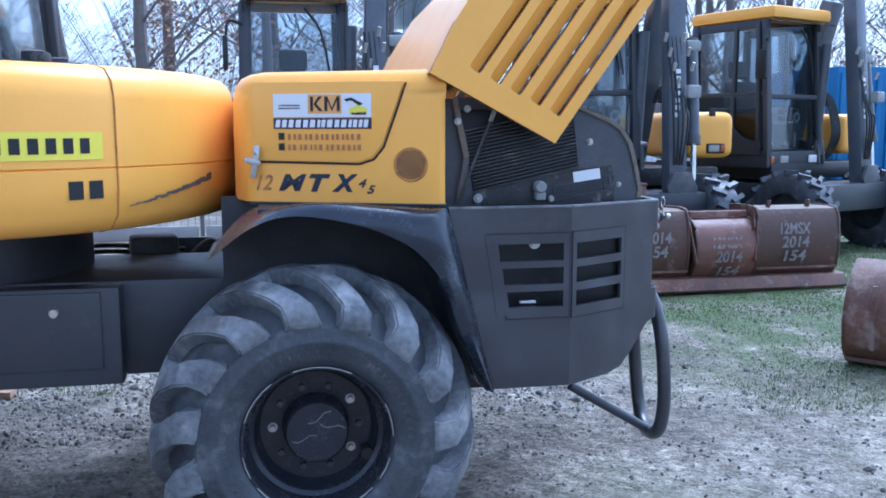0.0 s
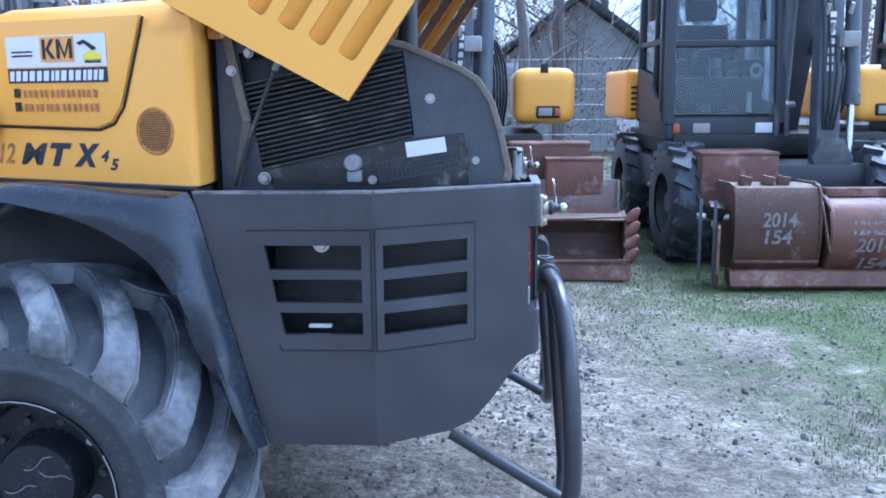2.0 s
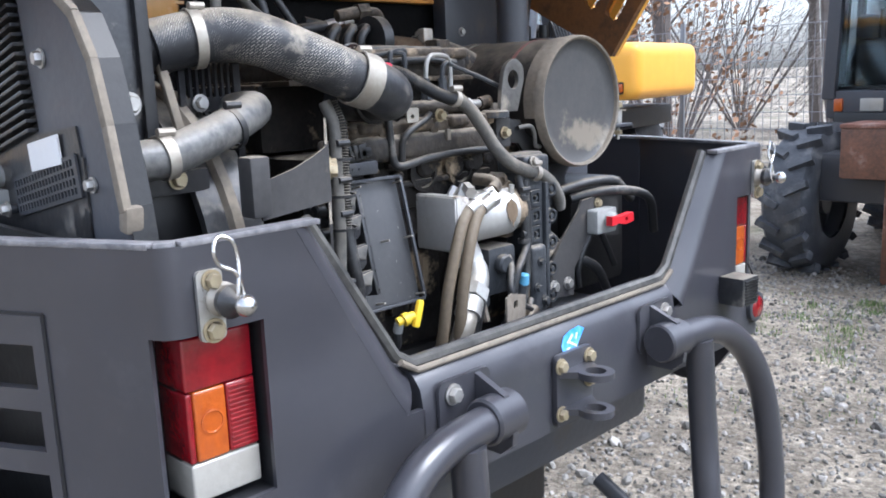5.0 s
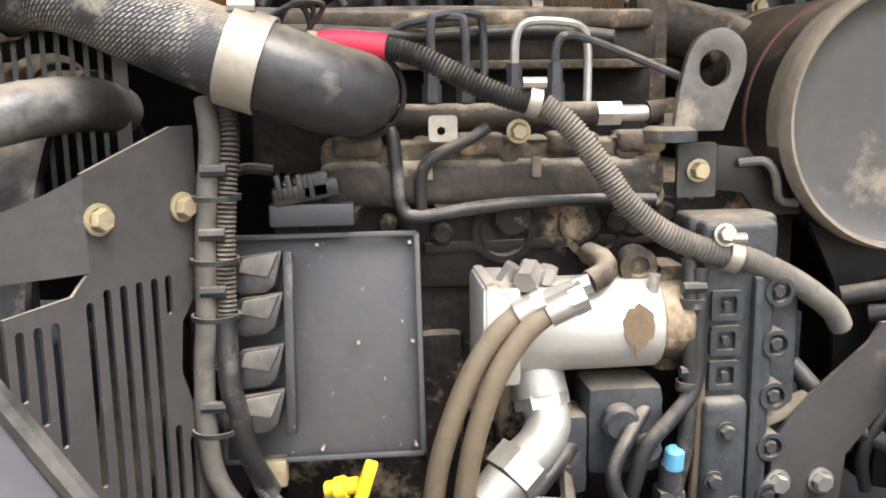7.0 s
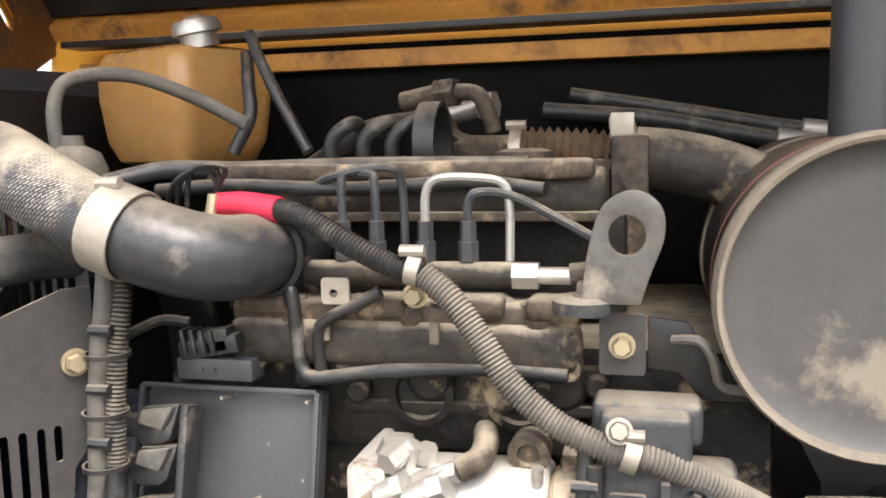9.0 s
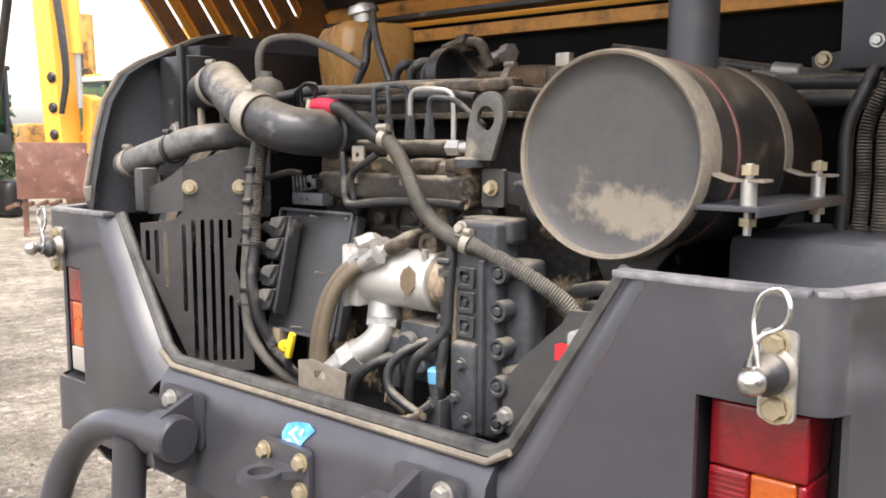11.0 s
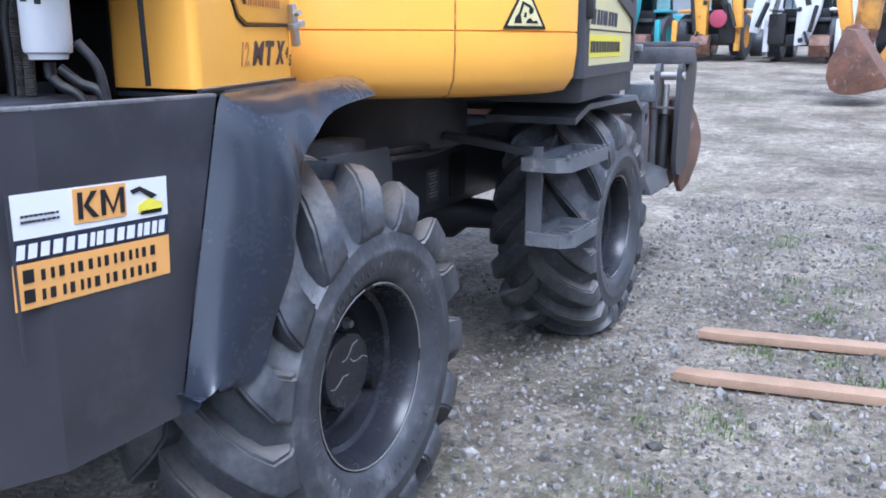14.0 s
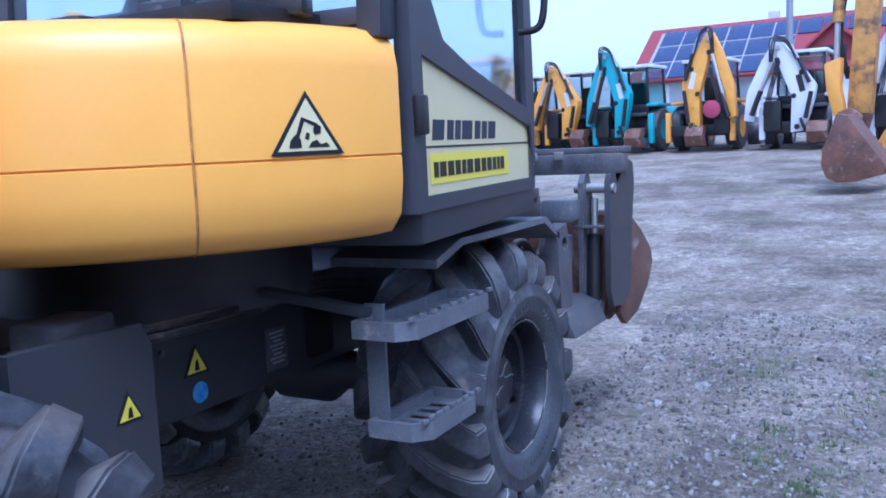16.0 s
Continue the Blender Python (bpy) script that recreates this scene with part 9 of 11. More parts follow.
    part("stick_cheek", plate([(0.62, 0.95), (0.74, 0.62), (0.94, 0.62), (1.00, 0.95), (0.90, 1.12), (0.70, 1.12)], 0.05, basis((0, -0.68, 0), (1, 0, 0), (0, 0, 1)), (), None, 0.01), worn_dark, boom)
    for x in (0.52, 0.62):
        part("boom_foot_ear", plate([(-0.12, 1.12), (0.16, 1.10), (0.12, 1.42), (0.02, 1.52), (-0.08, 1.42)], 0.045, basis((x, 0, 0), (0, 1, 0), (0, 0, 1)), (), None, 0.01), worn_dark, boom)
    part("boom_foot_pin", rod((0.46, 0.02, 1.40), (0.70, 0.02, 1.40), 0.05, 14), worn_dark, boom)
    cyl = part("cylinder", rod((1.02, -0.5, 1.45), (1.06, -0.3, 2.6), 0.07, 16), boom_grey, boom)
    part("cylinder_head", rod((1.018, -0.505, 1.42), (1.022, -0.49, 1.52), 0.08, 14), worn_dark, cyl)
    part("cylinder_cap", box((0.18, 0.14, 0.12), pose(1.05, -0.33, 2.52), 0.03), pale_grey, cyl)
    part("piston_rod", rod((1.0, -0.56, 0.95), (1.02, -0.5, 1.45), 0.032, 12), polished, cyl)
    part("cylinder", rod((0.58, 0.02, 1.42), (0.60, -0.06, 2.7), 0.062, 16), boom_grey, boom)
    part("linkage", box((0.34, 0.16, 0.22), pose(0.8, -0.58, 0.75), 0.04), worn_dark, boom)
    for k in range(7):
        part("mark_shape", box((0.055, 0.004, 0.05), pose(0.79 + 0.004 * k, -0.535 + 0.009 * k, 1.75 + 0.08 * k, -6, 0, 0)), white_paper, boom)
    for k in range(7):
        x = 1.02 + 0.03 * k
        part("hose", tube([(x, 0.2, 1.1 + 0.02 * k), (x + 0.04, 0.1, 1.5), (x + 0.02, 0.15, 1.85), (x - 0.08, 0.2, 2.05 + 0.05 * rnd.random()), (x - 0.12, 0.25, 1.9)], 0.013, 6, 6), hose, boom)
    for k in range(4):
        part("hose", tube([(0.70 + 0.05 * k, -0.42, 2.6), (0.72 + 0.06 * k, -0.5, 2.2 - 0.1 * k), (0.70 + 0.06 * k, -0.62, 1.7), (0.74 + 0.03 * k, -0.6, 1.2)], 0.012, 6, 6), hose, boom)
    for k in range(7):
        x, z = 0.66 + 0.045 * k, 2.55 - 0.16 * (k % 4)
        part("hose_fitting", rod((x, -0.44 - 0.02 * k, z), (x + 0.01, -0.47 - 0.02 * k, z + 0.09), 0.02, 8), steel, boom)
    part("valve_block", box((0.16, 0.10, 0.14), pose(0.92, -0.62, 2.0), 0.02), pale_grey, boom)
    part("stick_pin", rod((0.54, -0.60, 0.78), (1.08, -0.60, 0.78), 0.06, 14), worn_dark, boom)
    # rounded rear body
    body = part("rear_body", box((0.62, 1.7, 0.56), pose(1.62, 0.95, 1.52), 0.14, None, 5), yellow, root, "rounded yellow rear body")
    part("head_lamp", box((0.24, 0.03, 0.12), pose(1.66, 0.095, 1.36), 0.02), black, body)
    part("lamp_lens", box((0.14, 0.02, 0.08), pose(1.63, 0.078, 1.36), 0.01), white_lens, body)
    part("turn_lens", box((0.06, 0.02, 0.08), pose(1.75, 0.080, 1.36), 0.01), orange_lens, body)
    part("aerial_foot", box((0.08, 0.03, 0.1), pose(1.62, 0.13, 1.79), 0.01), black, body)
    flank = part("side_body", box((0.20, 1.3, 0.55), pose(-0.60, 1.85, 1.52), 0.07, None, 4), yellow, root)
    for k in range(5):
        part("grille_slot", box((0.09, 0.02, 0.025), pose(-0.60, 1.195, 1.36 + 0.06 * k)), black, flank)
    return root


excavator_front("parked_excavator", pose(2.14, 5.66, 0), 3, "dark grey and yellow wheeled excavator parked facing the yard", seed=1)
excavator_front("parked_excavator", pose(-1.2, 5.75, 0), 0, "dark grey and yellow wheeled excavator with a bucket in front", seed=2)
excavator_front("parked_excavator", pose(5.22, 6.52, 0), 22, "dark grey and yellow wheeled excavator with a yellow cab roof", seed=3)
excavator_front("parked_excavator", pose(-5.6, 5.7, 0), 10, "dark grey and yellow wheeled excavator beside the fence", seed=4)

def chalked_bucket(at):
    """A wide folding bucket seen from behind: two flat-backed wings, a round drum between them, one long lip, end plates and hitch plates."""
    root = thing("folding_bucket", "wide rusty folding bucket with chalk marks and long lip", "bucket", at=at)
    wing = [(0.34, 0.80), (0.0, 0.815), (-0.12, 0.80), (-0.165, 0.73), (-0.195, 0.56), (-0.20, 0.38), (-0.17, 0.22), (-0.10, 0.13)]
    drum = [(0.30, 0.70), (0.02, 0.715), (-0.09, 0.70), (-0.17, 0.63), (-0.225, 0.50), (-0.235, 0.37), (-0.20, 0.24), (-0.12, 0.14)]
    out_m = Matrix.Diagonal((1, 1, -1, 1))

    def sheet(prof, x0, x1, mat, name, label=""):
        inner = [(y + 0.028, z - 0.014 if z > 0.6 else z + 0.006) for y, z in prof]
        bm = plate(prof + inner[::-1], x1 - x0, basis((x0, 0, 0), (0, 1, 0), (0, 0, 1)) @ out_m)
        bmesh.ops.bevel(bm, geom=[e for e in bm.edges if len(e.link_faces) == 2 and e.calc_face_angle(0) > 1.2], offset=0.006, segments=1, affect="EDGES")
        return part(name, bm, mat, root, label)

    sheet(wing, 0.02, 0.68, rust_dark, "left_wing")
    sheet(drum, 0.74, 1.40, rust_pink, "drum", "round pink-brown middle part")
    sheet(wing, 1.42, 2.32, rust_dark, "right_wing")
    for x, prof, grow in ((0.0, wing, 1.05), (0.66, wing, 1.06), (0.735, drum, 1.05), (1.385, drum, 1.05), (1.41, wing, 1.08), (2.31, wing, 1.04)):
        rim = [(y * grow, 0.13 + (z - 0.13) * (1.0 + (grow - 1) * 0.5)) for y, z in prof] + [(0.34, 0.13)]
        part("end_cheek", plate(rim, 0.022, basis((x, 0, 0), (0, 1, 0), (0, 0, 1)) @ out_m, (), None, 0.004), rust_dark, root)
    # flared webs between wings and drum
    for x, d in ((0.675, 0.06), (1.41, -0.05)):
        part("web", between((x, -0.17, 0.70), (x + d, -0.24, 0.30), 0.05, 0.014, (1, 0, 0), 0.003), rust_pink, root, "pale worn web")
        part("web", between((x - d * 0.4, -0.05, 0.83), (x + d, -0.20, 0.62), 0.06, 0.014, (1, 0, 0), 0.003), rust_dark, root)
    part("lip", plate([(-0.26, 0.015), (-0.28, 0.04), (-0.22, 0.145), (-0.10, 0.155), (-0.08, 0.06)], 2.42, basis((-0.03, 0, 0), (0, 1, 0), (0, 0, 1)) @ out_m, (), None, 0.006), rust, root, "long bent cutting lip")
    part("seam_bar", box((0.66, 0.02, 0.025), pose(0.35, -0.175, 0.215), 0.005), rust, root)
    part("seam_bar", box((0.90, 0.02, 0.025), pose(1.87, -0.175, 0.215), 0.005), rust, root)
    for x in (0.12, 0.30, 0.42, 1.62, 2.06):
        part("hitch_rib", box((0.10 if x < 0.5 else 0.03, 0.05, 0.075), pose(x, -0.02, 0.845, 0, 12, 0), 0.008), rust_dark, root)
    part("top_bar", box((0.62, 0.10, 0.06), pose(1.07, 0.02, 0.755), 0.012), rust_pink, root)
    part("end_plate", plate([(-0.24, 0.0), (-0.18, 0.13), (-0.22, 0.52), (-0.28, 0.50), (-0.36, 0.14)], 0.022, basis((-0.045, 0, 0), (0.30, 1, 0), (0, 0, 1)), (), None, 0.004), rust, root, "three-cornered rusty end plate")
    for k in range(2):
        m = basis((-0.10 - 0.09 * k, -0.05 + 0.10 * k, 0), (0.25, 1, 0), (0, 0, 1))
        part("hitch_plate", plate([(-0.20, 0.06), (0.05, 0.10), (0.10, 0.40), (0.02, 0.64), (-0.06, 0.70), (-0.12, 0.62), (-0.16, 0.40)], 0.025, m, [[(-0.04 + 0.035 * math.cos(radians(a)), 0.55 + 0.035 * math.sin(radians(a))) for a in range(0, 360, 30)]], None), frame_grey, root, "grey hitch plate")
    part("hitch_pin", rod((-0.24, 0.02, 0.55), (0.02, -0.02, 0.55), 0.03, 14), steel, root)
    part("hitch_block", box((0.14, 0.12, 0.12), pose(-0.10, 0.0, 0.60, 20, 12, 0), 0.02), black, root)
    for texts, x, face_y, z, w in ((("2014", "154"), 0.22, -0.199, 0.50, 0.30), (("12MSX", "2014", "154"), 0.92, -0.240, 0.44, 0.32), (("12MSX", "2014", "154"), 1.66, -0.203, 0.56, 0.34)):
        for k, text in enumerate(texts):
            zz = z - 0.135 * k
            prof = drum if 0.7 < x < 1.4 else wing
            zs, ys = [q[1] for q in prof][::-1], [q[0] for q in prof][::-1]
            y0, y1 = float(np.interp(zz, zs, ys)), float(np.interp(zz + 0.10, zs, ys))
            cm = basis((x + 0.02 * k, min(y0, y1) - 0.004, zz), (1, 0, 0), (0, (y1 - y0), 0.10))
            lettering(text, cm, 0.155, chalk, root, "chalk_mark", width=w * (0.72 if text == "154" else 0.9 if text == "2014" else 1.0), shear=0.12, bold=0.0035)
    return root


rust_dark = material("dark_rusted_steel", (0.062, 0.034, 0.024), 0.45, other=(0.115, 0.055, 0.035), amount=1.0, scale=3, fine=30, bump=0.25,
                     spots=(0.26, 0.20, 0.17), spot_scale=3.5, spot_low=0.57, spot_high=0.68, dust=0.5)
chalked_bucket(pose(1.80, 4.02, 0, 0, 0, 1.0))


def grading_bucket(at):
    """A wide bucket lying on its back: pale upper sheet, dark open bowl with a worn rim, bracket, front wall and blunt teeth."""
    root = thing("grading_bucket", "open rusty brown grading bucket with worn teeth", "bucket", at=at)
    part("upper_sheet", box((0.84, 0.022, 0.30), pose(-0.09, 0.26, 0.65, -8, 0, 0), 0.006), rust_pale, root, "flat pale worn upper sheet")
    part("sheet_edge", box((0.025, 0.06, 0.30), pose(0.325, 0.24, 0.65, -8, 0, 0), 0.006), rim_dust, root)
    part("under_strip", box((0.84, 0.03, 0.10), pose(-0.09, 0.20, 0.505, -8, 0, 0), 0.006), rust, root)
    bowl = part("bowl", plate([(-0.27, 0.165), (0.05, 0.10), (0.24, 0.14), (0.30, 0.32), (0.25, 0.50), (-0.06, 0.475), (-0.06, 0.490), (0.26, 0.52), (0.325, 0.32), (0.26, 0.115), (0.05, 0.075), (-0.27, 0.145)], -0.90, basis((-0.52, 0, 0), (0, 1, 0), (0, 0, 1)), (), None, 0.003), rust_dark, root, "dark hollow bowl")
    for x in (-0.53, 0.36):
        part("cheek", plate([(-0.28, 0.14), (0.05, 0.07), (0.27, 0.11), (0.335, 0.32), (0.27, 0.53), (-0.06, 0.495)], -0.024, basis((x, 0, 0), (0, 1, 0), (0, 0, 1)), (), None, 0.004), rust_dark, root)
    part("lower_rim", between((-0.53, -0.285, 0.165), (0.385, -0.285, 0.185), 0.022, 0.018, (0, 0, 1), 0.004), rust_pink, bowl)
    part("upper_rim", between((-0.39, -0.07, 0.485), (0.39, -0.07, 0.515), 0.018, 0.016, (0, 0, 1), 0.004), rust_pink, bowl)
    part("front_wall", box((0.95, 0.022, 0.15), pose(-0.08, -0.262, 0.085, -14, 0, 0), 0.005), rust, root)
    part("belly", plate([(-0.24, 0.03), (-0.05, 0.0), (0.22, 0.0), (0.26, 0.10), (0.0, 0.07)], -0.86, basis((-0.50, 0, 0), (0, 1, 0), (0, 0, 1)), (), None, 0.004), rust_dark, root)
    bracket = part("bracket", plate([(-0.51, 0.17), (-0.385, 0.17), (-0.385, 0.49), (-0.49, 0.49)], 0.02, basis((0, -0.19, 0), (1, 0, 0), (0, 0, 1)), (), None, 0.004), rust_pale, root, "pale worn bracket")
    for z in (0.25, 0.43):
        part("bracket_bolt", bolt((-0.45, -0.19, z), (0, -1, 0), 0.028, 0.02), rust_dark, bracket)
    for k in range(4):
        f = k / 3
        part("tooth", lathe([(0, -0.06), (0.045, -0.055), (0.05, 0.0), (0.035, 0.06), (0.018, 0.085), (0, 0.09)], basis((0.40 + 0.02 * f, -0.24 + 0.17 * f, 0.21 + 0.105 * k), (0, 0.9, 0.3), (-0.75, 0.1, 0.6)), 9), rust_pink, root)
    return root


rust_pale = material("scoured_pink_steel", (0.22, 0.155, 0.135), 0.45, other=(0.13, 0.08, 0.065), amount=1.0, scale=4, bump=0.2, spots=(0.34, 0.28, 0.26), spot_scale=5, spot_low=0.54, spot_high=0.7)
grading_bucket(pose(0.66, 4.35, 0, 0, 0, -3))
tray = thing("open_scoop", "open dark rusty scoop with a worn pink upper rail", "bucket", at=pose(-0.28, 4.42, 0))
part("back_sheet", box((0.66, 0.02, 0.78), pose(0, 0.10, 0.50, -6, 0, 0), 0.004), rust_dark, tray)
part("upper_rail", box((0.72, 0.12, 0.085), pose(0, 0.04, 0.90), 0.014), rust_pink, tray, "worn pink-brown upper rail")
part("lower_rail", box((0.72, 0.10, 0.05), pose(0, -0.14, 0.10), 0.012), rust_pink, tray)
part("floor_sheet", box((0.68, 0.34, 0.02), pose(0, 0.0, 0.06, 6, 0, 0), 0.004), rust_dark, tray)
for x in (-0.345, 0.345):
    part("cheek", plate([(-0.18, 0.05), (0.14, 0.03), (0.12, 0.92), (-0.02, 0.94)], 0.024, basis((x - 0.012, 0, 0), (0, 1, 0), (0, 0, 1)) @ Matrix.Diagonal((1, 1, -1, 1)), (), None, 0.004), rust, tray)
for x in (-0.05, 0.32):
    part("pin_boss", rod((x, -0.22, 0.10), (x, -0.10, 0.10), 0.045, 14, None, None, 0.008), rim_dust, tray)
part("rail_bolt", rod((0.03, -0.03, 0.90), (0.03, -0.012, 0.90), 0.025, 12), rust, tray)
part("foot", box((0.60, 0.2, 0.05), pose(0, 0.04, 0.025), 0.01), rust_dark, tray)
rusty_bucket("digging_bucket", "smooth round rusty bucket on the grass", 0.9, 0.36, pose(2.80, 1.02, 0, 0, 0, -50), False)
for x, y, rest, sx, sy, sz, mt in ((2.06, 4.90, 0.56, 0.66, 0.5, 0.45, rust_pink), (0.42, 5.05, 0.74, 0.72, 0.40, 0.35, rust), (0.62, 4.74, 0.66, 0.50, 0.30, 0.31, rust_pink), (-1.02, 5.05, 0.74, 0.62, 0.40, 0.35, rust)):
    b = thing("steel_ballast", "box-shaped ballast with worn red paint", "ballast", at=pose(x, y, rest))
    part("body", box((sx, sy, sz), pose(0, 0, sz / 2), 0.02), mt, b)
    part("foot", box((0.14, 0.2, rest), pose(0, 0.08, -rest / 2), 0.01), rust, b)
    part("top_edge", box((sx + 0.01, sy + 0.01, 0.03), pose(0, 0, sz + 0.004), 0.008), rust_pink if mt is rust else rust, b, "scraped lid")


# fence of welded wire panels
def fence():
    root = thing("wire_fence", "grey welded wire panel fence on steel posts", "fence", at=pose(0, 9.2, 0))
    for i in range(-4, 6):
        x = i * 2.5
        part("post", box((0.06, 0.04, 2.1), pose(x, 0, 1.05), 0.005), fence_steel, root)
        bm = bmesh.new()
        for k in range(1, 25):
            rod((x + 0.1 * k, 0, 0.12), (x + 0.1 * k, 0, 2.0), 0.0045, 4, bm)
        for k in range(10):
            z = 0.15 + 0.205 * k
            rod((x + 0.03, 0.006, z), (x + 2.47, 0.006, z), 0.005, 4, bm)
        part("wire_panel", bm, fence_steel, root)
        part("base_board", box((2.4, 0.05, 0.2), pose(x + 1.25, 0, 0.1), 0.01), plaster, root)


fence()


def bare_tree(x, y, h, seed, leaves=None, name="bare_tree"):
    """A leafless tree: a tapered trunk with limbs and twigs, some with withered leaves."""
    rnd = random.Random(seed)
    root = thing(name, "leafless winter tree with thin branches" if not leaves else "thin tree with withered brown leaves", "tree", at=pose(x, y, 0))
    trunk, twigs, crown = bmesh.new(), bmesh.new(), bmesh.new()
    lean = Vector((rnd.uniform(-0.08, 0.08), rnd.uniform(-0.08, 0.08), 1))
    pts = [lean * (h * k / 6) + Vector((rnd.uniform(-0.1, 0.1), rnd.uniform(-0.1, 0.1), 0)) * k * 0.4 for k in range(7)]
    tube(pts, 0.015 * h + 0.03, 8, 4, 0, 0.006, trunk, 0.02)

    def limb(p, d, length, r, level):
        q = p + d * length * 0.5 + Vector((rnd.uniform(-0.1, 0.1), rnd.uniform(-0.1, 0.1), rnd.uniform(0, 0.15))) * length
        e = p + d * length + Vector((0, 0, 0.15 * length))
        tube([p, q, e], r, 5 if level < 2 else 3, 3, 0, 0.006, trunk if level == 0 else twigs, r * 0.35)
        if level < 3:
            for _ in range(4 if level == 0 else 3):
                t = rnd.uniform(0.3, 1.0)
                s = p.lerp(q, t * 2) if t < 0.5 else q.lerp(e, t * 2 - 1)
                nd = (d + Vector((rnd.uniform(-0.9, 0.9), rnd.uniform(-0.9, 0.9), rnd.uniform(-0.1, 0.7)))).normalized()
                limb(s, nd, length * rnd.uniform(0.4, 0.65), r * 0.5, level + 1)
        elif leaves:
            for _ in range(5):
                c = e + Vector((rnd.uniform(-0.25, 0.25), rnd.uniform(-0.25, 0.25), rnd.uniform(-0.25, 0.2)))
                n = Vector((rnd.uniform(-1, 1), rnd.uniform(-1, 1), rnd.uniform(-1, 1))).normalized()
                u, v = n.orthogonal().normalized() * 0.034, n.cross(n.orthogonal()).normalized() * 0.02
                crown.faces.new([crown.verts.new(c + a) for a in (-u, v, u, -v)])

    for k in range(9):
        f = 0.25 + 0.72 * k / 9
        p = curve_points(pts, 4)[int(f * 24)]
        a = rnd.uniform(0, 6.28)
        limb(p, Vector((math.cos(a), math.sin(a), rnd.uniform(0.3, 0.9))).normalized(), h * 0.34 * (1.15 - f), 0.022 * (1.2 - f) + 0.012, 0)
    part("trunk", trunk, bark, root)
    tagged(part("twig_mass", twigs, bark, root), kind="stuff")
    if leaves:
        tagged(part("leaves", crown, leaves, root, smooth=0), kind="stuff")


for i, (x, y, h, lv) in enumerate(((-7.5, 13, 9, None), (-5.2, 15, 8, leaf_brown), (-3.4, 12.5, 9, None), (-1.6, 14, 8, None), (0.4, 13, 7, None), (2.6, 12.5, 8, None), (4.2, 15, 9, leaf_brown), (6.0, 12.5, 8, None), (8.0, 13.5, 9, None), (10.5, 15, 9, None), (-9.5, 16, 9, leaf_brown), (1.5, 18, 10, None), (-4.0, 19, 11, None), (6.5, 19, 10, leaf_brown), (12.5, 18, 10, None), (-8, 21, 10, None), (-1.5, 22, 10, None), (3.0, 20.5, 9, None), (4.8, 22, 11, None), (7.8, 21, 10, None), (9.5, 23, 11, None), (5.4, 17, 8, None), (8.8, 17.5, 9, None), (11.5, 21, 11, None), (14.5, 16, 10, None), (-12, 19, 10, None))):
    bare_tree(x, y, h, 30 + i, lv)


def bush(x, y, w, h, seed, mat, label):
    rnd = random.Random(seed)
    bm = bmesh.new()
    stems = bmesh.new()
    for _ in range(int((800 if mat is twig_mass else 320) * w * h / 4)):
        a, r = rnd.uniform(0, 6.28), rnd.uniform(0.2, 1) ** 0.6
        z = rnd.uniform(0.05, 1) ** 0.8 * h
        k = 1 - 0.45 * (z / h) ** 2 + 0.25 * noise.noise((x + a, z, seed))
        c = Vector((math.cos(a) * r * w / 2 * k, math.sin(a) * r * w / 3 * k, z))
        n = Vector((rnd.uniform(-1, 1), rnd.uniform(-1, 1), rnd.uniform(-1, 1))).normalized()
        long = mat is twig_mass
        u, v = n.orthogonal().normalized() * (0.24 if long else 0.06), n.cross(n.orthogonal()).normalized() * (0.006 if long else 0.035)
        bm.faces.new([bm.verts.new(c + q) for q in (-u, v, u, -v)])
    for _ in range(26):
        a = rnd.uniform(0, 6.28)
        tube([(0.1 * math.cos(a), 0.1 * math.sin(a), 0), (0.25 * w * math.cos(a), 0.2 * w * math.sin(a), h * 0.5), (0.42 * w * math.cos(a), 0.3 * w * math.sin(a), h * 0.95)], 0.02, 4, 3, 0, 0.006, stems, 0.005)
    root = thing("bush", label, "bush", at=pose(x, y, 0))
    tagged(part("stem_mass", stems, bark, root), kind="stuff")
    tagged(part("leaves", bm, mat, root, smooth=0), kind="stuff")


for i, (x, y, w, h) in enumerate(((-6.5, 11.5, 4, 3.4), (-2.8, 16, 5, 4.5), (3.2, 11.5, 3, 1.6), (7.5, 16, 5, 3.5), (-10, 13, 5, 4.0), (0.2, 20, 6, 4.0), (11.5, 13, 4, 3.2))):
    bush(x, y, w, h, 60 + i, leaf_brown, "withered brown hedge behind the fence")
for i, (x, y, w, h) in enumerate(((-9, 19, 8, 5.5), (-3.5, 21, 8, 5.0), (2.2, 21, 8, 5.4), (7.6, 20, 8, 6.0), (12.6, 18.5, 8, 6.4), (17.5, 17, 8, 6.4))):
    bush(x, y, w, h, 80 + i, twig_mass, "grey leafless thicket far behind the fence")


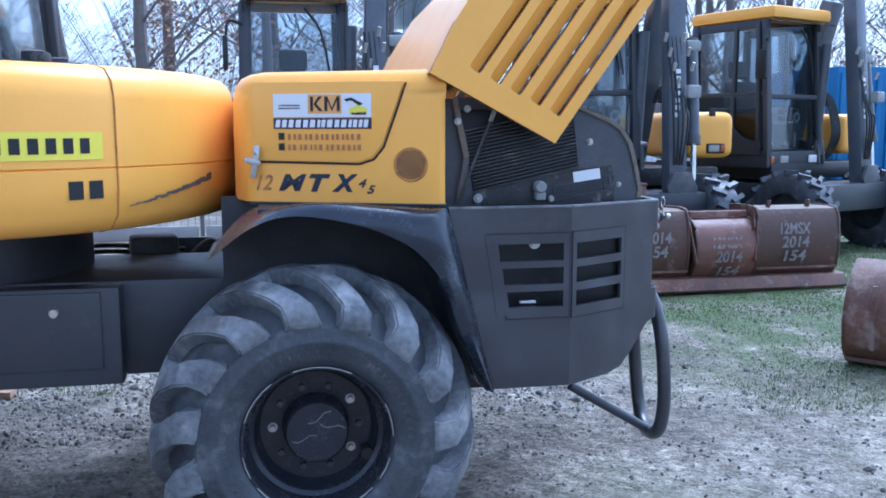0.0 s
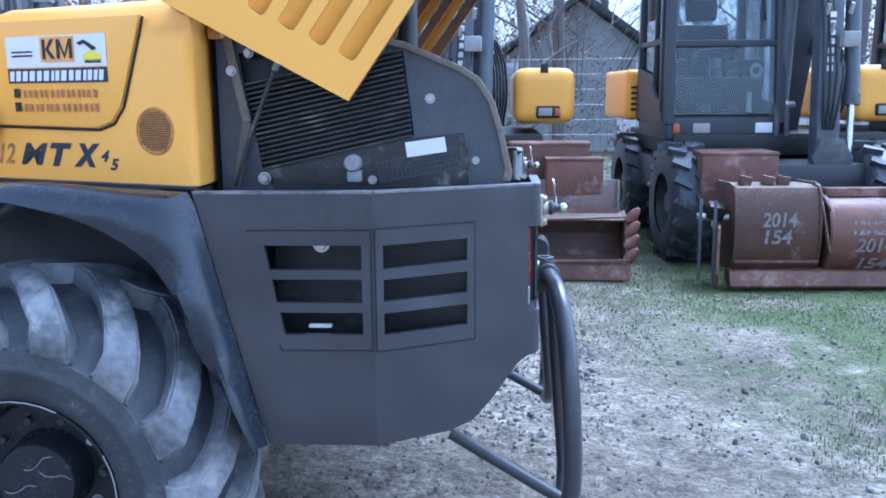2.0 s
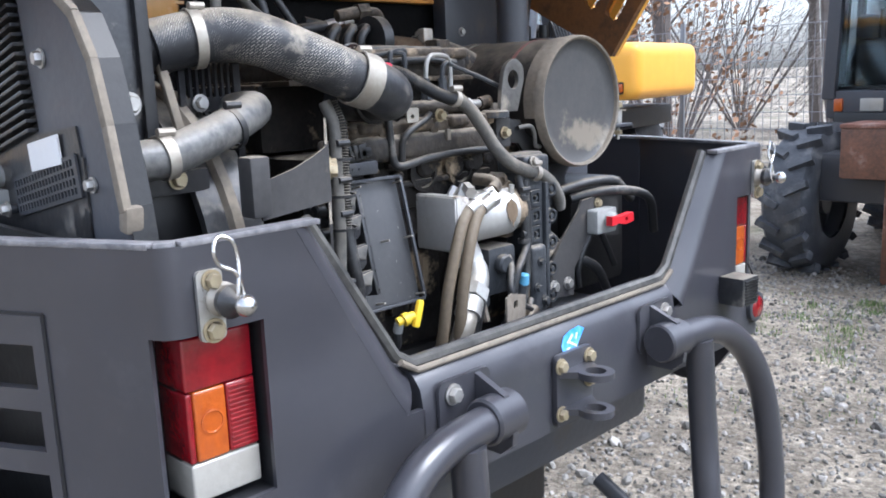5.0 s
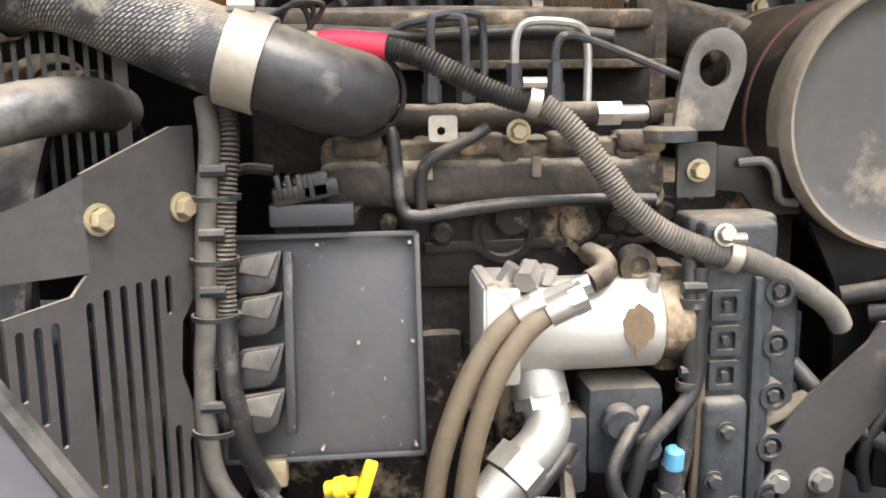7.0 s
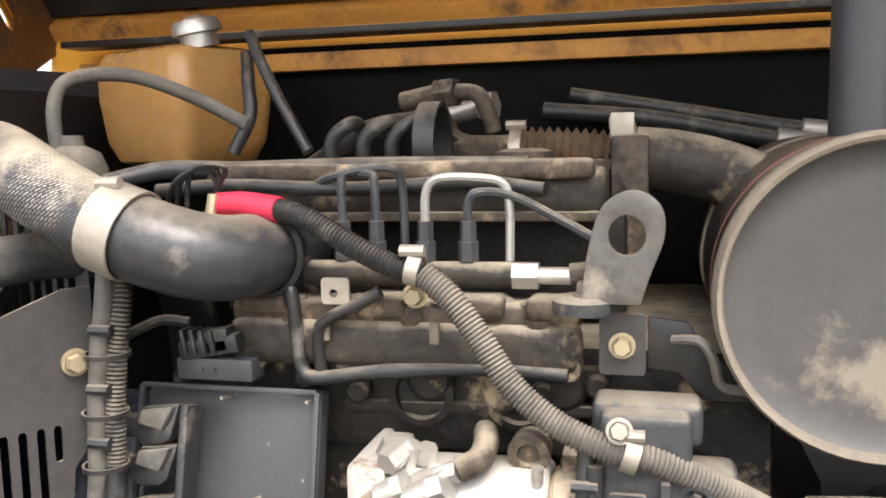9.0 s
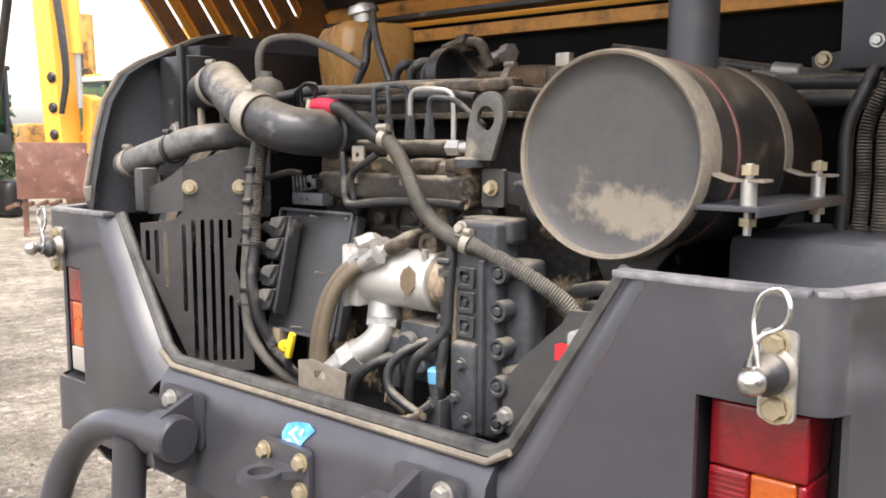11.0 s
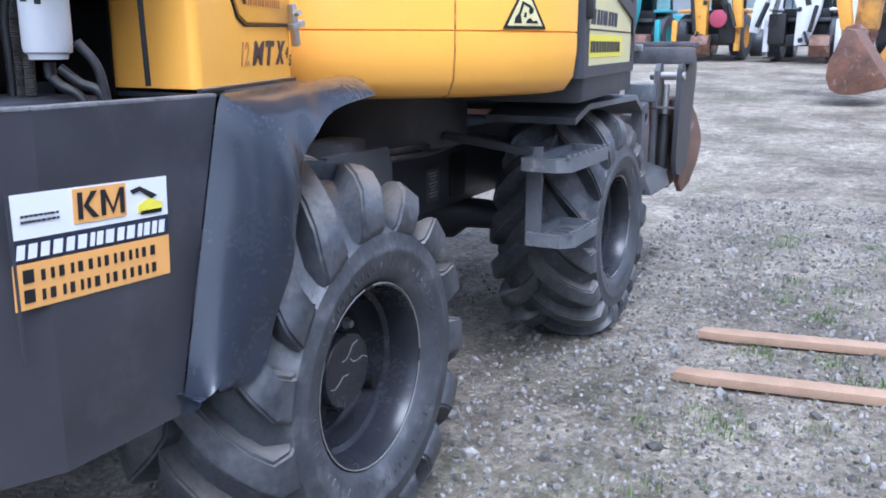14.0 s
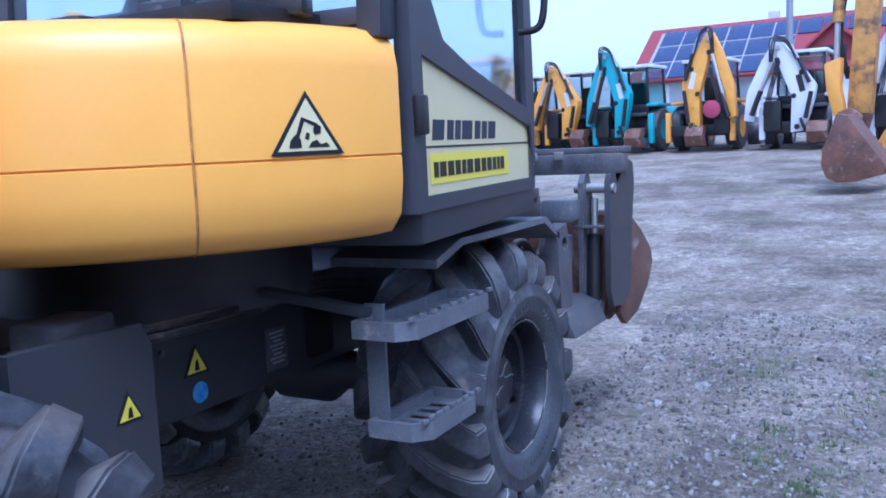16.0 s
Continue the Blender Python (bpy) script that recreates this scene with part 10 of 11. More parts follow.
def house(name, label, at, w, d, eave, ridge, wall_mat, roof_mat, along=True, panels=False, gable=False):
    root = thing(name, label, "house", at=at)
    m = basis((0, 0, 0), (1, 0, 0), (0, 0, 1))
    if along:
        bm = plate([(-d / 2, 0), (d / 2, 0), (d / 2, eave), (0, ridge), (-d / 2, eave)], w, basis((-w / 2, 0, 0), (0, 1, 0), (0, 0, 1)) @ Matrix.Diagonal((1, 1, -1, 1)))
    else:
        bm = plate([(-w / 2, 0), (w / 2, 0), (w / 2, eave), (0, ridge), (-w / 2, eave)], d, basis((0, -d / 2, 0), (1, 0, 0), (0, 0, 1)))
    part("wall", bm, wall_mat, root)
    for s in (-1, 1):
        if along:
            ang = math.degrees(math.atan2(ridge - eave, d / 2))
            slope = math.hypot(d / 2 + 0.4, (ridge - eave) * (1 + 0.8 / d))
            r = part("roof", box((w + 0.8, slope, 0.15), pose(0, s * (d / 4 + 0.15), (eave + ridge) / 2 + 0.05, -s * ang, 0, 0), 0.02), roof_mat, root)
            if panels and s < 0:
                slope_m = pose(0, s * (d / 4 + 0.15), (eave + ridge) / 2 + 0.05, -s * ang, 0, 0)
                part("panel_backing", box((6.4, 4.9, 0.03), slope_m @ pose(-w / 2 + 3.45, -slope / 2 + 2.6, 0.095)), pale_grey, r)
                for i in range(int(w / 1.05) - 1):
                    for j in range(3):
                        if i > 5 and j < 2:
                            continue
                        pm = pose(0, s * (d / 4 + 0.15), (eave + ridge) / 2 + 0.05, -s * ang, 0, 0) @ pose(-w / 2 + 0.9 + 1.05 * i, -slope / 2 + 0.9 + 1.72 * j, 0.12)
                        part("solar_panel", box((0.97, 1.56, 0.04), pm, 0.008), solar, r)
        else:
            ang = math.degrees(math.atan2(ridge - eave, w / 2))
            slope = math.hypot(w / 2 + 0.4, (ridge - eave) * (1 + 0.8 / w))
            part("roof", box((slope, d + 0.8, 0.15), pose(s * (w / 4 + 0.15), 0, (eave + ridge) / 2 + 0.05, 0, s * ang, 0), 0.02), roof_mat, root)
    return root


grey_house = house("grey_house", "plain grey gabled house behind the trees", pose(1.85, 24, 0, 0, 0, 4), 3.7, 8, 2.5, 3.8, plaster, frame_grey, False)
for x, z in ((-2.2, 1.6), (1.8, 1.6), (0, 4.8)):
    w1 = part("window", box((1.1, 0.06, 1.3), pose(x, -5.03, z), 0.01), white_paint, grey_house)
    part("pane", box((0.9, 0.02, 1.1), pose(x, -5.07, z)), glass, w1)


def container():
    root = thing("blue_container", "blue steel shipping container", "container", at=pose(9.6, 10.2, 0, 0, 0, 0))
    part("body", box((4.0, 2.4, 2.6), pose(0, 0, 1.3), 0.02), blue_paint, root)
    for k in range(18):
        part("rib", box((0.09, 0.04, 2.4), pose(-1.9 + 0.22 * k, -1.21, 1.3), 0.01), blue_paint, root)


container()
van = thing("white_van", "white van parked behind the fence", "van", at=pose(4.1, 12.0, 0, 0, 0, 20))
vb = part("body", plate([(-1.9, 0.35), (1.9, 0.35), (1.9, 0.95), (1.2, 1.1), (0.6, 1.75), (-1.9, 1.8)], 1.7, basis((0, -0.85, 0), (1, 0, 0), (0, 0, 1)), (), None, 0.05), white_paint, van)
part("window", plate([(0.25, 1.1), (1.05, 1.1), (0.58, 1.62), (0.25, 1.62)], 0.02, basis((0, -0.86, 0), (1, 0, 0), (0, 0, 1))), teal_glass, vb)
for x in (-1.25, 1.25):
    part("wheel", lathe([(0, -0.1), (0.3, -0.1), (0.33, 0), (0.3, 0.1), (0, 0.1)], basis((x, -0.8, 0.33), (1, 0, 0), (0, 0, 1)), 20), rubber, van)
    part("wheel", lathe([(0, -0.1), (0.3, -0.1), (0.33, 0), (0.3, 0.1), (0, 0.1)], basis((x, 0.8, 0.33), (1, 0, 0), (0, 0, 1)), 20), rubber, van)


# ---------------------------------------------------------------- far row of diggers
def yard_height(x):
    return 0.045 * max(0.0, min(-x, 40) - 8)


def digger(name, label, colour, at, arm=None, cab_glass=None, pose_kind=0, seed=0):
    """A backhoe seen from its rear: wheels, body, cab, folded arm and bucket. The rear faces +x."""
    root = thing(name, label, "digger", "row of diggers", at=at)
    arm = arm or colour
    cab_glass = cab_glass or glass
    part("body", box((2.4, 1.3, 0.55), pose(-0.8, 0, 0.95), 0.08), black, root)
    part("counter_shelf", box((0.5, 1.5, 0.12), pose(0.55, 0, 1.22), 0.03), frame_grey, root)
    part("bonnet", box((1.5, 0.95, 0.6), pose(-2.3, 0, 1.2), 0.1), colour, root)
    for s in (-1, 1):
        for x, r in ((0.0, 0.72), (-2.3, 0.5)):
            m = basis((x, s * 0.85, r), (1, 0, 0), (0, 0, 1))
            wh = part("wheel", lathe([(r * 0.5, -0.2), (r * 0.9, -0.2), (r, -0.12), (r, 0.12), (r * 0.9, 0.2), (r * 0.5, 0.2)], m, 28), rubber, root)
            part("rim", lathe([(0, -0.1), (r * 0.5, -0.19), (r * 0.52, 0), (r * 0.5, 0.19), (0, 0.1)], m, 20), colour, wh)
        part("mudguard", box((1.1, 0.42, 0.1), pose(0, s * 0.85, 1.52), 0.04), colour, root)
        part("stabiliser", box((0.16, 0.16, 0.95), pose(0.95, s * 1.0, 0.75), 0.02), colour, root)
    cabp = part("cab", box((1.5, 1.4, 0.3), pose(-0.3, 0, 1.4), 0.05), black, root)
    for x in (-1.0, 0.42):
        for y in (-0.66, 0.66):
            part("pillar", between((x, y, 1.45), (x * 0.9, y * 0.94, 2.75), 0.08, 0.08, (1, 0, 0), 0.015), black, cabp)
    part("roof", box((1.6, 1.45, 0.12), pose(-0.3, 0, 2.8), 0.05), white_paint if colour is not white_paint else colour, cabp)
    for y in (-0.65, 0.65):
        part("side_glass", box((1.35, 0.008, 1.15), pose(-0.3, y * 0.98, 2.12)), cab_glass, cabp)
    part("rear_glass", box((0.008, 1.2, 1.1), pose(0.4, 0, 2.15)), cab_glass, cabp)
    part("front_glass", box((0.008, 1.2, 1.1), pose(-1.0, 0, 2.15)), cab_glass, cabp)
    part("seat", box((0.3, 0.5, 0.8), pose(-0.4, 0, 1.9), 0.06), black, cabp)
    # folded rear arm: a bent boom and a broad dipper, like an upturned V
    flip = -1 if seed % 4 == 2 else 1
    wide = 1.0 + 0.22 * (seed % 3 == 0)
    tall = 1.0 + 0.08 * ((seed * 7) % 3)

    def in_plane(points):
        out = [(flip * wide * y, z * tall) for y, z in points]
        return out if flip > 0 else out[::-1]

    m = basis((1.28, 0, 0), (0, 1, 0), (0, 0, 1))
    boom = part("boom", plate(in_plane([(-1.20, 0.86), (-0.98, 0.82), (-0.86, 1.55), (-0.42, 2.66), (-0.30, 3.02), (-0.50, 3.08), (-0.78, 2.58), (-1.12, 1.68)]), 0.26, m, (), None, 0.02), arm, root)
    part("dipper", plate(in_plane([(-0.48, 2.88), (-0.30, 3.04), (-0.06, 2.66), (0.44, 1.78), (0.40, 1.40), (0.18, 0.50), (-0.12, 0.46), (-0.10, 1.5), (-0.36, 2.30)]), 0.30, m @ Matrix.Translation((0, 0, 0.06)), (), None, 0.02), arm, boom)
    part("pivot_pin", rod((1.0, flip * wide * -0.40, 2.90 * tall), (1.38, flip * wide * -0.40, 2.90 * tall), 0.07, 14), steel, boom)
    part("ram", rod((1.38, flip * wide * -0.95, 1.2), (1.38, flip * wide * -0.52, 2.5 * tall), 0.05, 12), steel, boom)
    part("ram_sleeve", rod((1.39, flip * wide * -1.0, 1.0), (1.39, flip * wide * -0.78, 1.7), 0.075, 12), black, boom)
    part("mark_field", box((0.004, 0.16, 0.5), pose(1.345, flip * wide * 0.10, 1.85 * tall, flip * 14, 0, 0)), white_paint if colour is not white_paint else black, boom)
    for f, (y, z) in enumerate(((-0.05, 1.5), (0.02, 0.62), (-0.42, 2.55), (0.12, 2.15))):
        part("pivot_cap", lathe([(0, 0.05), (0.05, 0.05), (0.075, 0.02), (0.075, 0)], basis((1.34, flip * wide * y, z * tall), (0, 1, 0), (0, 0, 1)), 12), black, boom)
    part("dipper_ram", rod((1.40, flip * wide * 0.30, 1.85 * tall), (1.40, flip * wide * 0.06, 2.55 * tall), 0.055, 10), black, boom)
    part("ram_rod", rod((1.40, flip * wide * 0.06, 2.55 * tall), (1.40, flip * wide * -0.10, 2.95 * tall), 0.03, 8), steel, boom)
    part("bucket_ram", rod((1.42, flip * wide * 0.34, 1.6 * tall), (1.42, flip * wide * 0.22, 0.85), 0.06, 10), black, boom)
    part("bucket_link", box((0.1, 0.08, 0.4), pose(1.42, flip * wide * 0.16, 0.68, flip * 20, 0, 0), 0.02), black, boom)
    for k in range(3):
        part("hose_loop", tube([(1.40, flip * wide * (-0.52 - 0.03 * k), 2.5 * tall), (1.46, flip * wide * (-0.44 - 0.05 * k), 3.06 * tall + 0.04 * k), (1.44, flip * wide * -0.2, 3.0 * tall + 0.05 * k), (1.40, flip * wide * 0.02, 2.5 * tall)], 0.022, 6, 5), hose, boom)
    for k in range(3):
        part("hose", tube([(1.36, flip * (-0.9 + 0.06 * k), 1.0), (1.42, flip * (-0.72 + 0.05 * k), 1.7), (1.40, flip * (-0.5 + 0.04 * k), 2.5)], 0.02, 6, 4), hose, boom)
    bk = plate([(0, 0), (0.42, 0.04), (0.55, 0.35), (0.40, 0.62), (0.10, 0.66), (0.02, 0.50), (0.2, 0.3)], 0.55, basis((1.05, flip * 0.3, 0.12), (1, 0, 0), (0, 0, 1)), (), None, 0.02)
    part("bucket", bk, rust, root, "rusty bucket")
    part("slew_frame", box((0.3, 2.1, 0.35), pose(0.82, 0, 0.62), 0.05), black, root)
    part("slew_post", box((0.3, 0.5, 0.9), pose(0.95, flip * -0.7, 0.95), 0.06), black, root)
    for y in (-0.98, 0.98):
        part("tail_lamp", box((0.03, 0.10, 0.16), pose(0.98, y, 1.05), 0.01), red_lens, root)
        part("leg_foot", box((0.35, 0.3, 0.06), pose(0.95, y * 0.9, 0.10), 0.01), black, root)
    if seed % 3 == 2:
        part("pink_cover", lathe([(0, 0.03), (0.24, 0.03), (0.27, 0.015), (0.27, 0)], basis((1.40, flip * -0.5, 1.25), (0, 1, 0), (0, 0, 1)), 20), pink_plastic, root, "round pink-red cover")
    part("steering_wheel", lathe([(0.18, 0), (0.2, 0.015), (0.22, 0), (0.2, -0.015), (0.18, 0)], pose(-0.7, 0, 1.95, 0, -30, 0), 16), black, cabp)
    part("cab_lamp", box((0.06, 0.5, 0.10), pose(0.5, 0, 2.72), 0.02), black, cabp)
    return root


dirty_yellow = material("weathered_yellow_paint", (0.80, 0.40, 0.05), 0.45, other=(0.62, 0.28, 0.04), amount=0.9, scale=3, bump=0.05, spots=(0.10, 0.08, 0.06), spot_scale=2.2, spot_low=0.58, spot_high=0.68)
pale_teal_glass = glass_material("pale_teal_glass", (0.62, 0.84, 0.84))
row = [(-31.5, -8.2, dirty_yellow, None, 0), (-30, -5.9, teal, pale_teal_glass, 1), (-29.5, -3.35, dirty_yellow, None, 2), (-29, -0.5, white_paint, None, 3), (-28.5, 2.6, white_paint, pale_teal_glass, 4), (-28.0, 5.2, dirty_yellow, None, 5), (-27.5, 7.0, teal, None, 6), (-30, 9.6, dirty_yellow, None, 7), (-32, -10.6, ochre, None, 8), (-33, -13.0, dirty_yellow, None, 9)]
for k, (x, y, col, gl, sd) in enumerate(row):
    nm = {id(dirty_yellow): "yellow backhoe digger with its arm folded", id(teal): "teal backhoe digger with its arm folded", id(white_paint): "white backhoe digger with its arm folded", id(ochre): "faded ochre backhoe digger with its arm folded"}[id(col)]
    digger("backhoe_digger", nm, col, pose(x, y, yard_height(x), 0, 0, -12 + 3 * (k % 4)), None, gl, 0, sd)


digger("backhoe_digger", "yellow backhoe digger with a tinted cab across the yard", dirty_yellow, pose(-10.1, -19.5, yard_height(-10), 0, 0, -82), None, teal_glass, 0, 3)


def long_arm(name, label, colour, at, reach=0.0, side=1):
    """A crawler excavator with a raised boom and a bucket set down."""
    root = thing(name, label, "excavator", at=at)
    for s in (-1, 1):
        t = part("track", box((3.0, 0.45, 0.7), pose(-2.5 - reach, s * 0.95, 0.36), 0.2, None, 4), black, root)
        for k in range(6):
            part("track_roller", lathe([(0, -0.24), (0.2, -0.24), (0.2, 0.24), (0, 0.24)], basis((-3.5 - reach + 0.4 * k, s * 0.95, 0.3), (1, 0, 0), (0, 0, 1)), 12), frame_grey, t)
    part("house", box((2.6, 2.2, 0.9), pose(-2.9 - reach, 0, 1.35), 0.12, None, 3), colour, root)
    cabp = part("cab", box((1.3, 0.95, 0.35), pose(-1.9 - reach, -0.6 * side, 1.4), 0.05), cab_grey, root)
    for x in (-2.5 - reach, -1.3 - reach):
        for y in (-1.02 * side, -0.18 * side):
            part("pillar", between((x, y, 1.5), (x, y, 2.75), 0.08, 0.08, (1, 0, 0), 0.015), cab_grey, cabp)
    part("roof", box((1.35, 1.0, 0.1), pose(-1.9 - reach, -0.6 * side, 2.8), 0.04), cab_grey, cabp)
    for x in (-2.5 - reach, -1.3 - reach):
        part("glass_pane", box((0.01, 0.8, 1.1), pose(x, -0.6 * side, 2.15)), teal_glass, cabp)
    for y in (-1.03 * side, -0.17 * side):
        part("glass_pane", box((1.15, 0.01, 1.1), pose(-1.9 - reach, y, 2.15)), teal_glass, cabp)
    boom = part("boom", between((-1.8 - reach, 0.2, 1.6), (-0.6 - reach * 0.6, 0.2, 4.6), 0.35, 0.5, (0, 1, 0), 0.06), colour, root)
    part("boom", between((-0.65 - reach * 0.6, 0.2, 4.4), (0.7, 0.2, 5.0), 0.35, 0.45, (0, 1, 0), 0.06), colour, boom)
    part("stick", between((0.72, 0.2, 5.2), (0.98, 0.2, 1.25), 0.40, 0.46, (0, 1, 0), 0.06), colour, boom)
    part("cylinder", rod((-0.9 - reach, 0.42, 2.0), (-0.4 - reach * 0.6, 0.42, 4.0), 0.08, 12), black, boom)
    part("cylinder", rod((1.28, 0.2, 4.6), (1.36, 0.2, 2.9), 0.10, 12), colour, boom)
    part("piston_rod", rod((1.36, 0.2, 2.9), (1.38, 0.2, 2.0), 0.05, 10), steel, boom)
    part("linkage", plate([(1.22, 2.25), (1.50, 2.15), (1.46, 1.70), (1.34, 1.22), (1.16, 1.28), (1.24, 1.75)], 0.34, basis((0, 0.37, 0), (1, 0, 0), (0, 0, 1)), (), None, 0.03), dirty_yellow, boom, "worn orange bucket linkage")
    for k in range(3):
        part("hose", tube([(1.06 + 0.05 * k, -0.04, 4.4), (1.30 + 0.05 * k, -0.10, 3.2), (1.34 + 0.04 * k, -0.08, 2.5), (1.18 + 0.03 * k, -0.05, 1.9)], 0.028, 6, 5), hose, boom)
    for z in (1.55, 2.0, 2.5):
        part("pivot_cap", lathe([(0, 0.05), (0.06, 0.05), (0.09, 0.02), (0.09, 0)], basis((1.02, -0.04, z), (1, 0, 0), (0, 0, 1)), 12), black, boom)
    # closed side plates, rounded heel, lip and teeth
    side = [(1.12, 1.26), (0.86, 1.22), (0.72, 1.05), (0.0, 0.30), (0.10, 0.16), (0.70, 0.04), (1.10, 0.03), (1.34, 0.12), (1.46, 0.34), (1.44, 0.62), (1.30, 0.86)]
    side = [(1.0 + 0.68 * (u - 1.0), 1.24 + 0.92 * (v - 1.24)) for u, v in side]
    bucket = part("bucket", plate(side, 1.15, basis((0, 0.775, 0), (1, 0, 0), (0, 0, 1)), (), None, 0.03), rust, root, "rusty digging bucket")
    for y in (-0.385, 0.775):
        part("bucket_ear", plate([(1.24, 1.30), (1.02, 1.36), (0.84, 1.22), (0.92, 0.92), (1.30, 0.80)], 0.05, basis((0, y + 0.025, 0), (1, 0, 0), (0, 0, 1)), (), None, 0.01), rust_pink, bucket)
        part("bucket_pin", rod((1.0, y - 0.05, 1.20), (1.0, y + 0.05, 1.20), 0.07, 12), black, bucket)
        part("side_rib", between((1.24, y, 0.76), (0.54, y, 0.54), 0.05, 0.03, (0, 1, 0), 0.006), rust, bucket)
    for k in range(4):
        part("tooth", box((0.26, 0.09, 0.07), pose(0.26, -0.30 + 0.31 * k, 0.34, 0, -18, 0), 0.015), rust, bucket)
    for k in range(3):
        part("heel_lug", box((0.12, 0.09, 0.10), pose(1.32, -0.2 + 0.4 * k, 0.60 + 0.12 * k, 0, 20, 0), 0.02), black, bucket)
    return root


long_arm("crawler_excavator", "ochre crawler excavator with a rusty bucket on the gravel", ochre, pose(-18.09, 2.55, yard_height(-18.1), 0, 0, -96), 3.5)
for label, col, x, y, turn in (("yellow crawler excavator with its boom raised", yellow, -5.75, -14.6, 108), ("faded yellow crawler excavator further off", ochre, -13.0, -27.0, 80), ("faded yellow crawler excavator further off", ochre, -17.0, -27.0, 70), ("yellow crawler excavator far across the yard", yellow, -18.0, -19.0, 60)):
    long_arm("crawler_excavator", label, col, pose(x, y, yard_height(x), 0, 0, turn), 0.0, -1)

guard = thing("steel_plate", "upright rusty steel plate on a frame beside the crawler", "plate", at=pose(-5.3, -12.2, 0, 0, 0, -28))
part("sheet", box((1.0, 0.05, 0.85), pose(0, 0, 1.0), 0.012), rust_pink, guard)
for x in (-0.4, 0.4):
    part("post", box((0.08, 0.08, 1.0), pose(x, -0.07, 0.5), 0.01), rust, guard)


def wheel_loader(at):
    """A wheel loader from its front quarter: bucket, lift arms, big wheels, cab."""
    root = thing("wheel_loader", "yellow wheel loader with a worn bucket resting on gravel", "loader", at=at)
    for x in (0.0, -2.9):
        for s in (-1, 1):
            m = basis((x, s * 0.95, 0.78), (1, 0, 0), (0, 0, 1))
            wh = part("wheel", lathe([(0.42, -0.26), (0.70, -0.26), (0.78, -0.16), (0.80, 0), (0.78, 0.16), (0.70, 0.26), (0.42, 0.26)], m, 36), rubber, root)
            part("rim", lathe([(0, -0.1), (0.2, -0.1), (0.36, -0.16), (0.42, -0.24), (0.43, 0), (0.42, 0.24), (0.36, 0.16), (0.2, 0.1), (0, 0.1)], m, 28), yellow, wh)
    part("front_frame", box((1.2, 1.0, 0.8), pose(0.1, 0, 1.0), 0.08), yellow, root)
    part("bonnet", box((2.2, 1.5, 1.0), pose(-3.2, 0, 1.6), 0.15, None, 3), yellow, root)
    cabp = part("cab", box((1.4, 1.4, 0.4), pose(-1.6, 0, 1.6), 0.05), black, root)
    for x in (-2.25, -0.95):
        for y in (-0.66, 0.66):
            part("pillar", between((x, y, 1.7), (x * 0.98, y * 0.95, 3.1), 0.09, 0.09, (1, 0, 0), 0.015), black, cabp)
    part("roof", box((1.6, 1.5, 0.14), pose(-1.6, 0, 3.15), 0.06), yellow, cabp)
    for y in (-0.65, 0.65):
        part("side_glass", box((1.25, 0.008, 1.3), pose(-1.6, y, 2.4)), glass, cabp)
    part("front_glass", box((0.008, 1.2, 1.3), pose(-0.95, 0, 2.4)), glass, cabp)
    for s in (-1, 1):
        part("lift_arm", plate([(-0.4, 1.75), (-0.2, 1.95), (0.9, 1.45), (1.5, 0.6), (1.75, 0.35), (1.6, 0.25), (1.25, 0.45), (0.7, 1.15), (-0.3, 1.6)], 0.14, basis((0, s * 0.5 + 0.07, 0), (1, 0, 0), (0, 0, 1)), (), None, 0.02), yellow, root)
    part("tilt_lever", plate([(0.2, 1.75), (0.45, 2.25), (0.65, 2.2), (1.1, 1.0), (0.95, 0.9), (0.5, 1.6)], 0.16, basis((0, 0.08, 0), (1, 0, 0), (0, 0, 1)), (), None, 0.02), yellow, root)
    part("tilt_ram", rod((-0.5, 0, 1.9), (0.4, 0, 2.1), 0.07, 12), steel, root)
    bk = plate([(1.55, 0.15), (1.7, 0.02), (2.7, 0.0), (2.72, 0.04), (1.85, 0.12), (1.72, 0.4), (1.78, 0.75), (2.05, 1.05), (2.0, 1.1), (1.65, 0.85), (1.52, 0.5)], 2.4, basis((0, -1.2, 0), (1, 0, 0), (0, 0, 1)), (), None, 0.01)
    bucket = part("bucket", bk, ochre, root, "worn yellow-grey loading bucket")
    for y in (-1.2, 1.17):
        part("bucket_cheek", plate([(1.6, 0.1), (2.7, 0.02), (2.1, 1.05), (1.65, 0.8)], 0.03, basis((0, y + 0.03, 0), (1, 0, 0), (0, 0, 1))), ochre, bucket)
    return root


wheel_loader(pose(-26.5, 4.4, yard_height(-26.5), 0, 0, -68))
rusty_bucket("digging_bucket", "big rusty bucket standing on the gravel", 1.2, 0.52, pose(-9.3, 3.12, 0.04, 0, 0, 75), False, 4, rust_pink)

solar_house = house("solar_house", "white house with a solar roof and red gable", pose(-46, -1.0, 1.3, 0, 0, 90), 16, 9, 2.7, 5.3, white_paint, roof_red, True, True)
bm = plate([(-2.2, 0), (2.2, 0), (0, 2.2)], 3.0, basis((0.4, -4.4, 2.8), (1, 0, 0), (0, 0, 1)) @ Matrix.Diagonal((0.85, 0.8, 1, 1)))
g = part("gable", bm, roof_red, solar_house, "red gable")
for s in (-1, 1):
    part("gable_roof", box((2.7, 3.4, 0.12), pose(0.4 + s * 0.98, -3.0, 3.72, 0, s * 43, 0), 0.02), roof_red, solar_house)
part("gable_window", box((1.0, 0.05, 0.7), pose(0.4, -4.45, 3.3), 0.01), black, solar_house)
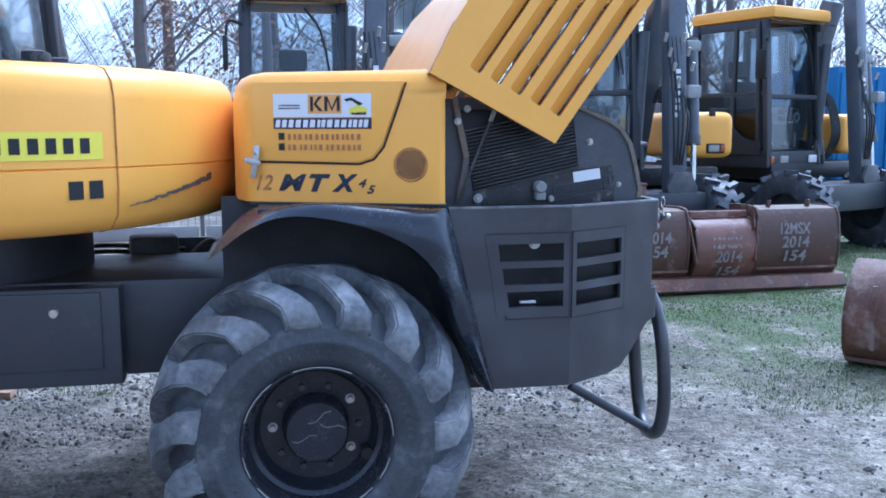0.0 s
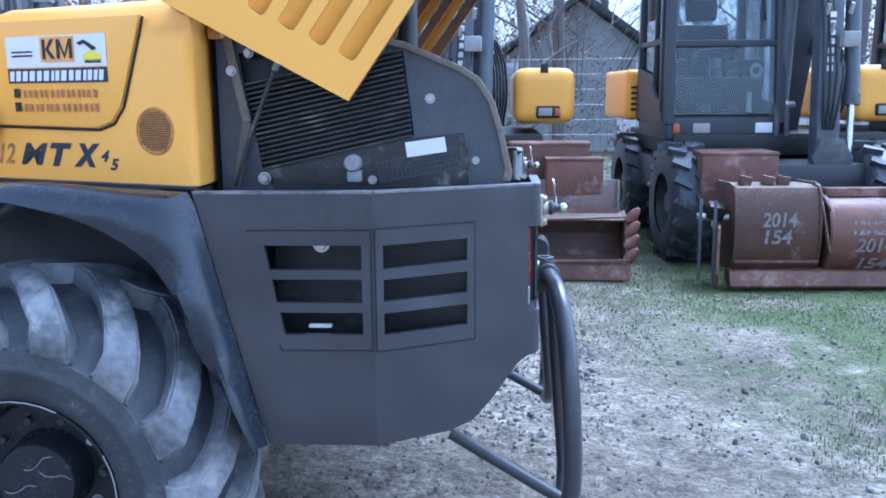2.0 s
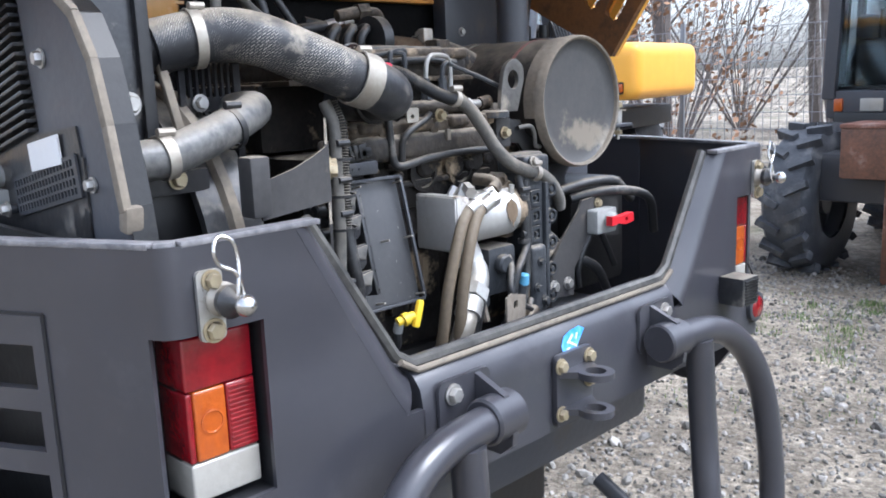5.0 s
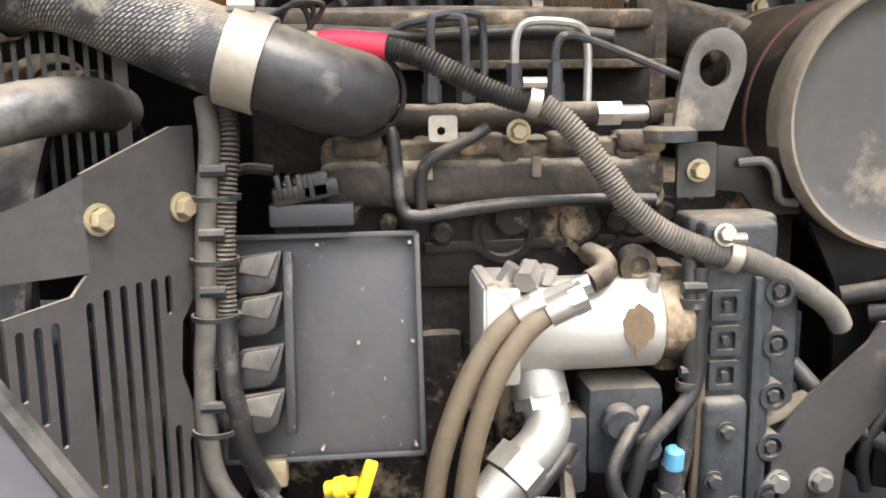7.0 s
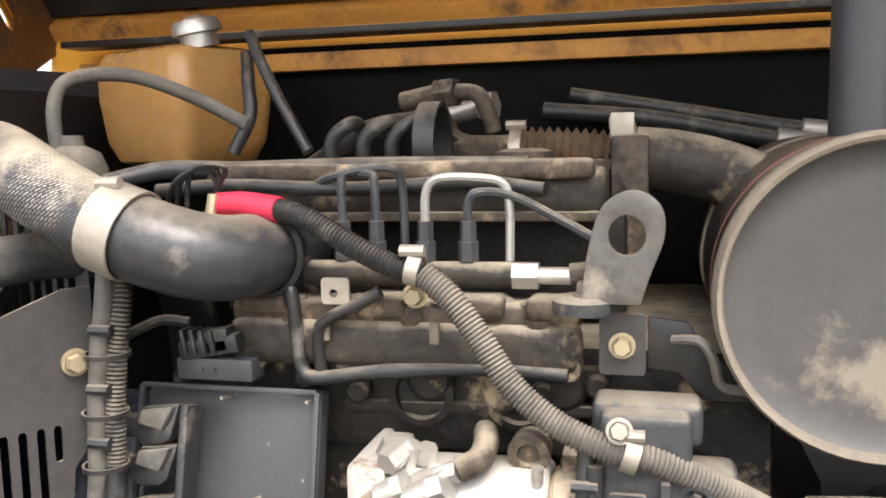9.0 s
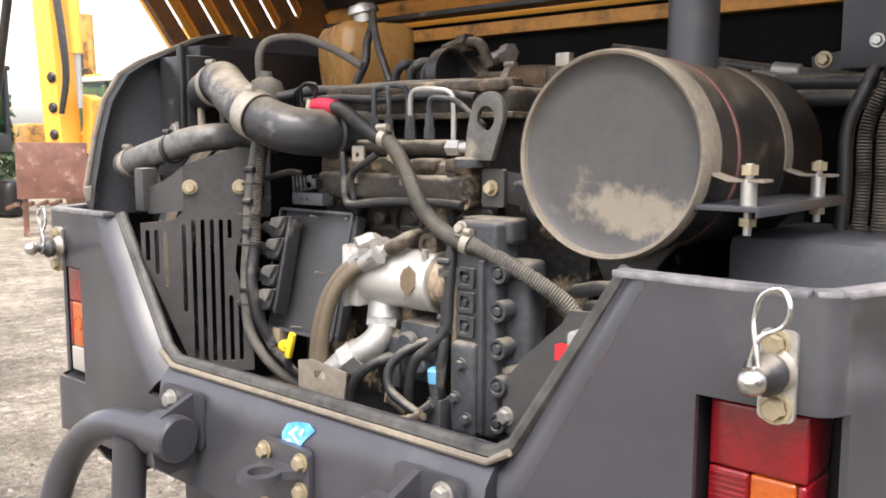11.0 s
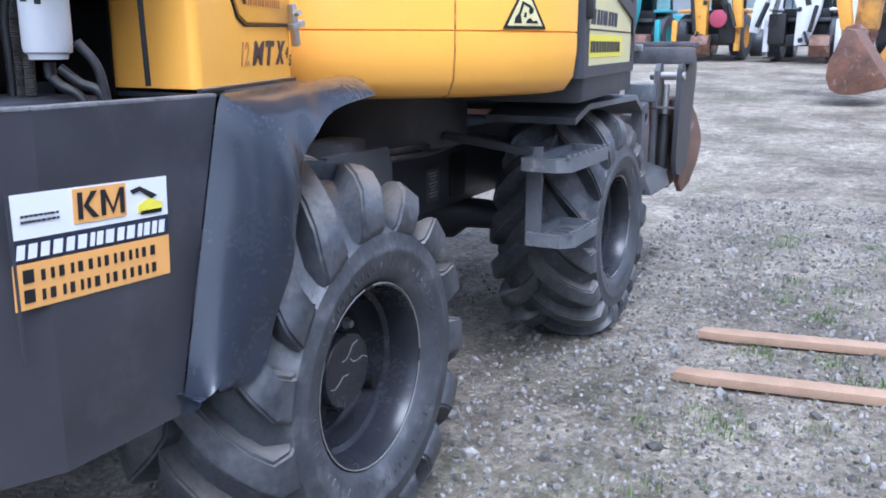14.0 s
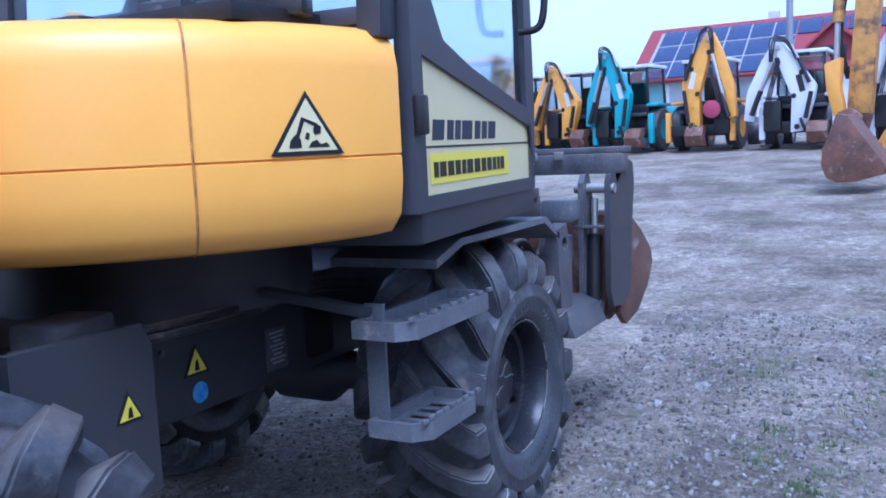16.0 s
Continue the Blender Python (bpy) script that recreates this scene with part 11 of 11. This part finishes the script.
part("chimney", box((0.5, 0.5, 1.0), pose(-2.6, 0.5, 5.4), 0.02), plaster, solar_house)
for x in (-6, -3, 0, 3, 6):
    w1 = part("window", box((1.2, 0.06, 1.2), pose(x, -4.53, 2.0), 0.01), white_paint, solar_house)
    part("pane", box((1.0, 0.02, 1.0), pose(x, -4.57, 2.0)), glass, w1)
pole = thing("lamp_post", "plain grey steel post behind the diggers", "post", at=pose(-33, -1.35, 1.1))
part("shaft", rod((0, 0, 0), (0, 0, 7), 0.14, 14, None, 0.10), fence_steel, pole)
part("foot", box((0.4, 0.4, 0.1), pose(0, 0, 0.05), 0.02), plaster, pole)


def conifer(x, y, h, seed):
    rnd = random.Random(seed)
    root = thing("conifer", "slim dark green conifer", "tree", at=pose(x, y, 0))
    part("trunk", rod((0, 0, 0), (0, 0, h), 0.12, 8, None, 0.02), bark, root)
    bm = bmesh.new()
    for _ in range(2600):
        z = rnd.uniform(0.02, 1) * h
        r = (1 - z / h) ** 0.7 * h * 0.16 * rnd.uniform(0.35, 1.1)
        a = rnd.uniform(0, 6.28)
        c = Vector((r * math.cos(a), r * math.sin(a), z))
        n = Vector((rnd.uniform(-1, 1), rnd.uniform(-1, 1), rnd.uniform(-1, 1))).normalized()
        u, v = n.orthogonal().normalized() * 0.16, n.cross(n.orthogonal()).normalized() * 0.07
        bm.faces.new([bm.verts.new(c + q) for q in (-u, v, u, -v)])
    tagged(part("needles", bm, leaf_green, root, smooth=0), kind="stuff")


conifer(-10.3, -27, 5.6, 5)
conifer(-8.6, -28, 6.2, 6)


# ---------------------------------------------------------------- loose stones and grass
def scatter_stones():
    rnd = random.Random(9)
    verts, faces = [], []
    ico = bmesh.new()
    bmesh.ops.create_icosphere(ico, subdivisions=1, radius=1)
    base = [v.co.copy() for v in ico.verts]
    tris = [[v.index for v in f.verts] for f in ico.faces]
    ico.free()
    spots = []
    for _ in range(24000):
        spots.append((rnd.uniform(-8, 0.5), rnd.uniform(0.6, 5.5), rnd.uniform(0.004, 0.015) if rnd.random() < 0.97 else rnd.uniform(0.016, 0.032)))
    for _ in range(9000):
        spots.append((rnd.uniform(-4.5, 4.5), rnd.uniform(-3, 3.5), rnd.uniform(0.004, 0.013) if rnd.random() < 0.98 else rnd.uniform(0.014, 0.028)))
    for x, y, r in spots:
        m = Matrix.LocRotScale((x, y, ground_height(x, y) + r * 0.25), Euler((rnd.random() * 6, rnd.random() * 6, rnd.random() * 6)), (r * rnd.uniform(0.7, 1.3), r * rnd.uniform(0.7, 1.3), r * rnd.uniform(0.45, 0.8)))
        o = len(verts)
        verts.extend([tuple(m @ (b * rnd.uniform(0.8, 1.15))) for b in base])
        faces.extend([[o + i for i in t] for t in tris])
    me = bpy.data.meshes.new("loose_stones")
    me.from_pydata(verts, [], faces)
    me.materials.append(material("loose_stone", (0.25, 0.238, 0.22), 0.8, other=(0.13, 0.122, 0.11), amount=0.9, scale=20, bump=0.2, island=0.65))
    tagged(new("loose_stones", me), "loose grey stones on the yard", "stones", kind="stuff")


scatter_stones()


def grass_blades():
    rnd = random.Random(12)
    verts, faces = [], []

    def blade(x, y, h):
        a, b = rnd.uniform(0, 6.28), rnd.uniform(-0.7, 0.7)
        w = 0.004
        dx, dy = math.cos(a) * w, math.sin(a) * w
        lx, ly = math.cos(a + 1.57) * h * b, math.sin(a + 1.57) * h * b
        o = len(verts)
        z = ground_height(x, y)
        verts.extend([(x - dx, y - dy, z - 0.005), (x + dx, y + dy, z - 0.005), (x + lx, y + ly, z + h)])
        faces.append((o, o + 1, o + 2))

    for _ in range(110000):
        x, y = rnd.uniform(0.3, 6.5), rnd.uniform(0.0, 7)
        d = 0.8 * noise.noise((x * 0.7, y * 0.7, 2)) + 0.5 * noise.noise((x * 3, y * 3, 5)) + 0.14 * (y - 0.8) + 0.05 * x
        if d > rnd.uniform(0.12, 0.6):
            blade(x, y, rnd.uniform(0.008, 0.028))
    for _ in range(9000):
        x, y = rnd.uniform(-7, 0.5), rnd.uniform(1.2, 4.5)
        if noise.noise((x * 1.1, y * 1.1, 7)) > rnd.uniform(0.1, 0.5):
            blade(x, y, rnd.uniform(0.01, 0.035))
    for _ in range(190):
        cx, cy = rnd.uniform(-6.5, -0.6), rnd.uniform(1.5, 4.6)
        if noise.noise((cx * 0.6, cy * 0.6, 11)) < -0.12:
            continue
        for _ in range(rnd.randint(15, 90)):
            blade(rnd.gauss(cx, 0.055), rnd.gauss(cy, 0.055), rnd.uniform(0.012, 0.042))
    for _ in range(5000):
        x, y = rnd.uniform(-4, 0.5), rnd.uniform(-3.5, -1.0)
        if noise.noise((x * 1.1, y * 1.1, 5)) > rnd.uniform(0.1, 0.5):
            blade(x, y, rnd.uniform(0.01, 0.03))
    me = bpy.data.meshes.new("grass")
    me.from_pydata(verts, [], faces)
    me.materials.append(material("short_grass", (0.10, 0.165, 0.045), 0.8, other=(0.16, 0.20, 0.08), amount=0.8, scale=3, bump=0, island=0.35))
    tagged(new("grass", me), "thin short grass in patches", "grass", kind="stuff")


grass_blades()
